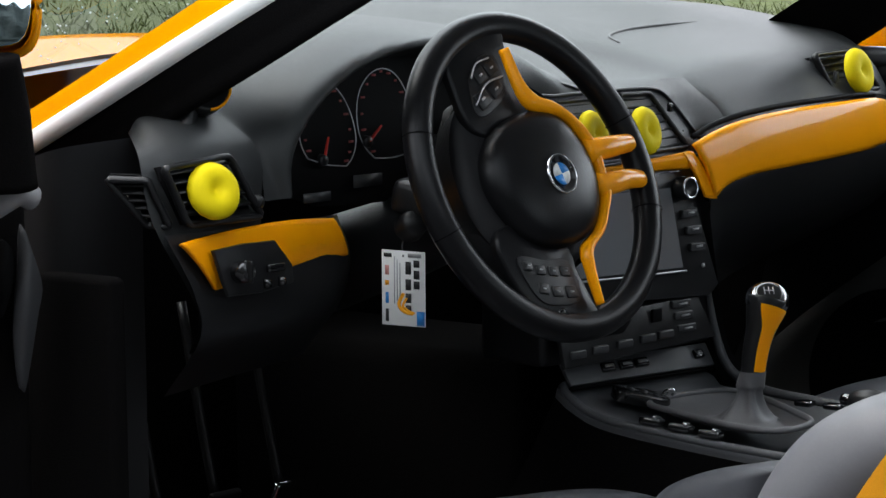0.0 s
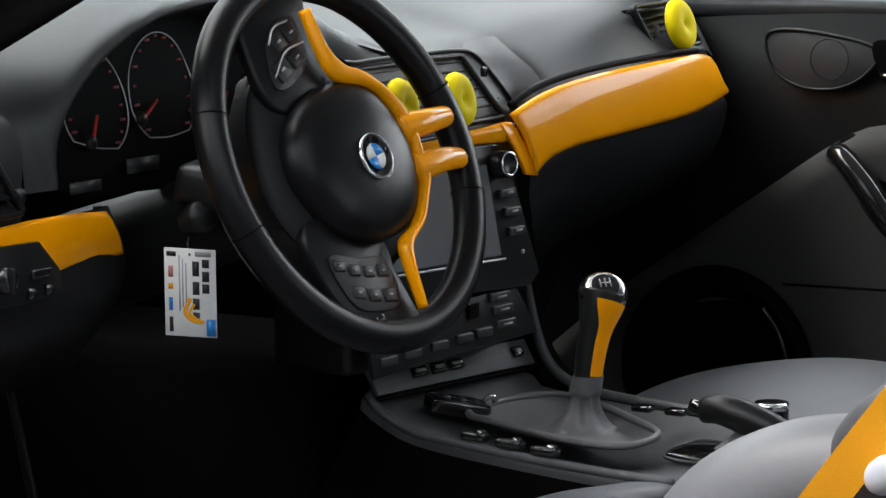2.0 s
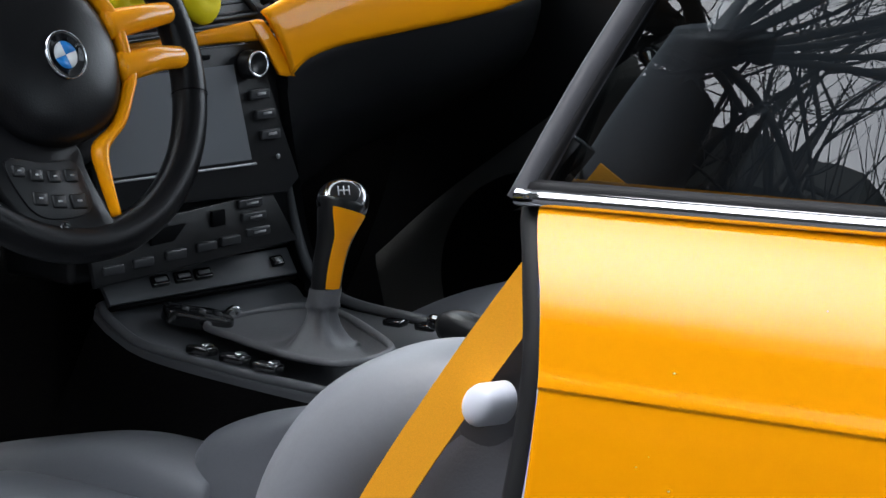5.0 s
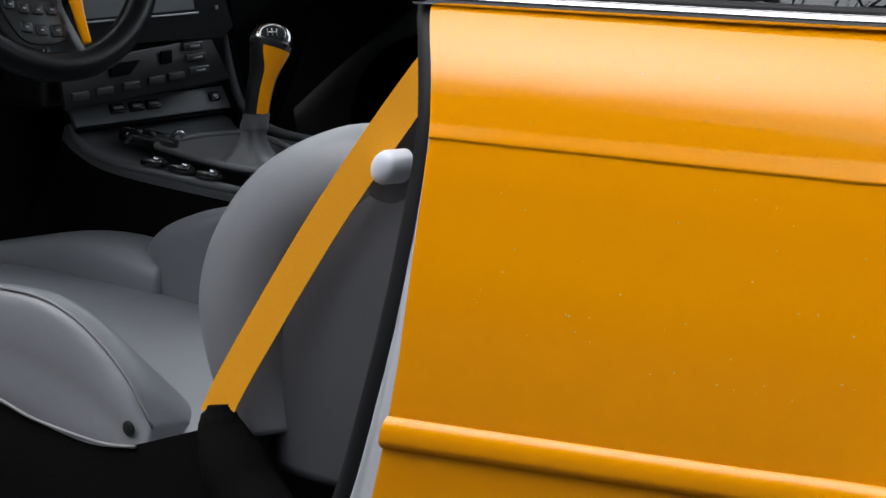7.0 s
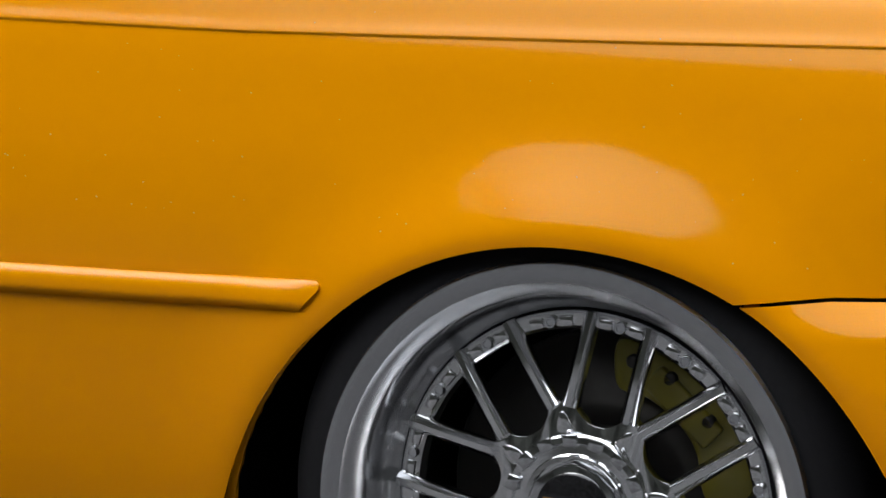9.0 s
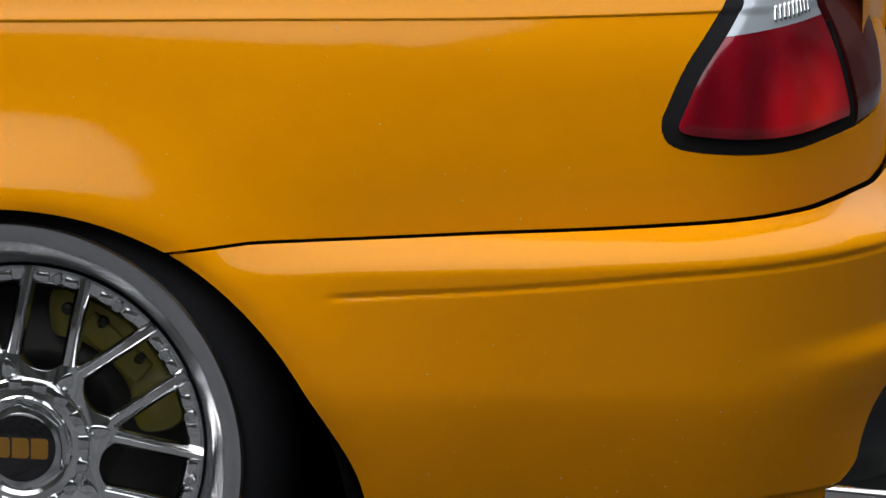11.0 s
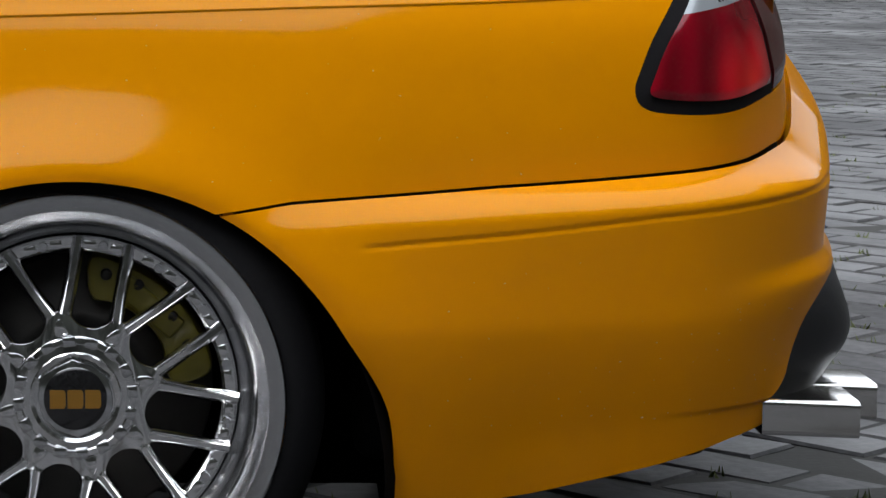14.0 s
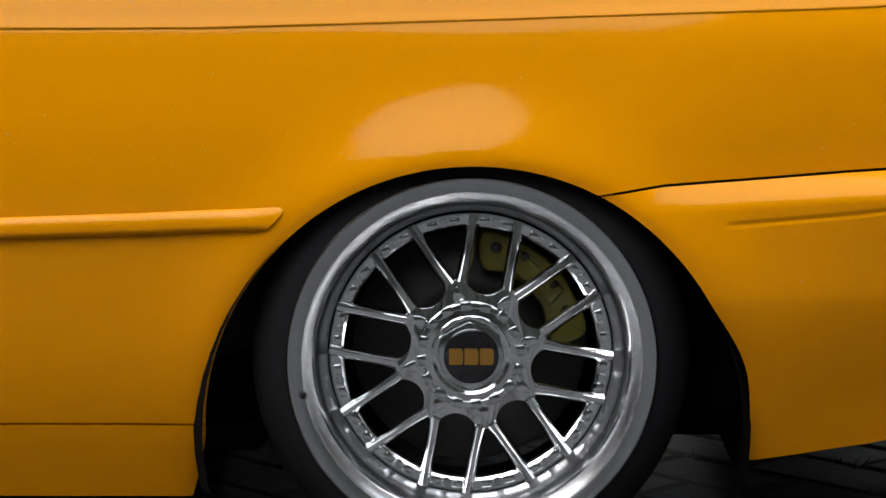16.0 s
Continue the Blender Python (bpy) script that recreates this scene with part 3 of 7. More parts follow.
for y, x1, tz in ((0.225, 1.010, 0.2445), (0.349, 1.063, 0.2445)):
    bm = bmesh.new()
    outer, inner = tip_outline(0.060, 0.0245, 0.008), tip_outline(0.0575, 0.022, 0.006)
    rings = []
    for o, x in ((outer, x1 - 0.13), (outer, x1 - 0.004), (outer, x1), (inner, x1), (inner, x1 - 0.004), (inner, x1 - 0.12)):
        rings.append([bm.verts.new((x, y + a, tz + b + (x1 - x) * 0.05)) for a, b in o])
    for a, b in zip(rings, rings[1:]):
        for k in range(len(a)):
            bm.faces.new((a[k], a[(k + 1) % len(a)], b[(k + 1) % len(a)], b[k]))
    bmesh.ops.recalc_face_normals(bm, faces=bm.faces)
    part("exhaust_tip", bm, BRUSHED, car, "polished steel square exhaust tip", crisp=35)
part("silencer", box(0.5, 0.7, 0.16, (0.6, 0.75, 0.30), 0.05), RUBBER, car)
# ---- cabin: dashboard ----
SCREEN = mat("grey_display_glass", (0.16, 0.17, 0.18), 0.18, 0, 0.6)
GAUGE = mat("black_gauge_glass", (0.003, 0.003, 0.0035), 0.6, 0, 0, spec=0.05)
RED = mat("red_needle", (0.55, 0.02, 0.01), 0.5)
DIMRED = mat("dim_red_print", (0.28, 0.05, 0.05), 0.6)
SILVER = mat("silver_paint", (0.5, 0.5, 0.52), 0.35, 0.6)
CONSOLE = mat("grey_console_plastic", (0.075, 0.078, 0.084), 0.45, 0, 0, 0.1, 400, 0.2, 900)
SATIN = mat("satin_black_plastic", (0.03, 0.031, 0.034), 0.42, 0, 0, 0.1, 400, 0.2, 900)
DOORSKIN = mat("dark_grey_door_skin", (0.05, 0.049, 0.048), 0.6, 0, 0, 0.1, 300, 0.4, 700)
BOOTSKIN = mat("grey_gaiter_leather", (0.12, 0.12, 0.126), 0.48, 0, 0, 0.1, 200, 0.4, 300)
PRINT = mat("grey_print", (0.35, 0.35, 0.36), 0.5)
BLUE = mat("blue_print", (0.02, 0.22, 0.62), 0.3)
REDCARPET = mat("dark_red_carpet", (0.05, 0.006, 0.006), 0.95, 0, 0, 0.4, 300, 0.6, 400)


def loft(rows, n=24, bm=None, flip=False, m=8):
    """A smooth sheet through rows of points."""
    curves = [spline(r) for r in rows]
    cols = []
    for i in range(n + 1):
        c = spline([k(i / n) for k in curves])
        cols.append([c(j / (m * (len(rows) - 1))) for j in range(m * (len(rows) - 1) + 1)])
    own = bmesh.new()
    vs = [[own.verts.new(p) for p in col] for col in cols]
    for a, b in zip(vs, vs[1:]):
        for j in range(len(a) - 1):
            q = (a[j], b[j], b[j + 1], a[j + 1])
            own.faces.new(q[::-1] if flip else q)
    return merge(bm, own)


def plate(points, depth, material, name, parent, label="", r=0.0, n=0):
    """A plate of an outline of world points, depth along its normal (towards the viewer on the driver's side)."""
    ps = [Vector(p) for p in points]
    c = sum(ps, Vector()) / len(ps)
    nrm = Vector()
    for a, b in zip(ps, ps[1:] + ps[:1]):
        nrm += (a - c).cross(b - c)
    nrm.normalize()
    if nrm.dot(Vector((0.75, -0.6, 0.3))) < 0:
        nrm = -nrm
    x = Vector((0, 1, 0)) - nrm * nrm.y
    x.normalize()
    y = nrm.cross(x)
    m = Matrix((x, y, nrm)).transposed().to_4x4()
    m.translation = c
    o = [((p - c).dot(x), (p - c).dot(y)) for p in ps]
    if n:
        o = smooth_outline(o, n)
    return part(name, prism(o, depth, m, r), material, parent, label, crisp=30)


dashboard = part("dashboard", loft([
    [(-2.02, 0.165, 0.69), (-1.968, 0.130, 0.75), (-1.96, 0.050, 0.865), (-1.975, 0.045, 0.940), (-2.05, 0.105, 0.958), (-2.22, 0.24, 0.99), (-2.36, 0.38, 1.02)],
    [(-2.02, 0.20, 0.685), (-1.965, 0.18, 0.745), (-1.952, 0.13, 0.86), (-1.965, 0.12, 0.95), (-2.05, 0.13, 0.985), (-2.20, 0.25, 1.015), (-2.32, 0.41, 1.03)],
    [(-2.02, 0.255, 0.68), (-1.965, 0.24, 0.735), (-1.955, 0.23, 0.86), (-1.955, 0.225, 0.945), (-2.05, 0.21, 1.00), (-2.24, 0.30, 1.043), (-2.35, 0.45, 1.055)]], 40), DASH, car, "dark grey soft dashboard")
# arched hood over the instruments
ihood = part("instrument_hood", loft([
    [(-1.955, 0.232, 0.862), (-1.955, 0.226, 0.945), (-2.05, 0.21, 1.00), (-2.24, 0.30, 1.045), (-2.36, 0.44, 1.062), (-2.47, 0.62, 1.085), (-2.54, 0.80, 1.105), (-2.2, 0.86, 1.06), (-1.86, 0.80, 0.99)],
    [(-1.945, 0.248, 0.872), (-1.94, 0.250, 0.950), (-1.96, 0.295, 1.01), (-2.00, 0.38, 1.058), (-2.06, 0.48, 1.085), (-2.08, 0.60, 1.09), (-2.02, 0.70, 1.075), (-1.95, 0.76, 1.03), (-1.88, 0.785, 0.97)],
    [(-1.93, 0.262, 0.875), (-1.925, 0.266, 0.936), (-1.925, 0.309, 0.990), (-1.925, 0.385, 1.034), (-1.925, 0.48, 1.060), (-1.925, 0.58, 1.062), (-1.925, 0.67, 1.04), (-1.925, 0.74, 0.985), (-1.91, 0.76, 0.93)],
    [(-1.95, 0.270, 0.878), (-1.945, 0.274, 0.936), (-1.945, 0.316, 0.984), (-1.945, 0.39, 1.026), (-1.945, 0.48, 1.050), (-1.945, 0.58, 1.052), (-1.945, 0.665, 1.03), (-1.945, 0.73, 0.98), (-1.93, 0.75, 0.93)],
    [(-2.03, 0.285, 0.885), (-2.03, 0.290, 0.936), (-2.03, 0.325, 0.975), (-2.03, 0.40, 1.01), (-2.03, 0.48, 1.03), (-2.03, 0.58, 1.03), (-2.03, 0.66, 1.01), (-2.03, 0.715, 0.97), (-2.03, 0.73, 0.92)]], 64), DASH, dashboard)
soft = ihood.modifiers.new("soften", "SMOOTH")
soft.factor, soft.iterations = 0.5, 8
cluster = plate([(-1.985, 0.262, 0.93), (-1.985, 0.30, 0.995), (-1.985, 0.40, 1.045), (-1.985, 0.52, 1.065), (-1.985, 0.64, 1.05), (-1.985, 0.73, 0.98), (-1.975, 0.73, 0.89), (-1.965, 0.62, 0.862), (-1.96, 0.48, 0.857), (-1.96, 0.34, 0.862), (-1.962, 0.28, 0.88)], 0.004, GAUGE, "gauge_face", car, "black gauge face with red needles")
def cl(y, z, h=0.006):
    """A place on the cluster's face."""
    return Vector((-1.985 + 0.025 * (1.0 - (z - 0.86) / 0.14 if z < 1.0 else 0.0) + h, y, z))
for y0, z0, r, a0, a1, o, d in ((0.372, 0.950, 0.054, -60, 215, (0.354, 0.919), (0.368, 0.9475)), (0.488, 0.957, 0.058, -50, 235, (0.444, 0.937), (0.473, 0.956)),
                               (0.60, 0.957, 0.056, -50, 230, (0.58, 0.93), (0.60, 0.955)), (0.69, 0.945, 0.045, -40, 200, (0.67, 0.92), (0.69, 0.94))):
    low = lambda a: 1.25 if a >= 0 else 0.88
    arc = [cl(y0 + r * math.cos(radians(a)) * 0.98, z0 + r * math.sin(radians(a)) * low(math.sin(radians(a)))) for a in np.linspace(a0, a1, 18)]
    part("dial_ring", tube(arc, 0.0008, 6, 60), SILVER, cluster)
    part("dial_ring_base", tube([arc[-1], (arc[-1] + arc[0]) / 2 - Vector((0, 0, 0.003)), arc[0]], 0.0008, 6, 16), SILVER, cluster)
    part("needle", tube([cl(*o, 0.010), cl((o[0] + d[0]) / 2, (o[1] + d[1]) / 2, 0.010), cl(*d, 0.010)], lambda t: 0.0024 - 0.0008 * t, 6, 6), RED, cluster)
    part("needle_boss", lathe([(0, 0.012), (0.006, 0.012), (0.008, 0.009), (0.0085, 0.004)], 16, Matrix.Translation(cl(o[0], o[1], 0.0)) @ pose(0, 0, 0, 0, 90, 0)), PLASTIC, cluster)
    for k, a in enumerate(np.linspace(a0 + 10, a1 - 12, 15)):
        p = cl(y0 + r * 0.80 * math.cos(radians(a)), z0 + r * 0.95 * math.sin(radians(a)) * low(math.sin(radians(a))))
        part("dial_bar", box(0.001, 0.0085 if k % 2 == 0 else 0.0045, 0.0030, tuple(p)), DIMRED, cluster)
part("trip_display", box(0.002, 0.055, 0.016, tuple(cl(0.435, 0.888))), mat("grey_lcd", (0.022, 0.023, 0.024), 0.4), cluster)
# glare on the gauge glass, modelled as a grey strip
part("cluster_glare_strip", box(0.002, 0.05, 0.012, tuple(cl(0.335, 0.874))), mat("grey_bezel", (0.05, 0.052, 0.055), 0.35), cluster)

# passenger side of the dashboard
part("dash_top", loft([
    [(-2.54, 0.78, 1.105), (-2.2, 0.80, 1.06), (-1.90, 0.79, 0.995), (-1.845, 0.79, 0.985), (-1.83, 0.79, 0.975)],
    [(-2.56, 0.95, 1.11), (-2.2, 0.96, 1.065), (-1.92, 0.965, 1.005), (-1.86, 0.968, 0.985), (-1.805, 0.985, 0.934)],
    [(-2.55, 1.05, 1.11), (-2.2, 1.06, 1.07), (-1.92, 1.05, 1.02), (-1.84, 1.035, 0.985), (-1.788, 1.03, 0.942)],
    [(-2.50, 1.25, 1.10), (-2.2, 1.25, 1.075), (-1.93, 1.25, 1.035), (-1.84, 1.25, 1.01), (-1.79, 1.25, 0.955)],
    [(-2.42, 1.42, 1.10), (-2.2, 1.42, 1.086), (-1.95, 1.42, 1.048), (-1.84, 1.42, 1.02), (-1.79, 1.42, 0.955)],
    [(-2.32, 1.56, 1.095), (-2.15, 1.56, 1.082), (-1.95, 1.55, 1.045), (-1.86, 1.52, 1.00), (-1.81, 1.50, 0.94)]], 48, m=10), DASH, dashboard)
part("glovebox", loft([
    [(-1.79, 0.93, 0.93), (-1.775, 0.935, 0.86), (-1.77, 0.94, 0.82), (-1.80, 0.95, 0.72), (-1.90, 0.95, 0.60)],
    [(-1.79, 1.02, 0.945), (-1.765, 1.02, 0.885), (-1.755, 1.02, 0.85), (-1.80, 1.02, 0.76), (-1.92, 1.02, 0.62)],
    [(-1.79, 1.25, 0.955), (-1.768, 1.25, 0.90), (-1.75, 1.25, 0.87), (-1.79, 1.25, 0.78), (-1.95, 1.25, 0.68)],
    [(-1.79, 1.42, 0.955), (-1.775, 1.44, 0.90), (-1.76, 1.44, 0.87), (-1.80, 1.43, 0.79), (-1.97, 1.42, 0.70)],
    [(-1.83, 1.52, 0.94), (-1.82, 1.52, 0.90), (-1.82, 1.51, 0.87), (-1.85, 1.50, 0.79), (-2.0, 1.50, 0.70)]], 40), PLASTIC, dashboard)
# seam of the airbag flap
part("airbag_seam", tube([(-2.02, 1.07, 1.0405), (-2.06, 1.10, 1.050), (-2.082, 1.17, 1.0565), (-2.084, 1.25, 1.0605), (-2.075, 1.35, 1.063)], 0.0026, 6, 30), PLASTIC, dashboard)


def trim_sheet(name, top, bottom, parent, bulge=0.008, thick=0.006):
    """A painted strip between two curves, bowed towards the cabin."""
    a, b = spline(top), spline(bottom)
    n = Vector((0.93, -0.2, 0.3)).normalized()
    bm = bmesh.new()
    grid(lambda u, v: a(u).lerp(b(u), v) + n * (bulge * math.sin(math.pi * v) ** 0.6), 60, 12, bm)
    bm.normal_update()
    if bm.faces[:][0].normal.dot(n) < 0:
        bmesh.ops.reverse_faces(bm, faces=bm.faces)
    ob = part(name, bm, PAINT_IN, parent, "glossy orange painted trim")
    return thicken(ob, thick, -1)


trim_sheet("passenger_trim", [(-1.762, 0.888, 0.915), (-1.762, 0.95, 0.931), (-1.758, 1.021, 0.942), (-1.757, 1.13, 0.949), (-1.757, 1.241, 0.952), (-1.76, 1.33, 0.953), (-1.763, 1.385, 0.951), (-1.768, 1.423, 0.938), (-1.772, 1.455, 0.901)],
           [(-1.752, 0.926, 0.836), (-1.750, 0.944, 0.849), (-1.748, 0.972, 0.858), (-1.746, 1.023, 0.8645), (-1.745, 1.101, 0.868), (-1.745, 1.225, 0.873), (-1.748, 1.31, 0.877), (-1.754, 1.38, 0.882), (-1.764, 1.450, 0.892)], dashboard)
# black rod stands in for the shadow gap over the passenger trim
part("trim_gap", tube([(-1.772, 0.90, 0.922), (-1.772, 0.95, 0.936), (-1.770, 1.021, 0.947), (-1.769, 1.13, 0.954), (-1.769, 1.241, 0.957), (-1.771, 1.33, 0.958), (-1.775, 1.385, 0.956)], 0.0042, 8, 60), GAUGE, dashboard, "black rod as the shadow gap above the trim")
trim_sheet("centre_trim_upright", [(-1.765, 0.868, 0.903), (-1.765, 0.880, 0.904), (-1.765, 0.8905, 0.903)], [(-1.755, 0.908, 0.838), (-1.754, 0.920, 0.836), (-1.753, 0.9325, 0.835)], dashboard, 0.004)
trim_sheet("centre_trim", [(-1.80, 0.63, 0.893), (-1.79, 0.72, 0.896), (-1.778, 0.81, 0.8985), (-1.768, 0.885, 0.904)], [(-1.80, 0.63, 0.877), (-1.79, 0.72, 0.878), (-1.778, 0.81, 0.8805), (-1.768, 0.885, 0.879)], dashboard, 0.006)
trim_sheet("driver_trim", [(-1.938, 0.075, 0.841), (-1.938, 0.14, 0.8475), (-1.938, 0.223, 0.852), (-1.938, 0.29, 0.8515), (-1.938, 0.345, 0.848)], [(-1.935, 0.128, 0.779), (-1.935, 0.19, 0.786), (-1.935, 0.242, 0.791), (-1.935, 0.30, 0.795), (-1.935, 0.368, 0.799)], dashboard, 0.006)
# knee panel below the driver's trim
part("knee_panel", loft([[(-1.95, 0.06, 0.85), (-1.945, 0.10, 0.78), (-1.955, 0.12, 0.72), (-2.03, 0.13, 0.64)], [(-1.945, 0.23, 0.85), (-1.935, 0.24, 0.785), (-1.95, 0.25, 0.725), (-2.03, 0.25, 0.65)],
                         [(-1.95, 0.36, 0.85), (-1.94, 0.375, 0.795), (-1.955, 0.37, 0.735), (-2.03, 0.37, 0.66)], [(-2.02, 0.42, 0.84), (-2.02, 0.42, 0.80), (-2.03, 0.42, 0.74), (-2.06, 0.42, 0.66)]], 24), PLASTIC, dashboard)
sw_panel = plate([(-1.926, 0.112, 0.829), (-1.926, 0.165, 0.833), (-1.926, 0.218, 0.832), (-1.924, 0.246, 0.800), (-1.922, 0.247, 0.778), (-1.922, 0.19, 0.771), (-1.922, 0.133, 0.772), (-1.924, 0.125, 0.79)], 0.006, PLASTIC, "light_switch_panel", dashboard, "black headlamp switch panel", 0.002)
part("light_switch_knob", lathe([(0, 0.018), (0.011, 0.018), (0.0135, 0.015), (0.014, 0)], 24, Matrix.Translation((-1.916, 0.150, 0.800)) @ pose(0, 0, 0, 0, 80, -8)), GLOSSBLK, sw_panel)
part("light_switch_grip", box(0.012, 0.005, 0.026, (-1.899, 0.149, 0.802), 0.002), PLASTIC, sw_panel)
for y in (0.196, 0.222):
    part("dimmer_roller", lathe([(0, -0.004), (0.006, -0.004), (0.006, 0.004), (0, 0.004)], 16, Matrix.Translation((-1.915, y, 0.782)) @ pose(0, 0, 0, 90, 0, 0)), GLOSSBLK, sw_panel)
part("panel_gleam_switch", box(0.006, 0.03, 0.010, (-1.914, 0.212, 0.800), 0.002), GLOSSBLK, sw_panel)

# ---- air vents ----
def vent(name, corners, slats, deep=0.018, fin=0.018):
    """A vent with a raised frame round four corners (top left, top right, bottom right, bottom left) and slats between."""
    tl, tr, br, bl = (Vector(p) for p in corners)
    n = (tr - tl).cross(bl - tl).normalized()
    if n.x < 0:
        n = -n
    bm = bmesh.new()
    f = bm.faces.new([bm.verts.new(p - n * deep) for p in (tl, tr, br, bl)])
    e = bmesh.ops.extrude_face_region(bm, geom=[f])
    bmesh.ops.translate(bm, vec=n * 0.004, verts=[v for v in e["geom"] if isinstance(v, bmesh.types.BMVert)])
    body = part(name, bm, GAUGE, car, "black air vent with slats")
    part("vent_frame", tube([a_.lerp(b_, w_) for a_, b_ in ((tl, tr), (tr, br), (br, bl), (bl, tl)) for w_ in (0.06, 0.35, 0.65, 0.94)], 0.0042, 8, 96, closed=True, up=tuple(n), flat=1.6), PLASTIC, body)
    for k in range(slats):
        w = (k + 0.5) / slats
        a, b = tl.lerp(bl, w).lerp(tr.lerp(br, w), 0.04), tl.lerp(bl, w).lerp(tr.lerp(br, w), 0.96)
        d = (b - a).normalized()
        part("vent_slat", box((b - a).length, 0.0028, fin, r=0.001, seg=1, m=Matrix.Translation((a + b) / 2 - n * deep / 3) @ Matrix((d, n.cross(d), n)).transposed().to_4x4() @ pose(0, 0, 0, 16, 0, 0)), PLASTIC, body)
    return body


def plug(at, facing, r, name="yellow_vent_plug"):
    """A soft round plug with a dimple, pressed onto a vent."""
    q = Vector(facing).normalized().to_track_quat("Z", "Y").to_matrix().to_4x4()
    prof = [(0, 0.10 * r), (0.08 * r, 0.12 * r), (0.22 * r, 0.25 * r), (0.42 * r, 0.34 * r), (0.66 * r, 0.33 * r), (0.88 * r, 0.22 * r), (0.99 * r, 0.04 * r), (0.96 * r, -0.12 * r), (0.8 * r, -0.22 * r), (0, -0.22 * r)]
    ob = part(name, lathe(prof, 40, Matrix.Translation(at) @ q), YELLOW, None)
    return tagged(ob, "yellow foam plug with a dimple pressed onto an air vent", "vent plug", "vent plugs")


vl = vent("air_vent", [(-1.942, 0.053, 0.931), (-1.938, 0.158, 0.939), (-1.935, 0.210, 0.862), (-1.94, 0.090, 0.860)], 6)
part("vent_wheel", lathe([(0, -0.004), (0.009, -0.004), (0.009, 0.004), (0, 0.004)], 16, Matrix.Translation((-1.934, 0.202, 0.880)) @ pose(0, 0, 0, 90, 0, 0)), PLASTIC, vl)
vent("air_vent", [(-2.00, 0.016, 0.918), (-1.960, 0.043, 0.917), (-1.955, 0.074, 0.860), (-1.975, 0.056, 0.862)], 6)
plug((-1.925, 0.118, 0.900), (0.9, -0.2, 0.3), 0.036)
OUTER = [(0.604, 0.985), (0.64, 0.990), (0.777, 0.9915), (0.850, 0.990), (0.880, 0.982), (0.906, 0.957), (0.932, 0.924), (0.948, 0.902), (0.930, 0.896), (0.78, 0.897), (0.62, 0.896), (0.600, 0.905)]
surround = plate([(-1.818 + 0.03 * (0.99 - z) / 0.09, y, z) for y, z in OUTER], 0.006, SATIN, "centre_vent_surround", dashboard, "dark grey surround of the centre air vents", 0.002, 96)
part("surround_rim", tube([(-1.810 + 0.03 * (0.99 - z) / 0.09, y, z) for y, z in OUTER], 0.0026, 8, 96, closed=True), PLASTIC, surround)
vent("air_vent", [(-1.812, 0.625, 0.981), (-1.810, 0.752, 0.983), (-1.784, 0.757, 0.906), (-1.786, 0.625, 0.905)], 7, 0.004, 0.008)
vd = vent("air_vent", [(-1.810, 0.778, 0.984), (-1.810, 0.848, 0.983), (-1.784, 0.902, 0.907), (-1.784, 0.782, 0.906)], 7, 0.004, 0.008)
for z in (0.963, 0.925):
    part("vent_slider", box(0.008, 0.006, 0.012, (-1.795, 0.905 - (z - 0.925) * 0.7, z), 0.002), GLOSSBLK, vd)
plug((-1.787, 0.690, 0.938), (0.95, 0.1, 0.22), 0.0325)
plug((-1.783, 0.804, 0.936), (0.95, 0.1, 0.22), 0.0335)
vr = vent("air_vent", [(-1.822, 1.290, 1.018), (-1.818, 1.40, 1.022), (-1.798, 1.435, 0.962), (-1.802, 1.315, 0.958)], 6)
part("vent_slider", box(0.006, 0.008, 0.018, (-1.80, 1.318, 0.985), 0.002), SATIN, vr)
plug((-1.79, 1.366, 0.992), (0.95, 0.05, 0.25), 0.036)
# housing round the centre vents
part("centre_vent_side", loft([[(-1.822, 0.872, 0.993), (-1.812, 0.900, 0.973), (-1.800, 0.938, 0.927), (-1.788, 0.952, 0.898)], [(-1.845, 0.93, 0.999), (-1.828, 0.945, 0.980), (-1.806, 0.965, 0.948), (-1.783, 0.972, 0.918)], [(-1.855, 1.00, 0.997), (-1.83, 1.00, 0.978), (-1.805, 1.01, 0.955), (-1.783, 1.0, 0.934)]], 10), DASH, dashboard)

# ---- centre stack ----
def st(y, z, h=0.0):
    """A place on the stack's face, which is turned a little to the driver."""
    return Vector((-1.785 + 0.12 * (y - 0.82) - 0.02 * (z - 0.78) / 0.1 * 0.3 + h, y, z))


stack = plate([st(0.640, 0.876), st(0.88, 0.876), st(0.905, 0.835), st(0.945, 0.715), st(0.925, 0.700), st(0.645, 0.712)], 0.008, PLASTIC, "radio_unit", car, "black radio and display unit", 0.003)
part("stack_housing", box(0.12, 0.34, 0.25, (-1.862, 0.80, 0.755), 0.01, m=pose(0, 0, 0, 0, 0, -6.8)), PLASTIC, dashboard)
part("stack_cheek", loft([[(-1.77, 0.935, 0.83), (-1.765, 0.95, 0.72), (-1.75, 0.96, 0.62), (-1.70, 0.97, 0.57)], [(-1.88, 0.95, 0.83), (-1.88, 0.965, 0.72), (-1.87, 0.975, 0.6), (-1.85, 0.98, 0.4)]], 16), PLASTIC, dashboard)
plate([st(0.655, 0.855, 0.009), st(0.850, 0.855, 0.009), st(0.868, 0.745, 0.009), st(0.655, 0.748, 0.009)], 0.002, SCREEN, "display", stack, "grey glass display")
part("display_edge", tube([st(0.655, 0.744, 0.012), st(0.76, 0.742, 0.012), st(0.873, 0.740, 0.012)], 0.0016, 6, 12), SILVER, stack)
part("disc_slot", box(0.003, 0.11, 0.006, tuple(st(0.79, 0.866, 0.010)), 0.001), GAUGE, stack)
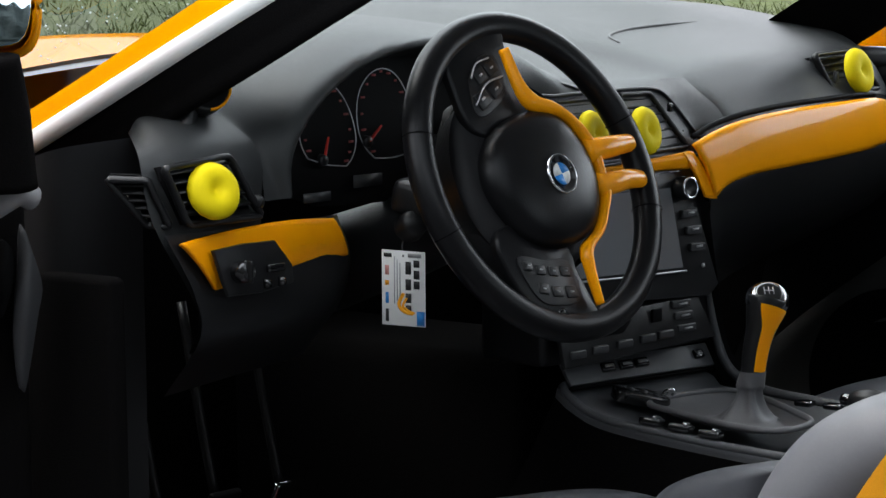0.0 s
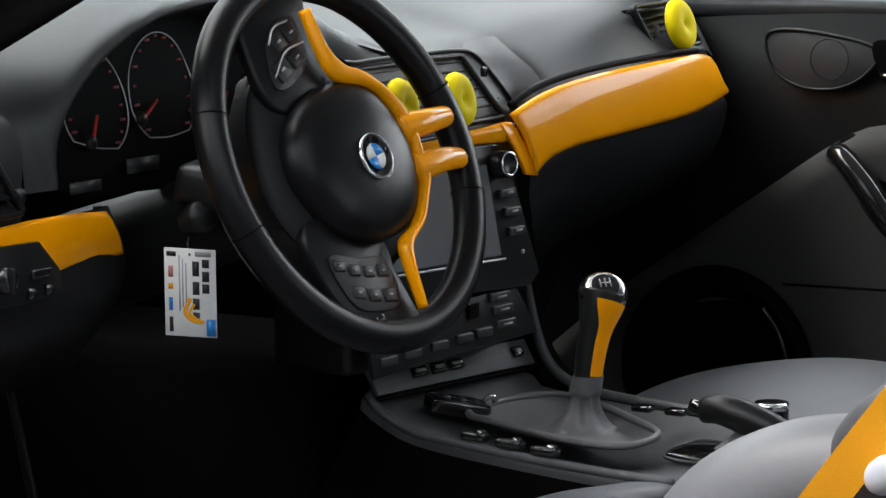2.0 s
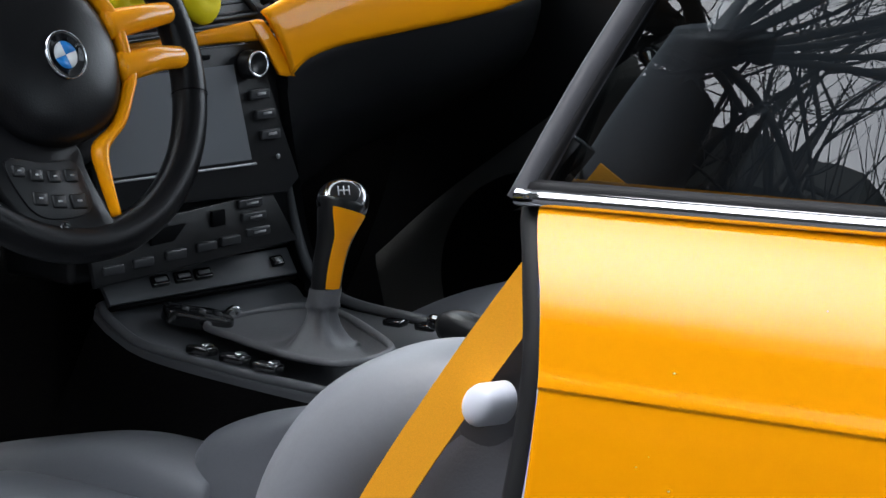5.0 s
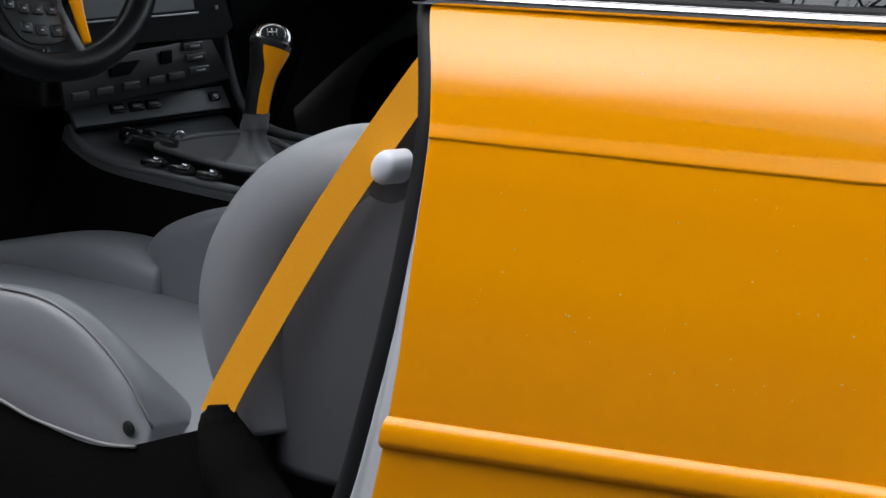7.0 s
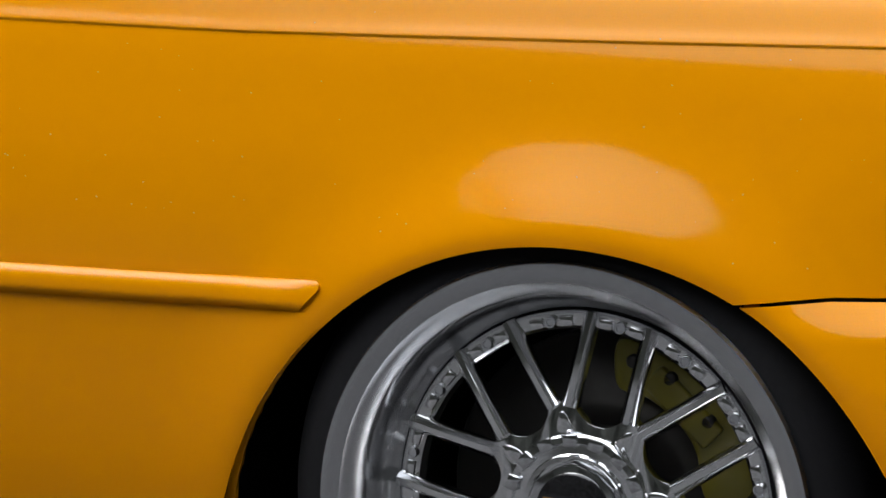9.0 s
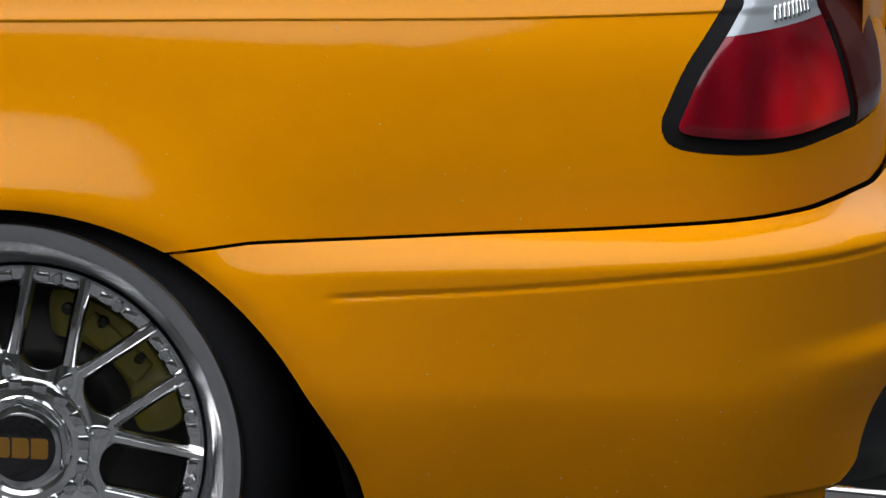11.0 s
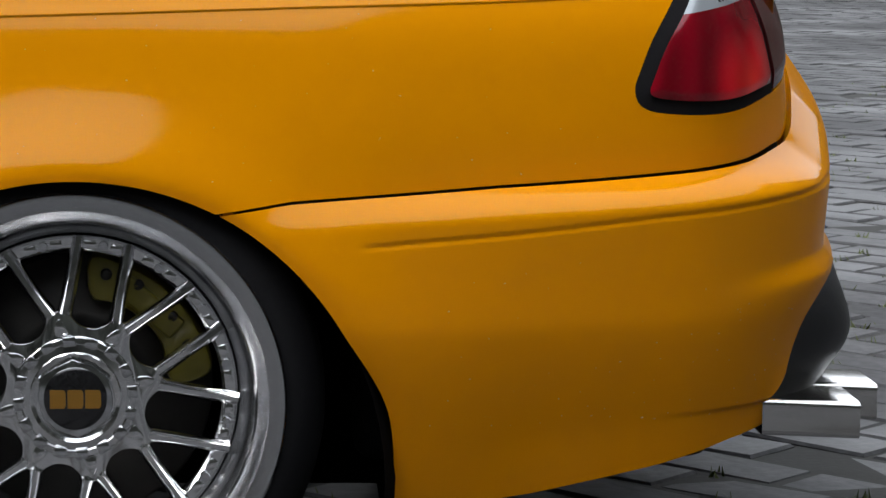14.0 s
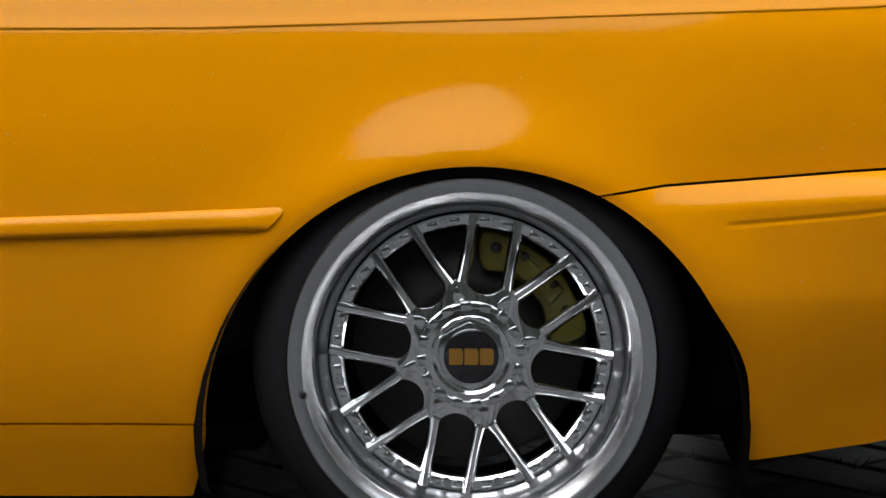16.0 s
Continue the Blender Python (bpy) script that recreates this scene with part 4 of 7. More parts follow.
knob_m = Matrix.Translation(st(0.872, 0.853, 0.010)) @ pose(0, 0, 0, 0, 84, -8)
rk = part("volume_knob", lathe([(0, 0.016), (0.011, 0.016), (0.0125, 0.019), (0.0150, 0.019), (0.016, 0.016), (0.0165, 0)], 32, knob_m), PLASTIC, stack)
part("knob_ring", lathe([(0.0122, 0.0195), (0.0126, 0.0205), (0.0146, 0.0205), (0.0152, 0.019)], 32, knob_m), CHROME, rk, "chrome ring")
for y, z in ((0.889, 0.818), (0.896, 0.795), (0.902, 0.771)):
    b = part("radio_button", box(0.007, 0.030, 0.011, tuple(st(y - 0.004, z, 0.011)), 0.002, m=pose(0, 0, 0, 0, 0, -6.8)), SATIN, stack)
    part("button_bar", box(0.001, 0.014, 0.003, tuple(st(y - 0.004, z + 0.001, 0.0158))), PRINT, b)
part("reset_dot", lathe([(0, 0.002), (0.003, 0.002), (0.003, 0)], 10, Matrix.Translation(st(0.91, 0.744, 0.009)) @ pose(0, 0, 0, 0, 90, 0)), PRINT, stack)
climate = plate([st(0.625, 0.690, 0.000), st(0.905, 0.703, -0.006), st(0.935, 0.642, 0.002), st(0.63, 0.630, 0.002)], 0.007, PLASTIC, "climate_panel", car, "black climate control panel with buttons", 0.003)
for z in (0.697, 0.681, 0.663):
    b = part("climate_button", box(0.008, 0.038, 0.0105, tuple(st(0.866 + (0.697 - z) * 0.25, z - 0.002, 0.004)), 0.002, m=pose(0, 0, 0, 0, 0, -6.8)), SATIN, climate)
    part("button_bar", box(0.001, 0.02, 0.0025, tuple(st(0.866 + (0.697 - z) * 0.25, z - 0.002, 0.0095))), PRINT, b)
for k, y in enumerate((0.655, 0.698, 0.746, 0.792, 0.828)):
    part("climate_button", box(0.008, 0.030, 0.011, tuple(st(y, 0.648 + 0.05 * (y - 0.65), 0.008)), 0.002, m=pose(0, 0, 0, 0, 0, -6.8)), SATIN, climate)
part("climate_display", box(0.003, 0.07, 0.018, tuple(st(0.745, 0.676, 0.006)), 0.001), GAUGE, climate)
part("climate_sensor", box(0.004, 0.022, 0.018, tuple(st(0.815, 0.684, 0.006)), 0.001), GAUGE, climate)

# ---- centre console ----
CONSOLE_ROWS = [
    [(-2.10, 0.70, 0.20), (-1.93, 0.695, 0.45), (-1.853, 0.690, 0.580), (-1.850, 0.694, 0.595), (-1.866, 0.75, 0.596), (-1.83, 0.90, 0.598), (-1.815, 0.955, 0.596), (-1.80, 0.975, 0.58), (-1.82, 0.985, 0.20)],
    [(-1.86, 0.695, 0.20), (-1.84, 0.690, 0.45), (-1.828, 0.686, 0.566), (-1.824, 0.690, 0.582), (-1.818, 0.75, 0.583), (-1.788, 0.90, 0.583), (-1.777, 0.955, 0.583), (-1.77, 0.975, 0.565), (-1.80, 0.985, 0.20)],
    [(-1.78, 0.695, 0.20), (-1.77, 0.688, 0.43), (-1.765, 0.683, 0.545), (-1.765, 0.686, 0.562), (-1.765, 0.74, 0.557), (-1.76, 0.88, 0.560), (-1.76, 0.955, 0.570), (-1.76, 0.98, 0.54), (-1.76, 0.985, 0.20)],
    [(-1.60, 0.695, 0.20), (-1.60, 0.688, 0.42), (-1.60, 0.683, 0.530), (-1.60, 0.686, 0.546), (-1.60, 0.74, 0.528), (-1.60, 0.88, 0.530), (-1.60, 0.955, 0.556), (-1.60, 0.985, 0.53), (-1.60, 0.99, 0.20)],
    [(-1.40, 0.70, 0.20), (-1.40, 0.695, 0.42), (-1.40, 0.690, 0.518), (-1.40, 0.695, 0.534), (-1.40, 0.76, 0.542), (-1.40, 0.88, 0.546), (-1.40, 0.955, 0.546), (-1.40, 0.985, 0.52), (-1.40, 0.99, 0.20)],
    [(-1.00, 0.72, 0.20), (-1.00, 0.71, 0.42), (-1.00, 0.705, 0.50), (-1.00, 0.71, 0.52), (-1.00, 0.77, 0.53), (-1.00, 0.88, 0.53), (-1.00, 0.955, 0.53), (-1.00, 0.985, 0.50), (-1.00, 0.99, 0.20)]]
console = part("centre_console", loft([r[2:7] for r in CONSOLE_ROWS], 48), CONSOLE, car, "dark grey centre console")
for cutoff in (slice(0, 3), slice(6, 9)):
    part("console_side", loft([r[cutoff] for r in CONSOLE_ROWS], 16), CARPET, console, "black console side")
# switch strip under the climate panel
def cs(y, w, h=0.0):
    """Across the sloping strip: w 0 at its top edge, 1 at its foot."""
    k = (y - 0.69) / 0.265
    a, b = Vector((-1.848, 0.69, 0.625)).lerp(Vector((-1.792, 0.955, 0.627)), k), Vector((-1.827, 0.69, 0.594)).lerp(Vector((-1.777, 0.955, 0.593)), k)
    return a.lerp(b, w) + Vector((0.77, -0.15, 0.62)) * h


plate([cs(0.69, 0), cs(0.955, 0), cs(0.955, 0.92), cs(0.69, 0.92)], 0.006, CONSOLE, "switch_strip", console, "grey switch strip", 0.002)
for y in (0.764, 0.796, 0.824):
    b = part("seat_heat_switch", box(0.013, 0.024, 0.008, tuple(cs(y, 0.46, 0.007)), 0.002, m=pose(0, 0, 0, 0, 50, -12)), GLOSSBLK, console)
    part("button_bar", box(0.005, 0.016, 0.001, tuple(cs(y, 0.46, 0.0116)), m=pose(0, 0, 0, 0, 50, -12)), PRINT, b)
b = part("lock_switch", box(0.013, 0.017, 0.008, tuple(cs(0.931, 0.46, 0.007)), 0.002, m=pose(0, 0, 0, 0, 50, -12)), GLOSSBLK, console)
part("switch_lamp", box(0.006, 0.009, 0.001, tuple(cs(0.931, 0.46, 0.0116)), m=pose(0, 0, 0, 0, 50, -12)), SILVER, b)
part("console_groove", tube([cs(0.69, 1.0), cs(0.80, 1.0), cs(0.955, 1.0)], 0.003, 6, 20), GAUGE, console)
# rim that runs along the console's near edge
part("console_edge", tube([(-1.84, 0.688, 0.600), (-1.826, 0.688, 0.583), (-1.78, 0.686, 0.562), (-1.70, 0.685, 0.553), (-1.58, 0.686, 0.544), (-1.44, 0.692, 0.537)], 0.006, 8, 40), CONSOLE, console)
part("console_far_edge", tube([(-1.79, 0.955, 0.74), (-1.775, 0.958, 0.65), (-1.752, 0.960, 0.595), (-1.70, 0.962, 0.570), (-1.60, 0.965, 0.560), (-1.45, 0.965, 0.552)], 0.007, 8, 40), CONSOLE, console)

# gear lever
gaiter_rim = [(-1.744, 0.757, 0.572), (-1.753, 0.80, 0.573), (-1.742, 0.862, 0.574), (-1.712, 0.903, 0.574), (-1.66, 0.895, 0.572), (-1.565, 0.838, 0.568), (-1.516, 0.797, 0.567), (-1.506, 0.757, 0.566), (-1.520, 0.714, 0.566), (-1.588, 0.712, 0.567), (-1.68, 0.738, 0.569)]
rim_c = spline(gaiter_rim, True)
top_c, mid_c = Vector((-1.610, 0.803, 0.624)), Vector((-1.622, 0.803, 0.585))
def gaiter_skin(u, v):
    p = rim_c(u)
    ang = math.atan2(p.y - 0.806, p.x + 1.636)
    ring = Vector((math.cos(ang), math.sin(ang), 0))
    top = top_c + ring * 0.0178
    neck = top_c + Vector((-0.004, 0, -0.022)) + ring * 0.0185
    low = mid_c + ring * 0.042 + Vector((0, 0, -0.026))
    if v < 0.4:
        q = p.lerp(low, v / 0.4) + Vector((0, 0, -0.009 * math.sin(math.pi * v / 0.4)))
    elif v < 0.75:
        w = (v - 0.4) / 0.35
        q = low.lerp(neck, w * w * (3 - 2 * w) if w < 1 else 1)
        q += ring * (-0.010 * math.sin(math.pi * w))
    else:
        q = neck.lerp(top, (v - 0.75) / 0.25)
    return q + ring * (0.0035 * math.sin(5 * ang + 9 * v) * math.sin(math.pi * min(1, v * 1.1)))
DARKCHROME = mat("dark_chrome", (0.20, 0.20, 0.21), 0.13, 1.0)
gear = part("gear_lever", tube([(-1.61, 0.803, 0.56), (-1.610, 0.803, 0.60), (-1.610, 0.808, 0.64)], 0.006, 12, 10), PLASTIC, car, "gear lever with a chrome-topped black and orange knob")
part("gaiter", grid(gaiter_skin, 72, 30, closed=True), BOOTSKIN, gear, "grey leather gaiter")
part("gaiter_frame", tube(gaiter_rim, 0.0045, 8, 72, closed=True), BOOTSKIN, gear)
knob_path = [(-1.611, 0.802, 0.613), (-1.609, 0.808, 0.65), (-1.606, 0.818, 0.685), (-1.605, 0.830, 0.716)]
kc = spline(knob_path)
kr = lambda t: 0.0158 + 0.005 * t + 0.0070 * ramp(t, 0.5, 1.0)
grip = part("knob_grip", tube(knob_path, kr, 28, 30, up=(1, 0, 0)), PLASTIC, gear)
def inset(u, v):
    t = 0.10 + 0.80 * v
    d = (kc(min(1, t + 0.02)) - kc(max(0, t - 0.02))).normalized()
    f = Vector((0.86, -0.50, 0)); f = (f - d * f.dot(d)).normalized()
    s = d.cross(f)
    a = (u - 0.5) * (1.05 + 0.7 * ramp(v, 0.6, 1.0))
    return kc(t) + (f * math.cos(a + 0.12) + s * math.sin(a + 0.12)) * (kr(t) + 0.0012)
part("knob_inset", grid(inset, 12, 24), PAINT_IN, grip, "orange painted inset")
cap_dir = Vector((0.42, -0.45, 0.79)).normalized()
capm = Matrix.Translation(kc(1.0) + cap_dir * 0.004) @ cap_dir.to_track_quat("Z", "Y").to_matrix().to_4x4()
part("knob_cap", lathe([(0, 0.0125), (0.012, 0.0122), (0.022, 0.009), (0.0285, 0.002), (0.0295, -0.006), (0.027, -0.010)], 40, capm), DARKCHROME, grip, "domed dark chrome cap")
bm = bmesh.new()
lathe([(0, 0.0136), (0.0125, 0.0131), (0.0175, 0.0120), (0.0185, 0.0110)], 32, capm, bm)
part("shift_badge", bm, GLOSSBLK, grip)
for x in (-0.006, 0.0, 0.006):
    part("shift_bar", box(0.0013, 0.013, 0.001, m=capm @ pose(x, 0, 0.0137)), PRINT, grip)
part("shift_bar", box(0.0133, 0.0013, 0.001, m=capm @ pose(0, 0, 0.0137)), PRINT, grip)
# rocker switches beside the gaiter
for x in (-1.695, -1.648, -1.602):
    b = part("window_switch", box(0.030, 0.022, 0.010, (x, 0.692, 0.556 + (-1.602 - x) * 0.08), 0.003, m=pose(0, 0, 0, -8, 4, 10)), GLOSSBLK, console)
    part("switch_lip", box(0.007, 0.019, 0.004, (x + 0.010, 0.690, 0.5625 + (-1.602 - x) * 0.08), 0.0015, m=pose(0, 0, 0, -8, 20, 10)), CHROME, b)
for x in (-1.60, -1.555):
    part("console_switch", box(0.026, 0.018, 0.008, (x, 0.915, 0.566), 0.003), GLOSSBLK, console)
tray = part("ashtray_lid", box(0.046, 0.080, 0.006, (-1.467, 0.808, 0.5475), 0.002, m=pose(0, 0, 0, 0, 4, -2)), GLOSSBLK, console, "gloss black ashtray lid")
part("ashtray_rim", tube([(-1.492, 0.766, 0.549), (-1.492, 0.850, 0.550), (-1.443, 0.850, 0.547), (-1.443, 0.766, 0.546)], 0.0022, 6, 48, closed=True), SATIN, tray)

# key lying in the tray
key = part("car_key", prism(smooth_outline([(-0.036, -0.012), (-0.012, -0.016), (0.024, -0.0165), (0.034, -0.008), (0.034, 0.008), (0.024, 0.0165), (-0.012, 0.016), (-0.036, 0.012)], 40), 0.014, Matrix.Translation((-1.770, 0.772, 0.570)) @ pose(0, 0, 0, 12, 14, 58) @ Matrix.Scale(1.12, 4), 0.004), GLOSSBLK, None, crisp=40)
tagged(key, "black remote car key lying on the centre console", "car key")
for x in (-0.018, 0.0, 0.017):
    part("key_button", lathe([(0, 0.0025), (0.0045, 0.002), (0.005, 0)], 14, Matrix.Translation((-1.770, 0.772, 0.570)) @ pose(0, 0, 0, 12, 14, 58) @ Matrix.Scale(1.12, 4) @ pose(x, 0, 0.0138)), SATIN, key)
part("key_loop", tube([(-1.750, 0.797, 0.581), (-1.741, 0.800, 0.587), (-1.738, 0.806, 0.583), (-1.744, 0.810, 0.578)], 0.003, 8, 16), CHROME, key, "chrome key loop")

# hand brake and the canister behind it
hb = part("handbrake", tube([(-1.482, 0.846, 0.588), (-1.455, 0.846, 0.590), (-1.40, 0.849, 0.574), (-1.32, 0.852, 0.545)], lambda t: 0.013 + 0.0065 * math.sin(math.pi * min(1, 0.12 + t * 1.2)), 20, 28), PLASTIC, car, "black handbrake lever")
part("handbrake_button", lathe([(0, 0.02), (0.007, 0.02), (0.0085, 0.016), (0.0085, 0)], 16, Matrix.Translation((-1.480, 0.846, 0.588)) @ pose(0, 0, 0, 0, -78, 0)), GLOSSBLK, hb)
part("handbrake_gaiter", loft([[(-1.46, 0.82, 0.548), (-1.40, 0.81, 0.548), (-1.30, 0.82, 0.545)], [(-1.43, 0.868, 0.578), (-1.38, 0.868, 0.576), (-1.30, 0.868, 0.56)], [(-1.46, 0.915, 0.552), (-1.40, 0.925, 0.552), (-1.30, 0.915, 0.55)]], 16), BOOTSKIN, hb)
can = part("canister", lathe([(0, -0.035), (0.0195, -0.035), (0.0202, -0.03), (0.0202, 0.031), (0.0198, 0.033)], 36, Matrix.Translation((-1.425, 0.903, 0.552))), GLOSSBLK, None)
tagged(can, "black canister with a chrome lid standing on the console", "canister")
part("lid", lathe([(0, 0.0405), (0.016, 0.041), (0.0195, 0.0405), (0.0206, 0.038), (0.0206, 0.033), (0.0195, 0.0325)], 36, Matrix.Translation((-1.425, 0.903, 0.552))), CHROME, can, "chrome lid")

# ---- steering wheel ----
SWN = Vector((0.9228, -0.0564, 0.3811)).normalized()
SWX = Vector((0.0611, 0.9981, 0)).normalized()
SWY = SWN.cross(SWX)
SW = Matrix((SWX, SWY, SWN)).transposed().to_4x4()
SW.translation = Vector((-1.7305, 0.4955, 0.9004))
WLEATHER = mat("black_wheel_leather", (0.006, 0.006, 0.0068), 0.30, 0, 0, 0.15, 300, 0.25, 500, spec=0.17)
def sw_part(name, bm, material, parent, label="", crisp=0):
    bmesh.ops.transform(bm, matrix=SW, verts=bm.verts)
    return part(name, bm, material, parent, label, crisp=crisp)
sring = lathe([(0.1995 + 0.0195 * math.cos(a), 0.0178 * math.sin(a)) for a in (2 * math.pi * k / 16 for k in range(17))], 96)
steering = sw_part("steering_wheel", sring, WLEATHER, car, "black leather steering wheel turned a quarter round")
for a in (18, 162, -18, -162):
    c, s = math.cos(radians(a)), math.sin(radians(a))
    sw_part("rim_seam", lathe([(0.0196, -0.0008), (0.0201, 0), (0.0196, 0.0008)], 24, Matrix.Translation((0.1995 * c, 0.1995 * s, 0)) @ pose(0, 0, 0, 0, 0, a) @ pose(0, 0, 0, 90, 0, 0)), GAUGE, steering)
def dome(points, h0, h1, n=72, rings=10, power=2.2):
    """A cushion over an outline: height h0 at its edge, h1 in its middle."""
    o = smooth_outline(points, n)
    cx, cy = sum(p[0] for p in o) / n, sum(p[1] for p in o) / n
    bm = bmesh.new()
    loops = []
    for k in range(rings + 1):
        w = 1 - k / rings * 0.999
        h = h0 + (h1 - h0) * (1 - w ** power) ** 0.6 if k else h0
        loops.append([bm.verts.new((cx + (x - cx) * w, cy + (y - cy) * w, h)) for x, y in o])
    skirt = [bm.verts.new((x, y, h0 - 0.02)) for x, y in o]
    for a, b in zip([skirt] + loops, loops):
        for k in range(n):
            bm.faces.new((a[k], a[(k + 1) % n], b[(k + 1) % n], b[k]))
    bm.faces.new(loops[-1])
    return bm
sw_part("airbag_pad", dome([(-0.106, 0.020), (-0.072, 0.058), (-0.010, 0.078), (0.046, 0.070), (0.079, 0.025), (0.083, -0.030), (0.055, -0.080), (-0.010, -0.100), (-0.072, -0.082), (-0.108, -0.030)], 0.020, 0.046), WLEATHER, steering)
sw_part("hub_shell", dome([(-0.128, 0.03), (-0.105, 0.10), (-0.05, 0.10), (0.03, 0.09), (0.09, 0.04), (0.09, -0.05), (0.04, -0.11), (-0.06, -0.13), (-0.115, -0.10), (-0.135, -0.04)], -0.004, 0.012), SEAL, steering)
sw_part("hub_back", lathe([(0.13, 0.0), (0.125, -0.03), (0.09, -0.075), (0.06, -0.09), (0.0, -0.09)], 40, pose(-0.02, 0, 0)), PLASTIC, steering)
# spokes: up and down in black, a forked one to the side in orange
sw_part("spoke", prism(smooth_outline([(-0.10, 0.06), (-0.115, 0.12), (-0.108, 0.165), (-0.06, 0.190), (0.003, 0.197), (0.0, 0.155), (-0.004, 0.115), (0.012, 0.085), (-0.03, 0.05)], 48), 0.012, Matrix.Translation((0, 0, 0.0)), 0.005), WLEATHER, steering, crisp=50)
sw_part("spoke", prism(smooth_outline([(-0.115, -0.07), (-0.115, -0.13), (-0.08, -0.180), (-0.03, -0.193), (0.022, -0.196), (0.018, -0.165), (0.008, -0.13), (0.005, -0.10), (-0.03, -0.06)], 48), 0.012, Matrix.Translation((0, 0, 0.0)), 0.005), WLEATHER, steering, crisp=50)
def offset_strip(outer, inner, z0, h, bm=None):
    """A rounded strip between two edges in the wheel's plane."""
    a, b = spline([(x, y, 0) for x, y in outer]), spline([(x, y, 0) for x, y in inner])
    return grid(lambda u, v: a(u).lerp(b(u), v) + Vector((0, 0, z0 + h * (1 - abs(2 * v - 1) ** 3))), 80, 10, bm, flip=True)
trim = bmesh.new()
offset_strip([(-0.013, 0.160), (-0.003, 0.118), (0.018, 0.096), (0.047, 0.086), (0.074, 0.062), (0.094, 0.036), (0.099, 0.008), (0.097, -0.018), (0.097, -0.040), (0.084, -0.060), (0.062, -0.088), (0.032, -0.110), (0.021, -0.139), (0.0145, -0.180)],
             [(-0.021, 0.160), (-0.017, 0.112), (-0.010, 0.088), (0.007, 0.077), (0.054, 0.065), (0.081, 0.027), (0.087, 0.002), (0.087, -0.014), (0.085, -0.036), (0.076, -0.053), (0.049, -0.086), (0.014, -0.106), (0.0105, -0.138), (0.0125, -0.180)], 0.020, 0.010, trim)
for y, tipy in ((0.020, 0.028), (-0.026, -0.022)):
    tube([(0.080, y - 0.002, 0.022), (0.11, y, 0.024), (0.14, y + 0.003, 0.021), (0.184, tipy, 0.010)], lambda t: 0.0145 - 0.0045 * t, 14, 24, bm=trim, flat=0.75, up=(0, 0, 1))
otrim = sw_part("orange_trim", trim, PAINT_IN, steering, "glossy orange spoke trim")
thicken(otrim, 0.004, 0)
# round badge
badge_m = Matrix.Translation((-0.0085, -0.014, 0.0455))
sw_part("round_badge", lathe([(0, 0.001), (0.021, 0.001), (0.022, 0.003), (0.0245, 0.003), (0.025, 0.0015), (0.025, -0.003)], 48, badge_m), GLOSSBLK, steering, "round black badge with blue and white quarters")
sw_part("badge_ring", lathe([(0.0246, 0.0030), (0.0249, 0.0038), (0.0254, 0.0036), (0.0257, 0.0010)], 48, badge_m), CHROME, steering)
for k, m_ in enumerate((BLUE, WHITE, BLUE, WHITE)):
    o = [(0, 0)] + [(0.0145 * math.cos(radians(90 * k + 9 * i + 12)), 0.0145 * math.sin(radians(90 * k + 9 * i + 12))) for i in range(11)]
    sw_part("badge_quarter", prism(o, 0.0010, badge_m @ Matrix.Translation((0, 0, 0.0012))), m_, steering)
# switch groups
def sw_buttons(cells, outline):
    g = sw_part("button_panel", prism(smooth_outline(outline, 40), 0.004, Matrix.Translation((0, 0, 0.0105)), 0.0015), PLASTIC, steering, crisp=40)
    for x, y, w, h, a in cells:
        sw_part("wheel_button", box(w, h, 0.005, r=0.0018, seg=2, m=pose(x, y, 0.0140, 0, 0, a)), PLASTIC, steering)
        sw_part("button_mark", box(w * 0.30, h * 0.14, 0.0006, m=pose(x, y, 0.0168, 0, 0, a)), PRINT, steering)
sw_buttons([(-0.064, 0.131, 0.022, 0.020, 25), (-0.040, 0.140, 0.022, 0.018, 25), (-0.072, 0.100, 0.026, 0.022, 28), (-0.043, 0.112, 0.026, 0.018, 28)], [(-0.092, 0.085), (-0.085, 0.125), (-0.055, 0.155), (-0.025, 0.155), (-0.020, 0.115), (-0.045, 0.092), (-0.075, 0.078)])
sw_buttons([(-0.085, -0.117, 0.016, 0.012, -10), (-0.064, -0.124, 0.016, 0.013, -10), (-0.042, -0.128, 0.016, 0.013, -8), (-0.020, -0.130, 0.016, 0.014, -8), (-0.068, -0.148, 0.018, 0.014, -12), (-0.045, -0.154, 0.018, 0.014, -8), (-0.020, -0.157, 0.020, 0.016, -5)], [(-0.098, -0.105), (-0.05, -0.112), (-0.008, -0.118), (-0.004, -0.165), (-0.045, -0.172), (-0.082, -0.158)])
sw_part("spoke_arc", tube([(-0.088, 0.092, 0.016), (-0.060, 0.118, 0.016), (-0.025, 0.128, 0.016)], 0.0012, 6, 16), SILVER, steering)
sw_part("spoke_arc", tube([(-0.082, 0.128, 0.016), (-0.066, 0.146, 0.016), (-0.040, 0.153, 0.016)], 0.0012, 6, 16), SILVER, steering)
sw_part("spoke_screw", lathe([(0, 0.001), (0.005, 0.001), (0.007, 0.003), (0.008, 0)], 16, pose(-0.045, -0.182, 0.012)), GLOSSBLK, steering)
column = part("steering_column", tube([(-1.775, 0.497, 0.88), (-1.85, 0.50, 0.85), (-1.95, 0.50, 0.81), (-2.1, 0.50, 0.76)], lambda t: 0.055 + 0.02 * t, 20, 20, flat=0.85), PLASTIC, car)
stalk = part("column_stalk", box(0.06, 0.075, 0.045, (-1.86, 0.425, 0.872), 0.012, m=pose(0, 0, 0, 0, 10, 20)), PLASTIC, car, "black column stalk end")
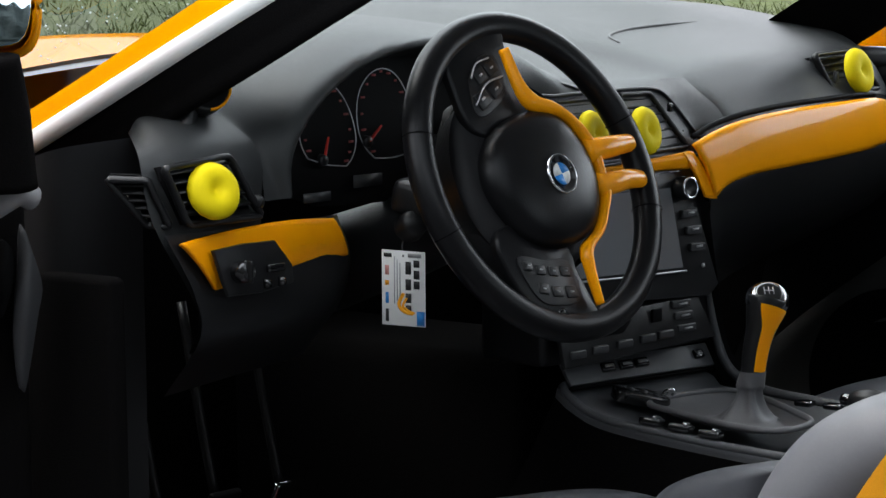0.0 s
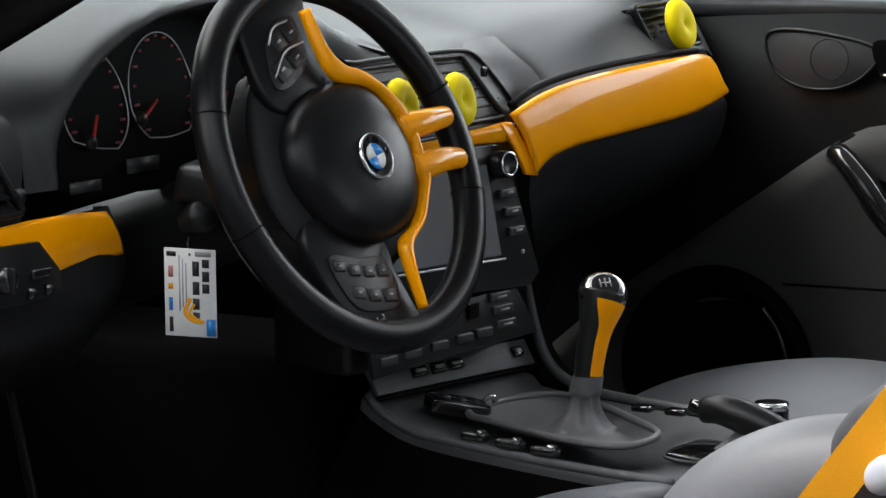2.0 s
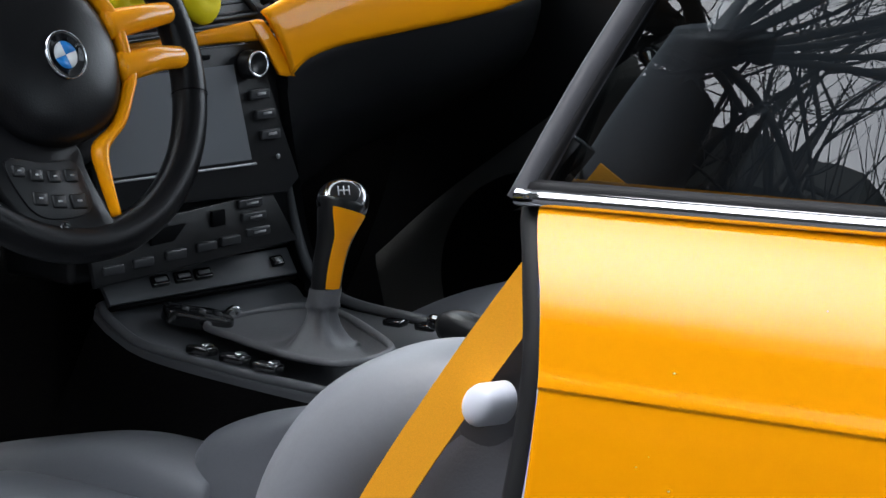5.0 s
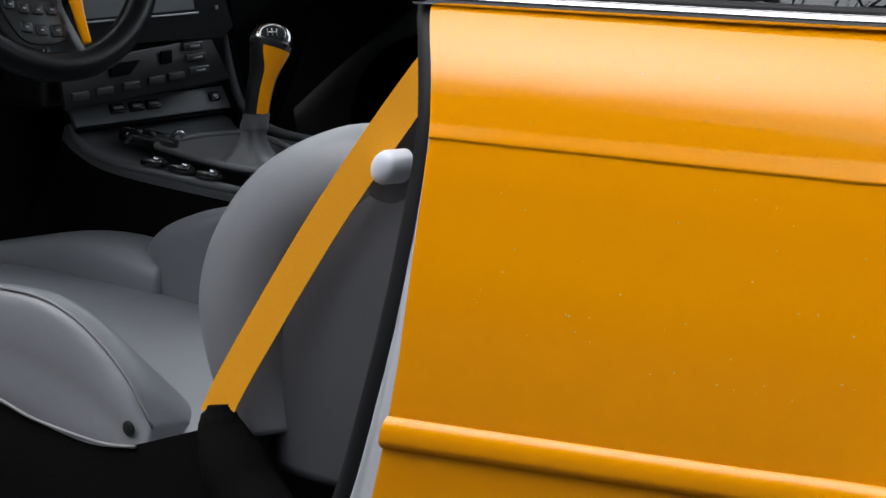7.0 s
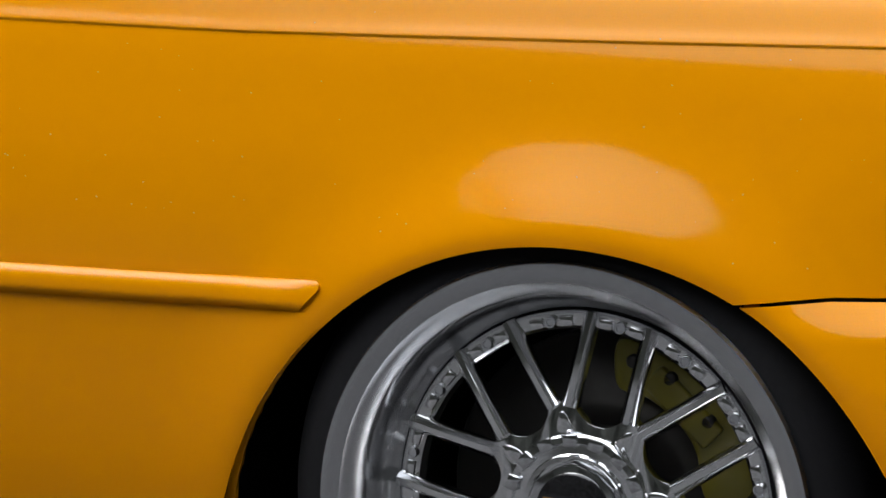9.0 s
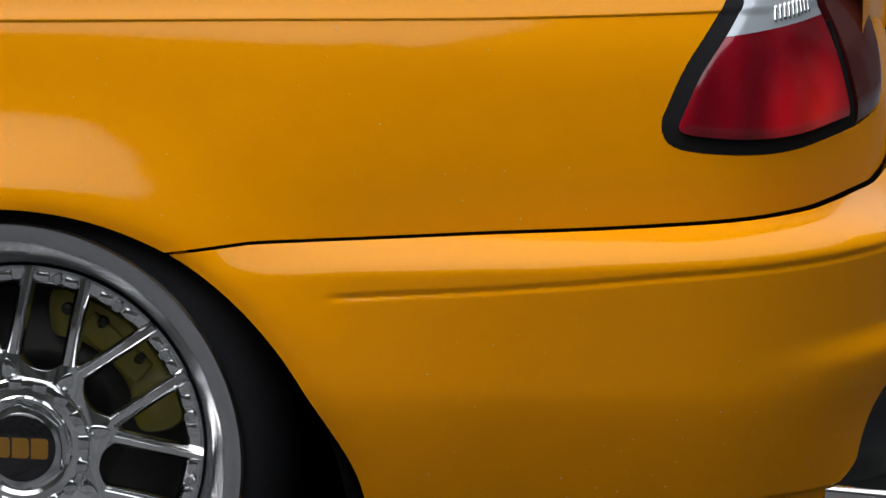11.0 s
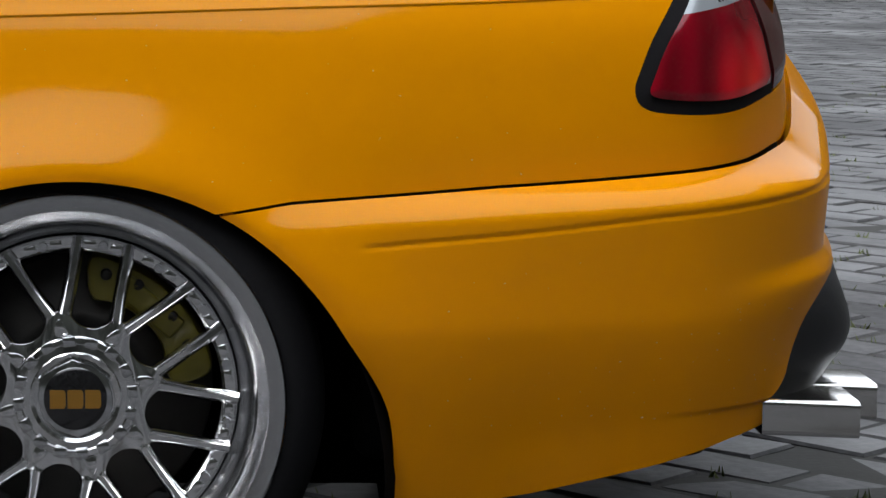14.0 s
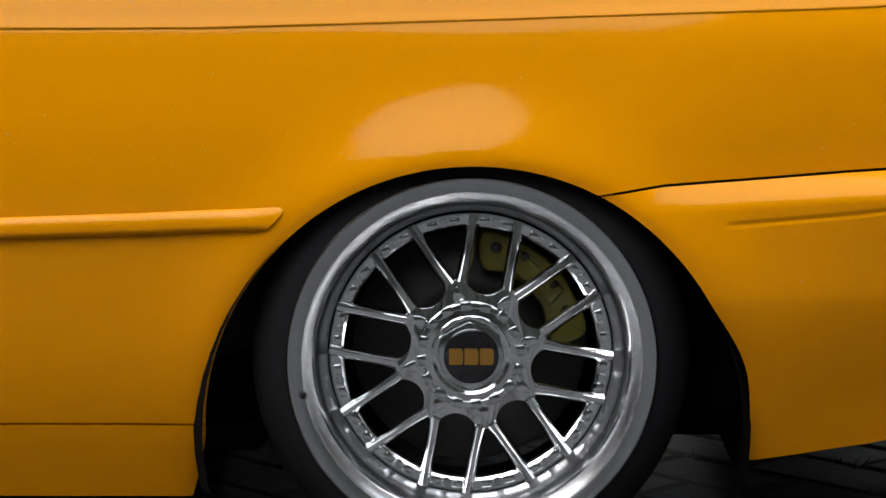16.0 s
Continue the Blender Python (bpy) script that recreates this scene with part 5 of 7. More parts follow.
part("stalk_arm", tube([(-1.86, 0.43, 0.87), (-1.85, 0.47, 0.865), (-1.85, 0.50, 0.86)], 0.011, 10, 8), PLASTIC, stalk)
part("ignition_lock", lathe([(0, 0.03), (0.014, 0.03), (0.018, 0.024), (0.02, 0)], 20, Matrix.Translation((-1.865, 0.405, 0.835)) @ pose(0, 0, 0, 0, 70, -30)), PLASTIC, column)

# card hanging from the ignition
tl, across, down = Vector((-1.882, 0.372, 0.8095)), Vector((0.0462, 0.0300, -0.0042)), Vector((0.0005, -0.0015, -0.0950))
cn = across.cross(down).normalized()
if cn.y > 0:
    cn = -cn
CM = Matrix((across.normalized(), (-down).normalized(), cn)).transposed().to_4x4()
CM.translation = tl + (across + down) / 2
CW, CH = across.length, down.length
card = part("hanging_card", box(CW, CH, 0.0012, r=0.0004, seg=1, m=CM), WHITE, None)
tagged(card, "white printed card hanging from the ignition lock", "card")
INK = mat("black_ink", (0.02, 0.02, 0.022), 0.5)
def ink(x, y, w, h, m_, name="print_bar"):
    part(name, box(w, h, 0.0003, m=CM @ pose(x, y, 0.0009)), m_, card)
for k, (y, h) in enumerate(((0.036, 0.009), (0.022, 0.011), (0.009, 0.010))):
    ink(0.0165, y - 0.004, 0.0075, h, INK)
for k, (y, h) in enumerate(((0.030, 0.016), (0.009, 0.014), (-0.008, 0.012), (-0.022, 0.010))):
    ink(0.006, y - 0.004, 0.0072, h, INK)
ink(-0.020, 0.041, 0.010, 0.005, INK); ink(0.014, 0.042, 0.017, 0.005, PRINT)
for k in range(3):
    ink(-0.0115 + 0.0035 * k, 0.010, 0.0014, 0.06 - 0.008 * k, PRINT)
ink(-0.021, 0.022, 0.005, 0.012, mat("pink_ink", (0.6, 0.25, 0.22), 0.5)); ink(-0.021, 0.006, 0.005, 0.006, BELT); ink(-0.021, -0.013, 0.004, 0.014, BLUE); ink(-0.021, -0.035, 0.004, 0.016, INK)
part("printed_swirl", tube([CM @ Vector(p) for p in ((0.0, -0.006, 0.001), (-0.006, -0.020, 0.001), (0.0, -0.029, 0.001), (0.012, -0.032, 0.001))], 0.0022, 6, 20, flat=0.2, up=tuple(cn)), BELT, card)
part("printed_swirl", tube([CM @ Vector(p) for p in ((0.004, -0.012, 0.001), (-0.001, -0.022, 0.001), (0.006, -0.028, 0.001), (0.014, -0.031, 0.001))], 0.0016, 6, 20, flat=0.2, up=tuple(cn)), BELT, card)
ink(0.0215, -0.037, 0.010, 0.018, BLUE, "printed_patch")
part("cord", tube([CM @ Vector((0.0, 0.040, 0.001)), (-1.865, 0.392, 0.815), (-1.862, 0.403, 0.832)], 0.0012, 6, 12), INK, card)
# ---- seats ----
PIPING = mat("grey_seat_piping", (0.14, 0.14, 0.15), 0.5, 0, 0, 0.05, 300)
LEATHER_SIDE = mat("dark_grey_seat_side", (0.056, 0.056, 0.064), 0.55, 0, 0, 0.08, 400, 0.3, 350)


def pillow(rows, material, name, parent, label="", n=48, m=10):
    """A padded body: closed cross-sections, lofted and capped."""
    curves = [spline(r, True) for r in rows]
    bm = bmesh.new()
    cols = []
    for i in range(n):
        c = spline([k(i / n) for k in curves])
        cols.append([bm.verts.new(c(j / (m * (len(rows) - 1)))) for j in range(m * (len(rows) - 1) + 1)])
    for a, b in zip(cols, cols[1:] + cols[:1]):
        for j in range(len(a) - 1):
            bm.faces.new((a[j], b[j], b[j + 1], a[j + 1]))
    bm.faces.new([c[0] for c in cols]); bm.faces.new([c[-1] for c in cols][::-1])
    bmesh.ops.recalc_face_normals(bm, faces=bm.faces)
    return part(name, bm, material, parent, label)


def oval(c, a, b, k=0.72):
    """Eight points of a rounded section round c with half axes a and b."""
    c, a, b = Vector(c), Vector(a), Vector(b)
    return [c + a, c + (a + b) * k, c + b, c + (b - a) * k, c - a, c - (a + b) * k, c - b, c + (a - b) * k]


Y, Z, Xv = Vector((0, 1, 0)), Vector((0, 0, 1)), Vector((1, 0, 0))
seat = pillow([oval((-1.93, 0.47, 0.33), Y * 0.20, Z * 0.07), oval((-1.88, 0.47, 0.35), Y * 0.235, Z * 0.085), oval((-1.65, 0.47, 0.345), Y * 0.24, Z * 0.085), oval((-1.40, 0.47, 0.325), Y * 0.24, Z * 0.08), oval((-1.20, 0.47, 0.32), Y * 0.23, Z * 0.07)], LEATHER, "driver_seat", car, "grey leather sports seat with deep bolsters")
# outer cushion bolster, nearest the door opening
RIDGE = ((-1.82, 0.415, 0.405, 0.34), (-1.72, 0.480, 0.462, 0.37), (-1.62, 0.499, 0.476, 0.38), (-1.53, 0.503, 0.466, 0.38), (-1.455, 0.499, 0.442, 0.36), (-1.40, 0.479, 0.414, 0.345), (-1.355, 0.447, 0.393, 0.335), (-1.321, 0.412, 0.372, 0.325), (-1.295, 0.372, 0.352, 0.32))
pillow([[(x, 0.206, zb - 0.03), (x, 0.198, (zb + zt) / 2), (x, 0.203, zt - 0.014), (x, 0.214, zt), (x, 0.245, zt - 0.004), (x, 0.31, zi), (x, 0.337, zi - 0.05), (x, 0.33, zb - 0.05)] for x, zt, zi, zb in RIDGE], LEATHER, "cushion_bolster", seat, n=64)
part("bolster_piping", tube([(x, 0.210, zt + 0.0005) for x, zt, zi, zb in RIDGE[1:]], 0.0020, 8, 50), PIPING, seat)
part("lower_piping", tube([(-1.80, 0.195, 0.392), (-1.60, 0.187, 0.398), (-1.50, 0.183, 0.381), (-1.443, 0.182, 0.366), (-1.35, 0.182, 0.354), (-1.30, 0.186, 0.356)], 0.0022, 8, 40), PIPING, seat)
part("seat_bolt", lathe([(0, 0.002), (0.006, 0.002), (0.009, 0.0)], 20, Matrix.Translation((-1.318, 0.196, 0.372)) @ pose(0, 0, 0, 90, 0, 0)), PLASTIC, seat, "black seat bolt cap")
# inner cushion bolster beside the console
pillow([oval((x, 0.640, z), Y * w, Z * h, 0.80) for x, z, w, h in ((-1.99, 0.375, 0.05, 0.05), (-1.90, 0.392, 0.055, 0.054), (-1.78, 0.414, 0.056, 0.056), (-1.70, 0.420, 0.056, 0.054), (-1.645, 0.416, 0.054, 0.050), (-1.61, 0.412, 0.050, 0.042))], LEATHER, "cushion_bolster", seat)
# backrest, with its outer bolster towards the door
back = pillow([oval((-1.12, 0.46, 0.34), Xv * 0.07 + Z * 0.02, Y * 0.18), oval((-1.06, 0.46, 0.48), Xv * 0.075 + Z * 0.02, Y * 0.19), oval((-0.96, 0.46, 0.68), Xv * 0.075 + Z * 0.025, Y * 0.19), oval((-0.905, 0.46, 0.82), Xv * 0.07 + Z * 0.025, Y * 0.21), oval((-0.85, 0.46, 0.93), Xv * 0.06 + Z * 0.025, Y * 0.19), oval((-0.81, 0.46, 1.02), Xv * 0.05 + Z * 0.02, Y * 0.15)], LEATHER, "backrest", seat)
bm_rows = [oval((-1.19, 0.30, 0.37), Xv * 0.050 + Z * 0.012, Y * 0.05), oval((-1.208, 0.298, 0.45), Xv * 0.064, Y * 0.06), oval((-1.207, 0.296, 0.523), Xv * 0.072, Y * 0.064), oval((-1.182, 0.296, 0.585), Xv * 0.072 + Z * -0.014, Y * 0.064), oval((-1.135, 0.297, 0.635), Xv * 0.060 + Z * -0.034, Y * 0.062), oval((-1.075, 0.30, 0.664), Xv * 0.03 + Z * -0.050, Y * 0.058), oval((-1.0, 0.305, 0.675), Xv * 0.012 + Z * -0.05, Y * 0.05), oval((-0.93, 0.31, 0.68), Z * -0.045, Y * 0.045)]
pillow(bm_rows, LEATHER, "backrest_bolster", seat)
pillow([oval((-1.00, 0.298, 0.64), Xv * 0.06, Y * 0.05), oval((-0.998, 0.296, 0.70), Xv * 0.072 + Z * 0.012, Y * 0.058), oval((-0.974, 0.297, 0.752), Xv * 0.07 + Z * 0.02, Y * 0.058), oval((-0.928, 0.30, 0.80), Xv * 0.066 + Z * 0.02, Y * 0.056), oval((-0.868, 0.305, 0.90), Xv * 0.06, Y * 0.05), oval((-0.82, 0.31, 0.99), Xv * 0.04, Y * 0.04)], LEATHER_SIDE, "backrest_shoulder", seat)
pillow([oval((-1.02, 0.30, 0.33), Xv * 0.17, Y * 0.045), oval((-1.02, 0.30, 0.45), Xv * 0.18, Y * 0.056), oval((-1.005, 0.298, 0.56), Xv * 0.175, Y * 0.058), oval((-1.0, 0.30, 0.64), Xv * 0.125 + Z * 0.02, Y * 0.055), oval((-0.955, 0.305, 0.72), Xv * 0.095 + Z * 0.03, Y * 0.05), oval((-0.90, 0.31, 0.83), Xv * 0.08 + Z * 0.03, Y * 0.045), oval((-0.85, 0.32, 0.93), Xv * 0.06, Y * 0.04)], LEATHER_SIDE, "backrest_side", seat, "darker grey side of the backrest")
pillow([oval((-1.575, 0.64, 0.40), Xv * 0.07, Y * 0.04), oval((-1.575, 0.64, 0.45), Xv * 0.085, Y * 0.042), oval((-1.555, 0.64, 0.49), Xv * 0.08, Y * 0.042), oval((-1.51, 0.64, 0.52), Xv * 0.06, Y * 0.04), oval((-1.45, 0.64, 0.54), Xv * 0.04, Y * 0.038)], LEATHER, "backrest_bolster", seat)
part("seat_base", box(0.55, 0.42, 0.14, (-1.55, 0.46, 0.25), 0.03), PLASTIC, seat)
part("seat_side_cover", loft([[(-1.95, 0.22, 0.37), (-1.72, 0.205, 0.395), (-1.55, 0.19, 0.390), (-1.43, 0.185, 0.360), (-1.34, 0.185, 0.350), (-1.25, 0.195, 0.375), (-1.18, 0.21, 0.40)], [(-1.95, 0.185, 0.30), (-1.72, 0.175, 0.335), (-1.55, 0.17, 0.315), (-1.43, 0.172, 0.275), (-1.34, 0.175, 0.265), (-1.25, 0.185, 0.28), (-1.18, 0.20, 0.31)], [(-1.95, 0.185, 0.18), (-1.72, 0.175, 0.18), (-1.55, 0.17, 0.17), (-1.43, 0.172, 0.16), (-1.34, 0.175, 0.16), (-1.25, 0.185, 0.16), (-1.18, 0.20, 0.18)]], 40), CARPET, seat, "black seat side cover")
part("recliner", lathe([(0, 0.02), (0.025, 0.02), (0.032, 0.012), (0.034, 0)], 24, Matrix.Translation((-1.21, 0.225, 0.36)) @ pose(0, 0, 0, 90, 0, 0)), PLASTIC, seat)
part("head_restraint", box(0.09, 0.26, 0.15, (-0.75, 0.46, 1.11), 0.045, 4, m=pose(0, 0, 0, 0, -14, 0)), LEATHER, seat)
# passenger seat
pseat = pillow([oval((-1.83, 1.22, 0.42), Y * 0.19, Z * 0.05), oval((-1.76, 1.22, 0.455), Y * 0.23, Z * 0.085), oval((-1.62, 1.22, 0.475), Y * 0.245, Z * 0.105), oval((-1.48, 1.22, 0.48), Y * 0.245, Z * 0.11), oval((-1.32, 1.22, 0.46), Y * 0.24, Z * 0.10), oval((-1.16, 1.22, 0.43), Y * 0.22, Z * 0.08)], LEATHER, "passenger_seat", car, "grey leather passenger seat")
pseat.data.transform(Matrix.Translation((0.012, 0, -0.013)))
pillow([oval((-1.32, 1.02, 0.50), Y * 0.05, Z * 0.05), oval((-1.27, 1.02, 0.55), Y * 0.06, Z * 0.06), oval((-1.18, 1.02, 0.62), Y * 0.065, Xv * 0.08), oval((-1.04, 1.03, 0.76), Y * 0.065, Xv * 0.07), oval((-0.94, 1.05, 0.90), Y * 0.05, Xv * 0.05)], LEATHER, "backrest_bolster", pseat)
pillow([oval((-1.15, 1.22, 0.45), Xv * 0.07, Y * 0.22), oval((-1.03, 1.22, 0.66), Xv * 0.075, Y * 0.23), oval((-0.88, 1.22, 0.90), Xv * 0.065, Y * 0.22), oval((-0.82, 1.22, 1.02), Xv * 0.05, Y * 0.17)], LEATHER, "backrest", pseat)
part("seat_base", box(0.55, 0.42, 0.16, (-1.48, 1.22, 0.28), 0.03), PLASTIC, pseat)
part("head_restraint", box(0.09, 0.26, 0.15, (-0.76, 1.22, 1.12), 0.045, 4, m=pose(0, 0, 0, 0, -14, 0)), LEATHER, pseat)

# ---- belt ----
belt = part("seat_belt", ribbon([(-0.87, 0.236, 0.88), (-0.953, 0.226, 0.778), (-1.028, 0.222, 0.680), (-1.09, 0.220, 0.593), (-1.183, 0.218, 0.450), (-1.214, 0.217, 0.394)], lambda t: (0.0148, 0.0028, -0.0106), (0.0, -0.0016, 0.0), 40), BELT, car, "orange seat belt webbing", crisp=30)
part("belt_buckle_cover", tube([(-1.205, 0.212, 0.412), (-1.20, 0.213, 0.38), (-1.17, 0.21, 0.33), (-1.12, 0.20, 0.29)], lambda t: 0.012 + 0.026 * min(1.0, 2.2 * t) ** 0.6, 14, 16), CARPET, belt)
part("belt_guide", dome([(0.027 * math.cos(radians(a)) * 0.77 - 0.0165 * math.sin(radians(a)) * 0.64, 0.027 * math.cos(radians(a)) * 0.64 + 0.0165 * math.sin(radians(a)) * 0.77) for a in range(0, 360, 30)], 0.0, 0.010), mat("pale_silver_plastic", (0.55, 0.57, 0.63), 0.35), belt, "pale silver belt guide")
g = bpy.data.objects["belt_guide"]
g.data.transform(Matrix.Translation((-0.973, 0.196, 0.698)) @ pose(0, 0, 0, 90, 0, 0) @ pose(0, 0, 0, 0, -28, 0) @ pose(0, 0, 0, 0, 0, -14))

# ---- door opening, pillar and sill ----
def jamb(z):
    return flank(edge_u(z), z)


zs = [0.16, 0.22, 0.275, 0.33, 0.414, 0.504, 0.58, 0.66, 0.72, 0.77, 0.80, 0.84, 0.88]
row0 = [jamb(z) + Vector((0.0, 0.004, 0)) for z in zs]
wid = lambda z: 0.004 + 0.030 * (1 - ramp(z, 0.35, 0.765)) + 0.05 * (1 - ramp(z, 0.2, 0.40))
row1 = [p + Vector((-wid(p.z), 0.010, 0)) for p in row0]
row2 = [p + Vector((-0.012, 0.06, 0)) for p in row1]
part("door_jamb", loft([row0, [a.lerp(b, 0.5) + Vector((-0.004, 0, 0)) for a, b in zip(row0, row1)], row1, row2], 40), PRIMER, car, "grey unpainted door jamb")
part("door_seal", tube([p + Vector((-0.013, 0.014, 0)) for p in row1] + [row1[-1] + Vector((0.01, 0.03, 0.04))], 0.0135, 10, 60), SEAL, car, "black rubber door seal")
part("pillar_trim", loft([[p + Vector((-0.012, 0.03, 0)) for p in row1], [p + Vector((-0.05, 0.12, 0)) for p in row1], [p + Vector((-0.13, 0.23, 0)) for p in row1]], 30), mat("grey_pillar_trim", (0.02, 0.02, 0.022), 0.6, 0, 0, 0.1, 300, 0.3, 600), car, "dark grey plastic pillar trim")
part("sill", loft([[(-2.25, 0.012, 0.21), (-1.6, 0.010, 0.21), (-1.15, 0.012, 0.21), (-0.99, 0.02, 0.22), (-0.93, 0.03, 0.26)], [(-2.25, 0.02, 0.255), (-1.6, 0.02, 0.255), (-1.15, 0.022, 0.255), (-1.0, 0.035, 0.27), (-0.95, 0.05, 0.30)],
                   [(-2.25, 0.07, 0.27), (-1.6, 0.07, 0.27), (-1.15, 0.075, 0.272), (-1.02, 0.08, 0.285), (-0.97, 0.09, 0.31)], [(-2.25, 0.12, 0.265), (-1.6, 0.12, 0.265), (-1.15, 0.12, 0.268), (-1.05, 0.12, 0.28), (-1.0, 0.13, 0.30)], [(-2.25, 0.13, 0.18), (-1.6, 0.13, 0.18), (-1.15, 0.13, 0.18), (-1.05, 0.13, 0.18), (-1.0, 0.13, 0.18)]], 40), PRIMER, car)
part("sill_seal", tube([(-2.2, 0.10, 0.275), (-1.6, 0.10, 0.275), (-1.15, 0.10, 0.277), (-1.03, 0.10, 0.285), (-0.98, 0.095, 0.32), (-0.955, 0.09, 0.37)], 0.014, 8, 50), SEAL, car)
part("sill_front", loft([[(-2.25, 0.012, 0.212), (-1.6, 0.010, 0.212), (-1.15, 0.012, 0.212), (-0.95, 0.02, 0.212)], [(-2.25, 0.012, 0.16), (-1.6, 0.012, 0.16), (-1.15, 0.014, 0.16), (-0.93, 0.022, 0.16)], [(-2.25, 0.05, 0.10), (-1.6, 0.05, 0.10), (-1.15, 0.05, 0.10), (-0.93, 0.06, 0.10)]], 20), PAINT, car)

# ---- far door ----
fdoor = part("passenger_door", loft([[(-2.3, 1.60, 0.25), (-2.1, 1.56, 0.6), (-2.05, 1.55, 0.85), (-2.05, 1.60, 1.02)], [(-1.9, 1.585, 0.25), (-1.87, 1.545, 0.6), (-1.86, 1.53, 0.85), (-1.86, 1.56, 1.0)], [(-1.6, 1.58, 0.25), (-1.6, 1.54, 0.6), (-1.6, 1.525, 0.85), (-1.6, 1.55, 1.0)], [(-1.0, 1.58, 0.25), (-1.0, 1.54, 0.6), (-1.0, 1.525, 0.85), (-1.0, 1.55, 1.0)]], 30), PLASTIC, car, "dark door card with a grey lower panel")
part("door_lower_panel", loft([[(-2.10, 1.53, 0.50), (-1.98, 1.515, 0.592), (-1.866, 1.505, 0.668), (-1.74, 1.495, 0.75), (-1.62, 1.49, 0.828), (-1.55, 1.49, 0.855), (-1.40, 1.49, 0.86), (-1.1, 1.49, 0.86)], [(-2.09, 1.52, 0.48), (-1.97, 1.50, 0.57), (-1.86, 1.49, 0.645), (-1.735, 1.48, 0.725), (-1.615, 1.475, 0.80), (-1.545, 1.475, 0.83), (-1.40, 1.475, 0.838), (-1.1, 1.475, 0.838)], [(-2.08, 1.53, 0.40), (-1.96, 1.52, 0.48), (-1.85, 1.51, 0.55), (-1.73, 1.505, 0.6), (-1.61, 1.50, 0.64), (-1.54, 1.50, 0.64), (-1.4, 1.50, 0.64), (-1.1, 1.50, 0.64)],
                               [(-2.06, 1.54, 0.25), (-1.95, 1.53, 0.25), (-1.84, 1.525, 0.25), (-1.72, 1.52, 0.25), (-1.6, 1.52, 0.25), (-1.54, 1.52, 0.25), (-1.4, 1.52, 0.25), (-1.1, 1.52, 0.25)]], 40), DOORSKIN, fdoor, "dark grey fabric door panel")
part("panel_seam", tube([(-1.70, 1.497, 0.628), (-1.6, 1.494, 0.630), (-1.45, 1.494, 0.632)], 0.0018, 6, 12), GAUGE, fdoor)
plate([(-1.735, 1.522, 0.965), (-1.715, 1.521, 0.978), (-1.66, 1.52, 0.976), (-1.585, 1.52, 0.962), (-1.565, 1.52, 0.945), (-1.59, 1.515, 0.915), (-1.63, 1.515, 0.900), (-1.68, 1.515, 0.902), (-1.722, 1.52, 0.925)], 0.008, SATIN, "tweeter_panel", fdoor, "", 0.002, 48)
part("tweeter_rim", tube([(-1.735, 1.512, 0.965), (-1.715, 1.511, 0.978), (-1.66, 1.51, 0.976), (-1.585, 1.51, 0.962), (-1.565, 1.51, 0.945), (-1.59, 1.505, 0.915), (-1.63, 1.505, 0.900), (-1.68, 1.505, 0.902), (-1.722, 1.51, 0.925)], 0.0024, 8, 60, closed=True), PLASTIC, fdoor)
part("tweeter_ring", lathe([(0.027, 0.0), (0.028, 0.002), (0.029, 0)], 32, Matrix.Translation((-1.635, 1.503, 0.94)) @ pose(0, 0, 0, 90, 0, 0)), PLASTIC, fdoor)
plate([(-1.572, 1.515, 0.965), (-1.52, 1.51, 0.965), (-1.46, 1.51, 0.95), (-1.46, 1.51, 0.905), (-1.53, 1.51, 0.895), (-1.562, 1.512, 0.92)], 0.006, GAUGE, "handle_cup", fdoor, "", 0.001, 40)
part("door_pull", tube([(-1.555, 1.500, 0.921), (-1.51, 1.492, 0.920), (-1.46, 1.498, 0.922)], 0.006, 8, 16, flat=0.7), CHROME, fdoor, "chrome door handle")
part("grab_handle", tube([(-1.612, 1.475, 0.812), (-1.592, 1.452, 0.815), (-1.555, 1.445, 0.778), (-1.515, 1.45, 0.722), (-1.49, 1.475, 0.69)], lambda t: 0.014 + 0.004 * math.sin(math.pi * t), 12, 30), GLOSSBLK, fdoor, "gloss black grab handle")
part("grab_cup", dome([(-0.06, 0.06), (-0.03, 0.075), (0.03, 0.01), (0.07, -0.06), (0.05, -0.085), (0.0, -0.05), (-0.05, 0.02)], -0.004, 0.002), GAUGE, fdoor)
bpy.data.objects["grab_cup"].data.transform(Matrix.Translation((-1.555, 1.482, 0.765)) @ pose(0, 0, 0, 90, 0, 0))
part("door_speaker", lathe([(0.0, -0.03), (0.10, -0.03), (0.125, -0.01), (0.132, 0.004), (0.14, 0.006), (0.145, 0.0), (0.148, -0.02)], 56, Matrix.Translation((-1.80, 1.475, 0.50)) @ pose(0, 0, 0, 90, 0, 0)), GAUGE, fdoor, "black speaker ring")
# gleam on the speaker ring, added as a gloss black rod
part("speaker_gleam", tube([(-1.715, 1.462, 0.60), (-1.69, 1.462, 0.565), (-1.675, 1.462, 0.52)], 0.004, 6, 14), GLOSSBLK, fdoor)
part("door_sill_cap", box(1.1, 0.05, 0.03, (-1.55, 1.575, 1.005), 0.012), SATIN, fdoor)
part("outer_skin", box(1.25, 0.02, 0.78, (-1.55, 1.73, 0.62), 0.008), PAINT, fdoor)

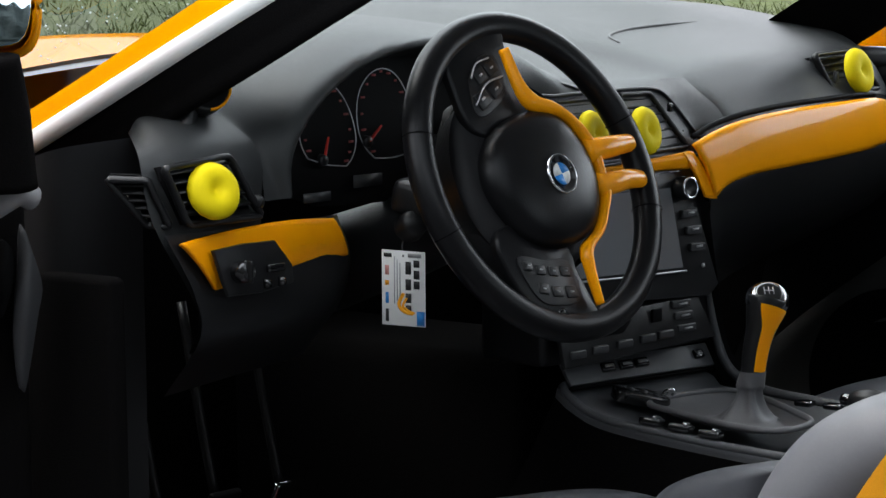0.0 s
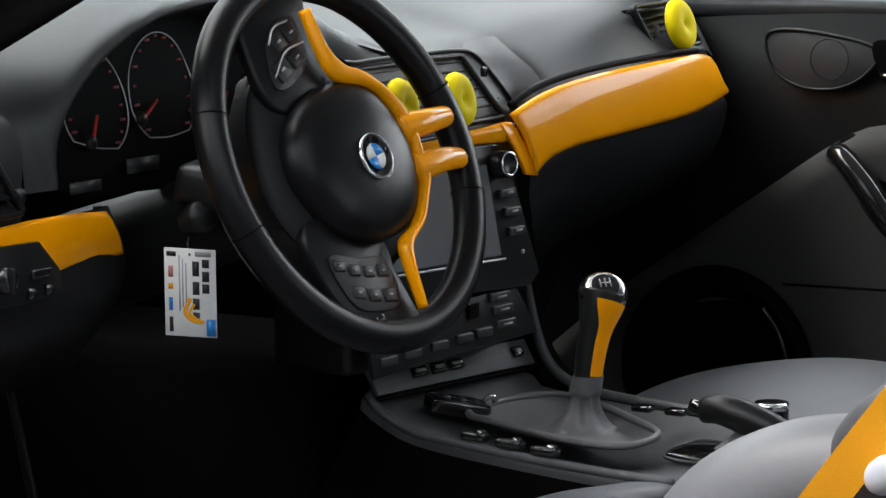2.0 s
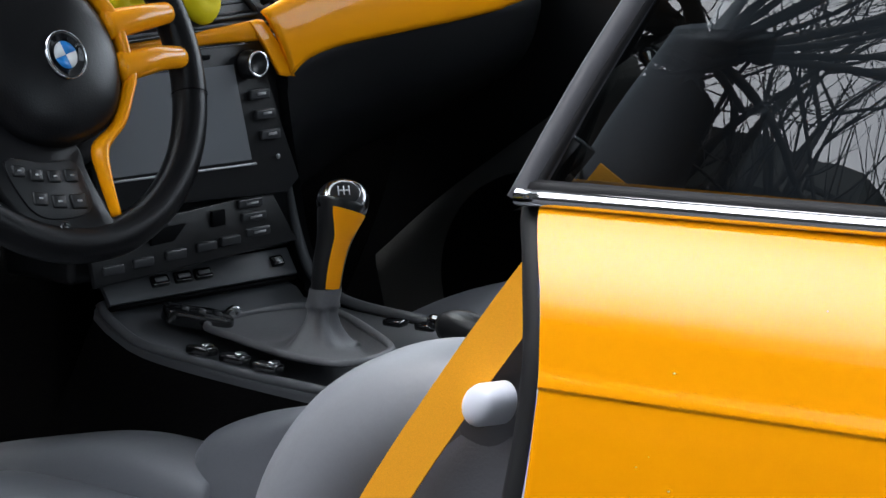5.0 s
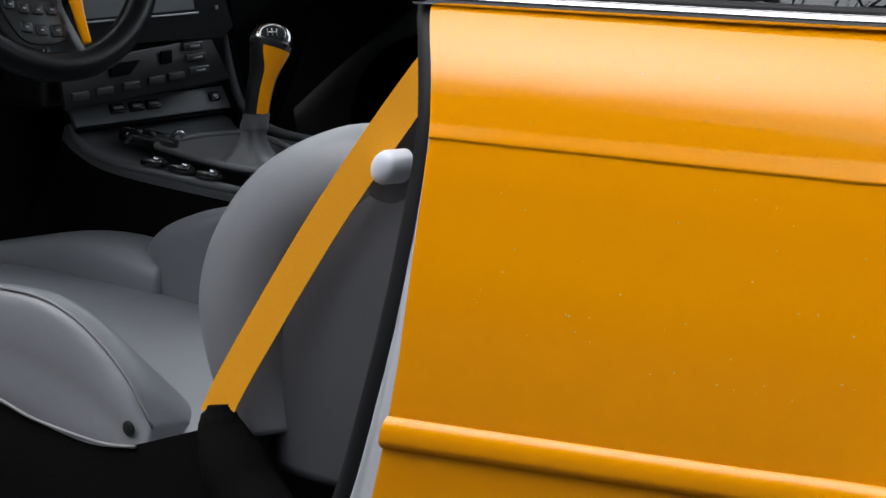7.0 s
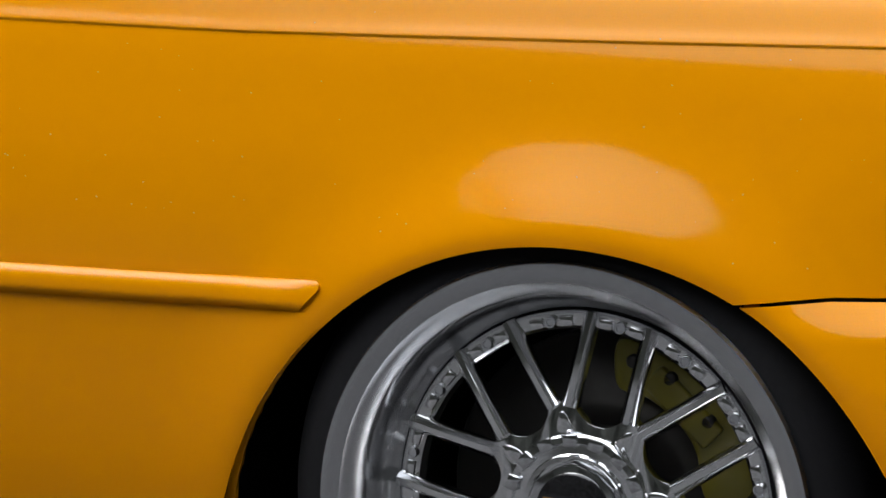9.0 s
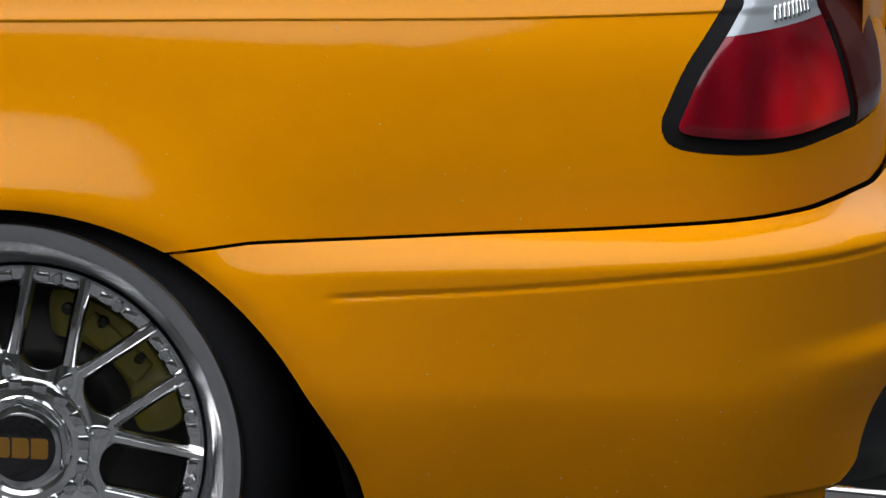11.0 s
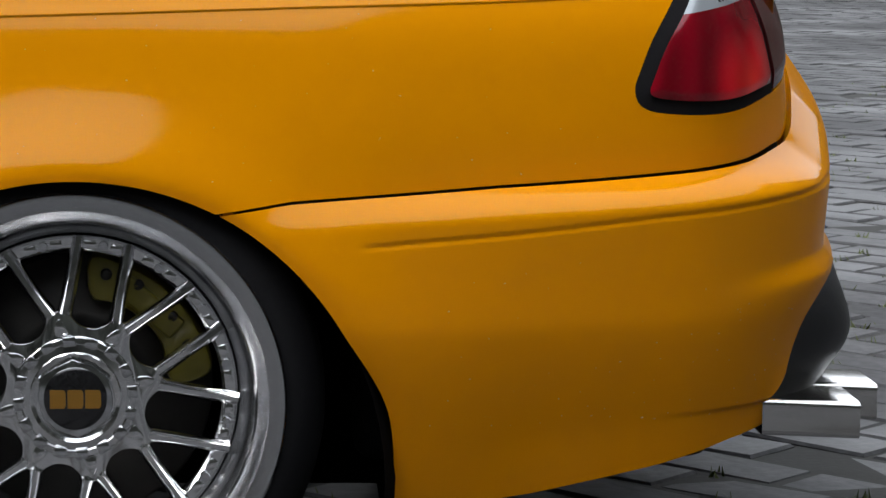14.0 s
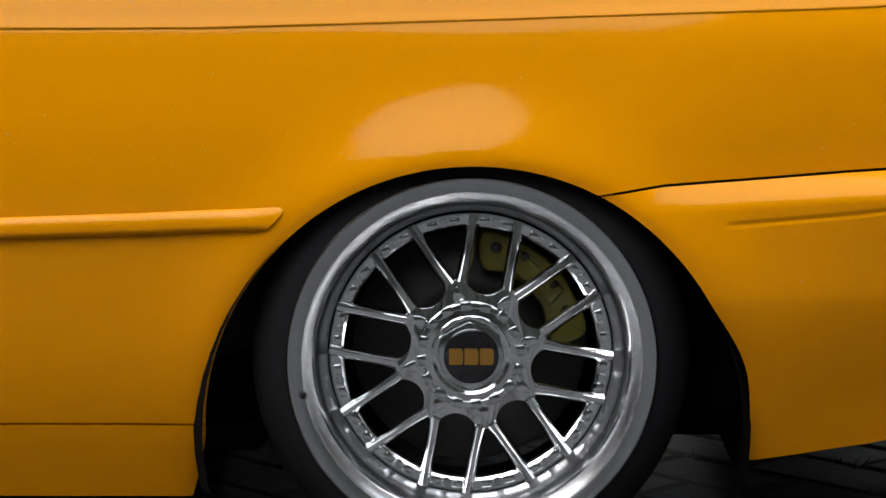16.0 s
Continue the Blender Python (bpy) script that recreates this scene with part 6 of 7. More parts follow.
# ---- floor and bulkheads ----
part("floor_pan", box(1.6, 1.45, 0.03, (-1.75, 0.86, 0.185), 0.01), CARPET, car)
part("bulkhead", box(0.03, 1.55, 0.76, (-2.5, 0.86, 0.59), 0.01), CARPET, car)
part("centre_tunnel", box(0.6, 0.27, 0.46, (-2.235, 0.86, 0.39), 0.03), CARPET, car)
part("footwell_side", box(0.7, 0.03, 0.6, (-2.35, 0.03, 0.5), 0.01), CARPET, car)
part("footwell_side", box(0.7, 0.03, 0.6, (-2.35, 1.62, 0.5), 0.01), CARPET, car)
part("floor_mat", box(0.5, 0.38, 0.012, (-1.98, 0.42, 0.207), 0.004), REDCARPET, car, "dark red floor mat")
for y, x in ((0.36, -2.28), (0.46, -2.27), (0.57, -2.25)):
    pd = part("pedal", box(0.012, 0.06, 0.09, (x, y, 0.40), 0.004, m=pose(0, 0, 0, 0, 25, 0)), CHROME if y > 0.5 else RUBBER, car)
    part("pedal_arm", tube([(x, y, 0.42), (x - 0.03, y, 0.55), (x - 0.06, y, 0.7)], 0.007, 8, 8), PLASTIC, pd)
part("parcel_shelf", box(0.55, 1.3, 0.03, (-0.15, 0.878, 0.86), 0.01), CARPET, car)
part("rear_bench", box(0.5, 1.2, 0.35, (-0.55, 0.878, 0.42), 0.08, 4), LEATHER_SIDE, car)
part("rear_bench_back", box(0.15, 1.2, 0.5, (-0.33, 0.878, 0.65), 0.05, 4, m=pose(0, 0, 0, 0, -20, 0)), LEATHER_SIDE, car)

# ---- glass house ----
GLASS = bpy.data.materials.new("window_glass")
GLASS.use_nodes = True


def thin_glass(m, clear):
    """A thin pane: clear straight through, with a mirror's gloss on top."""
    n, l = m.node_tree.nodes, m.node_tree.links
    n.remove(n["Principled BSDF"])
    see, gloss, fres, mix = n.new("ShaderNodeBsdfTransparent"), n.new("ShaderNodeBsdfGlossy"), n.new("ShaderNodeFresnel"), n.new("ShaderNodeMixShader")
    see.inputs["Color"].default_value = (*clear, 1)
    gloss.inputs["Roughness"].default_value = 0.0
    fres.inputs["IOR"].default_value = 1.75
    l.new(fres.outputs[0], mix.inputs[0]); l.new(see.outputs[0], mix.inputs[1]); l.new(gloss.outputs[0], mix.inputs[2])
    l.new(mix.outputs[0], n["Material Output"].inputs["Surface"])


thin_glass(GLASS, (0.88, 0.92, 0.9))
TINT = bpy.data.materials.new("dark_side_glass")
TINT.use_nodes = True
thin_glass(TINT, (0.16, 0.18, 0.19))
screen_glass = part("windscreen", loft([[(-2.50, 0.12, 1.000), (-2.58, 0.5, 1.022), (-2.60, 0.878, 1.040), (-2.58, 1.256, 1.022), (-2.50, 1.636, 1.000)], [(-2.15, 0.19, 1.24), (-2.22, 0.52, 1.27), (-2.24, 0.878, 1.275), (-2.22, 1.236, 1.27), (-2.15, 1.566, 1.24)], [(-1.80, 0.27, 1.40), (-1.86, 0.55, 1.425), (-1.88, 0.878, 1.43), (-1.86, 1.206, 1.425), (-1.80, 1.486, 1.40)]], 30), GLASS, car, "rain-spotted windscreen")
screen_glass.visible_shadow = False
# drops on the windscreen
DROP = mat("water_drop", (0.55, 0.6, 0.6), 0.05, 0, 0.5)
rnd = random.Random(4)
bm = bmesh.new()
gs = [spline([(-2.50, 0.12, 1.000), (-2.58, 0.5, 1.022), (-2.60, 0.878, 1.040), (-2.58, 1.256, 1.022), (-2.50, 1.636, 1.000)]), spline([(-2.15, 0.19, 1.24), (-2.22, 0.52, 1.27), (-2.24, 0.878, 1.275), (-2.22, 1.236, 1.27), (-2.15, 1.566, 1.24)])]
for k in range(700):
    u, v = rnd.random(), rnd.random()
    p = gs[0](u).lerp(gs[1](u), v) + Vector((-0.004, 0, 0.008))
    r = rnd.uniform(0.0012, 0.0032)
    vs = [bm.verts.new(p + Vector((dx * r, dy * r, dz * r))) for dx, dy, dz in ((1, 0, 0), (0, 1, 0), (-1, 0, 0), (0, -1, 0), (0, 0, 0.7), (0, 0, -0.7))]
    for i in range(4):
        bm.faces.new((vs[i], vs[(i + 1) % 4], vs[4])); bm.faces.new((vs[(i + 1) % 4], vs[i], vs[5]))
part("rain_drops", bm, DROP, screen_glass)["kind"] = "stuff"
part("wiper_cowl", loft([[(-2.50, 0.12, 0.995), (-2.58, 0.5, 1.017), (-2.60, 0.878, 1.035), (-2.58, 1.256, 1.017), (-2.50, 1.636, 0.995)], [(-2.62, 0.12, 0.972), (-2.695, 0.5, 1.008), (-2.74, 0.878, 1.026), (-2.695, 1.256, 1.008), (-2.62, 1.636, 0.972)]], 24), mat("wet_grey_cowl_plastic", (0.05, 0.048, 0.055), 0.45, 0, 0, 0.15, 90), car, "dark grey wiper cowl")


def a_pillar(side):
    """Roof pillar: painted outside, pale edge strip, black lining; side 1 is the driver's."""
    f = (lambda p: Vector(p)) if side > 0 else (lambda p: Vector((p[0], 1.756 - p[1], p[2])))
    flip = side < 0
    base = [(-2.62, 0.075, 0.80), (-2.253, 0.10, 0.965), (-1.964, 0.155, 1.122), (-1.70, 0.22, 1.265)]
    edge = [(-2.60, 0.065, 0.75), (-2.253, 0.09, 0.918), (-1.862, 0.145, 1.118), (-1.62, 0.21, 1.245)]
    lining = [(-2.35, 0.12, 0.84), (-2.057, 0.15, 0.962), (-1.72, 0.20, 1.135), (-1.50, 0.24, 1.255)]
    up = [(-2.66, 0.12, 0.90), (-2.30, 0.155, 1.05), (-2.02, 0.22, 1.20), (-1.78, 0.29, 1.35)]
    up = [tuple(Vector(b_).lerp(Vector(u_), 0.15)) for b_, u_ in zip(base, up)]
    p = part("a_pillar", loft([[f(q) for q in up], [f(q) for q in base], [f((q[0] + 0.02, q[1] - 0.006, q[2] + 0.004)) for q in [tuple(Vector(b_).lerp(Vector(e_), 0.6)) for b_, e_ in zip(base, edge)]]], 30), PAINT, car)
    part("pillar_edge_strip", tube([f((q[0], q[1] - 0.004, q[2])) for q in [tuple(Vector(b_).lerp(Vector(e_), 0.74)) for b_, e_ in zip(base, edge)]], 0.0125, 10, 40, flat=1.1), WHITE, p, "pale strip along the pillar edge")
    part("pillar_seal", loft([[f(q) for q in edge], [f(tuple(Vector(e_).lerp(Vector(l_), 0.5) + Vector((0, -0.006, 0)))) for e_, l_ in zip(edge, lining)], [f(q) for q in lining], [f((q[0] - 0.08, q[1] + 0.10, q[2] + 0.05)) for q in lining]], 30), CARPET, p)
    return p


a_pillar(1); a_pillar(-1)
pod = part("pillar_gauge_pod", lathe([(0.0, 0.008), (0.024, 0.008), (0.028, 0.012), (0.031, 0.010), (0.032, -0.02), (0.02, -0.045)], 32, Matrix.Translation((-1.998, 0.180, 1.018)) @ pose(0, 0, 0, 0, 75, -25)), PLASTIC, car, "small black gauge pod with a yellow rim")
part("gauge_rim", lathe([(0.0275, 0.0125), (0.0285, 0.0145), (0.0305, 0.0140), (0.031, 0.0105)], 32, Matrix.Translation((-1.998, 0.180, 1.018)) @ pose(0, 0, 0, 0, 75, -25), sweep=math.pi * 0.8), PAINT_IN, pod, "yellow rim")
part("pod_foot", tube([(-2.02, 0.165, 0.965), (-2.015, 0.17, 0.985), (-2.01, 0.175, 1.0)], lambda t: 0.03 - 0.014 * t, 14, 8, flat=0.5), PLASTIC, pod)

# rear side window with its frame and bright strip
strip_p = [(-0.872, 0.104, 0.8835), (-0.66, 0.104, 0.887), (-0.40, 0.106, 0.892), (-0.1, 0.125, 0.899), (0.12, 0.15, 0.905)]
part("window_strip", tube(strip_p, 0.0075, 10, 40, flat=0.9), CHROME, car, "bright metal window strip")
part("window_shelf_seal", tube([(x, y + 0.010, z + 0.006) for x, y, z in strip_p], 0.006, 8, 40), SEAL, car)
qw = part("rear_side_window", loft([[(-0.86, 0.124, 0.885), (-0.5, 0.124, 0.89), (-0.1, 0.142, 0.90), (0.12, 0.165, 0.905)], [(-0.80, 0.185, 1.05), (-0.5, 0.19, 1.07), (-0.2, 0.20, 1.06), (-0.05, 0.21, 1.03)], [(-0.74, 0.25, 1.20), (-0.55, 0.255, 1.22), (-0.4, 0.26, 1.21), (-0.3, 0.27, 1.18)]], 30), TINT, car, "dark rear side window reflecting bare branches")
part("window_frame", tube([(-0.876, 0.112, 0.878), (-0.842, 0.145, 0.96), (-0.806, 0.176, 1.035), (-0.775, 0.206, 1.10), (-0.73, 0.25, 1.20)], 0.0095, 10, 30, flat=1.15), mat("grey_window_rubber", (0.045, 0.045, 0.052), 0.6, 0, 0, 0.2, 60), car, "worn grey-black window frame")
part("window_frame_lip", tube([(-0.867, 0.112, 0.882), (-0.833, 0.145, 0.962), (-0.798, 0.176, 1.036), (-0.766, 0.206, 1.102), (-0.722, 0.25, 1.20)], 0.0042, 8, 30), SEAL, car)
# ---- the rest of the shell ----
MIRROR = Matrix.Translation((0, 1.756, 0)) @ Matrix.Diagonal((1, -1, 1, 1))


def far_side(ob, parent=None):
    """The same panel on the car's other side."""
    me = ob.data.copy()
    me.transform(MIRROR)
    me.flip_normals()
    o = new(ob.name, me)
    o.parent = parent or car
    return o


# dried splashes low on the tail
SPECK = mat("pale_dried_speck", (0.45, 0.36, 0.2), 0.8)
srnd = random.Random(21)
for base_ob, fn, u0, u1, z0, z1, count in ((bumper, bumper_skin, 0.42, 0.92, 0.27, 0.48, 80), (quarter, flank, -0.75, 0.65, 0.58, 0.87, 130)):
    bm = bmesh.new()
    for k in range(count):
        u, z = srnd.uniform(u0, u1), z0 + (z1 - z0) * srnd.random() ** 1.6
        p, r = fn(u, z), srnd.uniform(0.0004, 0.0011)
        if arch_gap(u, z) < 0.03:
            continue
        vs = [bm.verts.new(p + Vector(d) * r) for d in ((1.3, 0, 0), (0, -0.7, 0), (-1.3, 0, 0), (0, 0, 1), (0, 0, -1))]
        for a, b, c in ((0, 3, 1), (3, 2, 1), (2, 4, 1), (4, 0, 1)):
            bm.faces.new((vs[a], vs[b], vs[c]))
    part("mud_specks", bm, SPECK, base_ob)["kind"] = "stuff"
for ob in (quarter, sill, bumper, valance, tail_lamp, boot_lamp, qw):
    far_side(ob)
for ob in [o for o in tail_lamp.children if o.name.split(".")[0] != "lens_rib"]:
    far_side(ob)
part("roof", loft([[(-1.80, 0.24, 1.395), (-1.88, 0.55, 1.43), (-1.90, 0.878, 1.435), (-1.88, 1.206, 1.43), (-1.80, 1.516, 1.395)], [(-1.2, 0.22, 1.42), (-1.2, 0.55, 1.47), (-1.2, 0.878, 1.48), (-1.2, 1.206, 1.47), (-1.2, 1.536, 1.42)], [(-0.6, 0.24, 1.37), (-0.55, 0.55, 1.43), (-0.52, 0.878, 1.44), (-0.55, 1.206, 1.43), (-0.6, 1.516, 1.37)], [(-0.30, 0.28, 1.24), (-0.25, 0.55, 1.32), (-0.22, 0.878, 1.335), (-0.25, 1.206, 1.32), (-0.30, 1.476, 1.24)]], 30), PAINT, car)
part("headlining", loft([[(-1.80, 0.26, 1.37), (-1.85, 0.878, 1.40), (-1.80, 1.496, 1.37)], [(-1.2, 0.24, 1.39), (-1.2, 0.878, 1.44), (-1.2, 1.516, 1.39)], [(-0.35, 0.30, 1.21), (-0.3, 0.878, 1.29), (-0.35, 1.456, 1.21)]], 20), mat("light_grey_headlining", (0.5, 0.5, 0.49), 0.9, 0, 0, 0.1, 300), car)
rg = part("rear_window", loft([[(-0.29, 0.30, 1.23), (-0.22, 0.878, 1.33), (-0.29, 1.456, 1.23)], [(0.22, 0.20, 0.97), (0.30, 0.878, 1.02), (0.22, 1.556, 0.97)]], 24), GLASS, car)
rg.visible_shadow = False
qw.visible_shadow = False
for s in (1, -1):
    f = (lambda p: Vector(p)) if s > 0 else (lambda p: Vector((p[0], 1.756 - p[1], p[2])))
    part("rear_pillar", loft([[f(p) for p in ((-0.74, 0.255, 1.205), (-0.5, 0.262, 1.225), (-0.3, 0.28, 1.235))], [f(p) for p in ((-0.3, 0.262, 1.175), (-0.2, 0.24, 1.14), (-0.1, 0.235, 1.13))], [f(p) for p in ((0.12, 0.16, 0.905), (0.18, 0.16, 0.93), (0.24, 0.195, 0.965))]], 16), PAINT, car)
    part("roof_rail", tube([f(p) for p in ((-1.66, 0.225, 1.30), (-1.4, 0.235, 1.36), (-1.0, 0.235, 1.355), (-0.7, 0.25, 1.26), (-0.3, 0.28, 1.225))], 0.02, 8, 24), SEAL, car)
part("boot_lid", loft([[(0.12, 0.15, 0.90), (0.25, 0.20, 0.965), (0.32, 0.50, 1.0), (0.33, 0.878, 1.01), (0.32, 1.256, 1.0), (0.25, 1.556, 0.965), (0.12, 1.606, 0.90)], [(0.55, 0.13, 0.885), (0.58, 0.20, 0.955), (0.6, 0.5, 0.985), (0.6, 0.878, 0.99), (0.6, 1.256, 0.985), (0.58, 1.556, 0.955), (0.55, 1.626, 0.885)], [(0.83, 0.20, 0.885), (0.87, 0.26, 0.93), (0.90, 0.5, 0.965), (0.91, 0.878, 0.97), (0.90, 1.256, 0.965), (0.87, 1.496, 0.93), (0.83, 1.556, 0.885)],
                       [(0.895, 0.26, 0.86), (0.905, 0.30, 0.87), (0.93, 0.5, 0.88), (0.945, 0.878, 0.885), (0.93, 1.256, 0.88), (0.905, 1.456, 0.87), (0.895, 1.496, 0.86)], [(0.90, 0.26, 0.60), (0.91, 0.30, 0.60), (0.935, 0.5, 0.60), (0.95, 0.878, 0.60), (0.935, 1.256, 0.60), (0.91, 1.456, 0.60), (0.90, 1.496, 0.60)]], 36), PAINT, car)
part("shoulder", loft([[(-0.87, 0.12, 0.886), (-0.4, 0.12, 0.889), (0.0, 0.125, 0.894), (0.3, 0.13, 0.893), (0.6, 0.15, 0.886)], [(-0.87, 0.16, 0.89), (-0.4, 0.16, 0.895), (0.0, 0.17, 0.905), (0.3, 0.2, 0.93), (0.6, 0.22, 0.93)]], 24), PAINT, car)
part("hood", loft([[(-2.62, 0.10, 0.978), (-2.685, 0.4, 1.006), (-2.745, 0.878, 1.032), (-2.685, 1.356, 1.006), (-2.62, 1.656, 0.978)], [(-3.0, 0.13, 0.985), (-3.05, 0.4, 1.022), (-3.08, 0.878, 1.04), (-3.05, 1.356, 1.022), (-3.0, 1.626, 0.985)], [(-3.5, 0.28, 0.84), (-3.56, 0.5, 0.87), (-3.58, 0.878, 0.88), (-3.56, 1.256, 0.87), (-3.5, 1.476, 0.84)], [(-3.62, 0.35, 0.70), (-3.68, 0.55, 0.70), (-3.70, 0.878, 0.70), (-3.68, 1.206, 0.70), (-3.62, 1.406, 0.70)]], 36), PAINT, car, "orange bonnet")
for s in (1, -1):
    f = (lambda p: Vector(p)) if s > 0 else (lambda p: Vector((p[0], 1.756 - p[1], p[2])))
    fx = -2.725
    def fender(u, v):
        a = math.pi * (1.02 - 1.04 * u)
        p0 = Vector((fx + 0.345 * math.cos(a), 0.0, 0.31 + 0.29 * math.sin(a)))
        rim = [(-3.5, 0.20, 0.25), (-3.52, 0.22, 0.80), (-2.66, 0.08, 0.99), (-2.17, 0.03, 0.93), (-2.17, 0.03, 0.20)]
        ws = (0.0, 0.22, 0.62, 0.78, 1.0)
        k = max(i for i in range(5) if ws[i] <= u + 1e-9)
        k = min(k, 3)
        q = Vector(rim[k]).lerp(Vector(rim[k + 1]), (u - ws[k]) / (ws[k + 1] - ws[k]))
        p = p0.lerp(q, v)
        p.y += -0.012 * math.sin(math.pi * v)
        return f(p)
    part("front_fender", grid(fender, 64, 12), PAINT, car)
    part("front_wheel", lathe([(0.0, -0.05), (0.05, -0.035), (0.08, -0.04), (0.20, -0.06), (0.22, -0.03), (0.245, -0.012), (0.252, -0.02), (0.29, -0.025), (0.308, -0.05), (0.308, -0.2), (0.24, -0.22)], 64, (Matrix.Translation((fx, 0, 0.309)) @ pose(0, 0, 0, 90, 0, 0)) if s > 0 else (Matrix.Translation((fx, 1.756, 0.309)) @ pose(0, 0, 0, -90, 0, 0))), LIP, car)
part("rear_wheel", lathe([(0.0, -0.05), (0.05, -0.035), (0.08, -0.04), (0.20, -0.06), (0.22, -0.03), (0.245, -0.012), (0.252, -0.02), (0.29, -0.025), (0.308, -0.05), (0.308, -0.2), (0.24, -0.22)], 64, Matrix.Translation((0, 1.756, 0.309)) @ pose(0, 0, 0, -90, 0, 0)), LIP, car)
part("front_bumper", loft([[(-3.5, 0.18, 0.62), (-3.66, 0.35, 0.68), (-3.74, 0.878, 0.70), (-3.66, 1.406, 0.68), (-3.5, 1.576, 0.62)], [(-3.45, 0.14, 0.45), (-3.70, 0.35, 0.48), (-3.80, 0.878, 0.5), (-3.70, 1.406, 0.48), (-3.45, 1.616, 0.45)], [(-3.4, 0.16, 0.16), (-3.65, 0.38, 0.18), (-3.72, 0.878, 0.18), (-3.65, 1.376, 0.18), (-3.4, 1.596, 0.16)]], 30), PAINT, car)
part("underbody", box(3.2, 1.3, 0.05, (-1.9, 0.878, 0.15), 0.02), RUBBER, car)
# unseen block, set low to keep light off the paving below
part("rear_underbody", box(0.48, 1.30, 0.19, (0.59, 0.878, 0.275), 0.03), RUBBER, car)
part("rear_axle", tube([(0, 0.3, 0.30), (0, 0.878, 0.28), (0, 1.45, 0.30)], 0.05, 10, 10), RUBBER, car)

part("hinge_post", loft([[(-2.17, 0.026, 0.2), (-2.17, 0.026, 0.6), (-2.17, 0.026, 0.93)], [(-2.10, 0.035, 0.2), (-2.10, 0.035, 0.6), (-2.10, 0.035, 0.95)], [(-2.06, 0.13, 0.2), (-2.06, 0.13, 0.6), (-2.06, 0.13, 0.96)]], 12), SEAL, car)
# open driver's door, swung forward on its hinges
DM = Matrix.Translation((-2.085, 0.012, 0)) @ pose(0, 0, 0, 0, 0, -121)      # local x runs from the hinge to the latch edge
ddoor = part("driver_door", box(0.98, 0.03, 0.56, (0.63, -0.06, 0.55), 0.012, m=None), PAINT, car, "open orange door with a black card")
ddoor.data.transform(DM)
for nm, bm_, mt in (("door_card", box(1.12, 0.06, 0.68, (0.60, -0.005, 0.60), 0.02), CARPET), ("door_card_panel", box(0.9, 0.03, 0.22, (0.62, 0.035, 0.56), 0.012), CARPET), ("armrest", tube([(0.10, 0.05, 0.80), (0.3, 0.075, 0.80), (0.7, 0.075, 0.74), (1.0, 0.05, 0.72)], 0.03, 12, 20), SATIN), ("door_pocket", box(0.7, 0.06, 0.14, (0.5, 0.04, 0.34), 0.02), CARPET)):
    o = part(nm, bm_, mt, ddoor)
    o.data.transform(DM)
dg = part("door_window", loft([[(0.22, -0.03, 0.93), (0.5, -0.03, 0.93), (1.15, -0.03, 0.93)], [(0.36, 0.03, 1.2), (0.6, 0.04, 1.25), (1.08, 0.04, 1.25)], [(0.55, 0.08, 1.33), (0.8, 0.08, 1.36), (1.0, 0.08, 1.36)]], 16), GLASS, ddoor)
dg.data.transform(DM)
for nm, outline_, y, mt in (("edge_panel", [(0.052, 0.867), (0.037, 0.826), (0.029, 0.792), (0.035, 0.759), (0.055, 0.665), (0.064, 0.733), (0.057, 0.813)], 0.05, SATIN), ("lock_panel", [(0.08, 0.845), (0.066, 0.841), (0.064, 0.814), (0.07, 0.781), (0.082, 0.761)], 0.058, GAUGE)):
    o = part(nm, prism(smooth_outline(outline_, 40), 0.016, DM @ Matrix.Translation((0, y, 0)) @ pose(0, 0, 0, 90, 0, 0), 0.003), mt, ddoor)
grip_bar = part("door_grip", tube([(0.16, 0.085, 0.865), (0.095, 0.085, 0.893), (0.061, 0.082, 0.908), (0.042, 0.07, 0.900)], lambda t: 0.021 - 0.006 * t, 14, 24), mat("worn_grey_grip", (0.30, 0.30, 0.31), 0.35), ddoor, "pale grey door grip")
grip_bar.data.transform(DM)
MM = Matrix.Translation((-2.070, -0.140, 1.130)) @ pose(0, 0, 0, 0, 0, 39.7)      # faces back along the car
mirror = part("door_mirror", dome([(-0.085, -0.05), (-0.075, 0.05), (-0.04, 0.065), (0.05, 0.062), (0.085, 0.03), (0.082, -0.045), (0.04, -0.062), (-0.05, -0.062)], 0.0, 0.075), PAINT, ddoor, "orange door mirror housing")
mirror.data.transform(MM @ pose(0, 0, 0, -90, 0, 0))
part("mirror_rim", tube([MM @ Vector((x, -0.002, z)) for x, z in ((-0.085, -0.05), (-0.075, 0.05), (-0.04, 0.065), (0.05, 0.062), (0.085, 0.03), (0.082, -0.045), (0.04, -0.062), (-0.05, -0.062))], 0.006, 8, 60, closed=True), PAINT, mirror)
# the blue of the reflected sky is put into the mirror's colour
SILVERED = mat("silvered_blue_mirror", (0.62, 0.80, 0.92), 0.03, 1.0)
part("mirror_glass", prism(smooth_outline([(-0.08, -0.046), (-0.07, 0.046), (-0.038, 0.060), (0.046, 0.057), (0.079, 0.027), (0.076, -0.042), (0.037, -0.057), (-0.048, -0.057)], 48), 0.004, MM @ pose(0, 0.004, 0, 0, 0, 0) @ pose(0, 0, 0, 68, 0, 0), 0.001), SILVERED, mirror, "mirror glass with the sky's blue put into its tint")
part("mirror_foot", tube([(-2.006, -0.140, 1.068), (-2.014, -0.130, 1.01), (-2.028, -0.122, 0.92)], lambda t: 0.024 + 0.018 * t, 14, 16), CARPET, mirror)
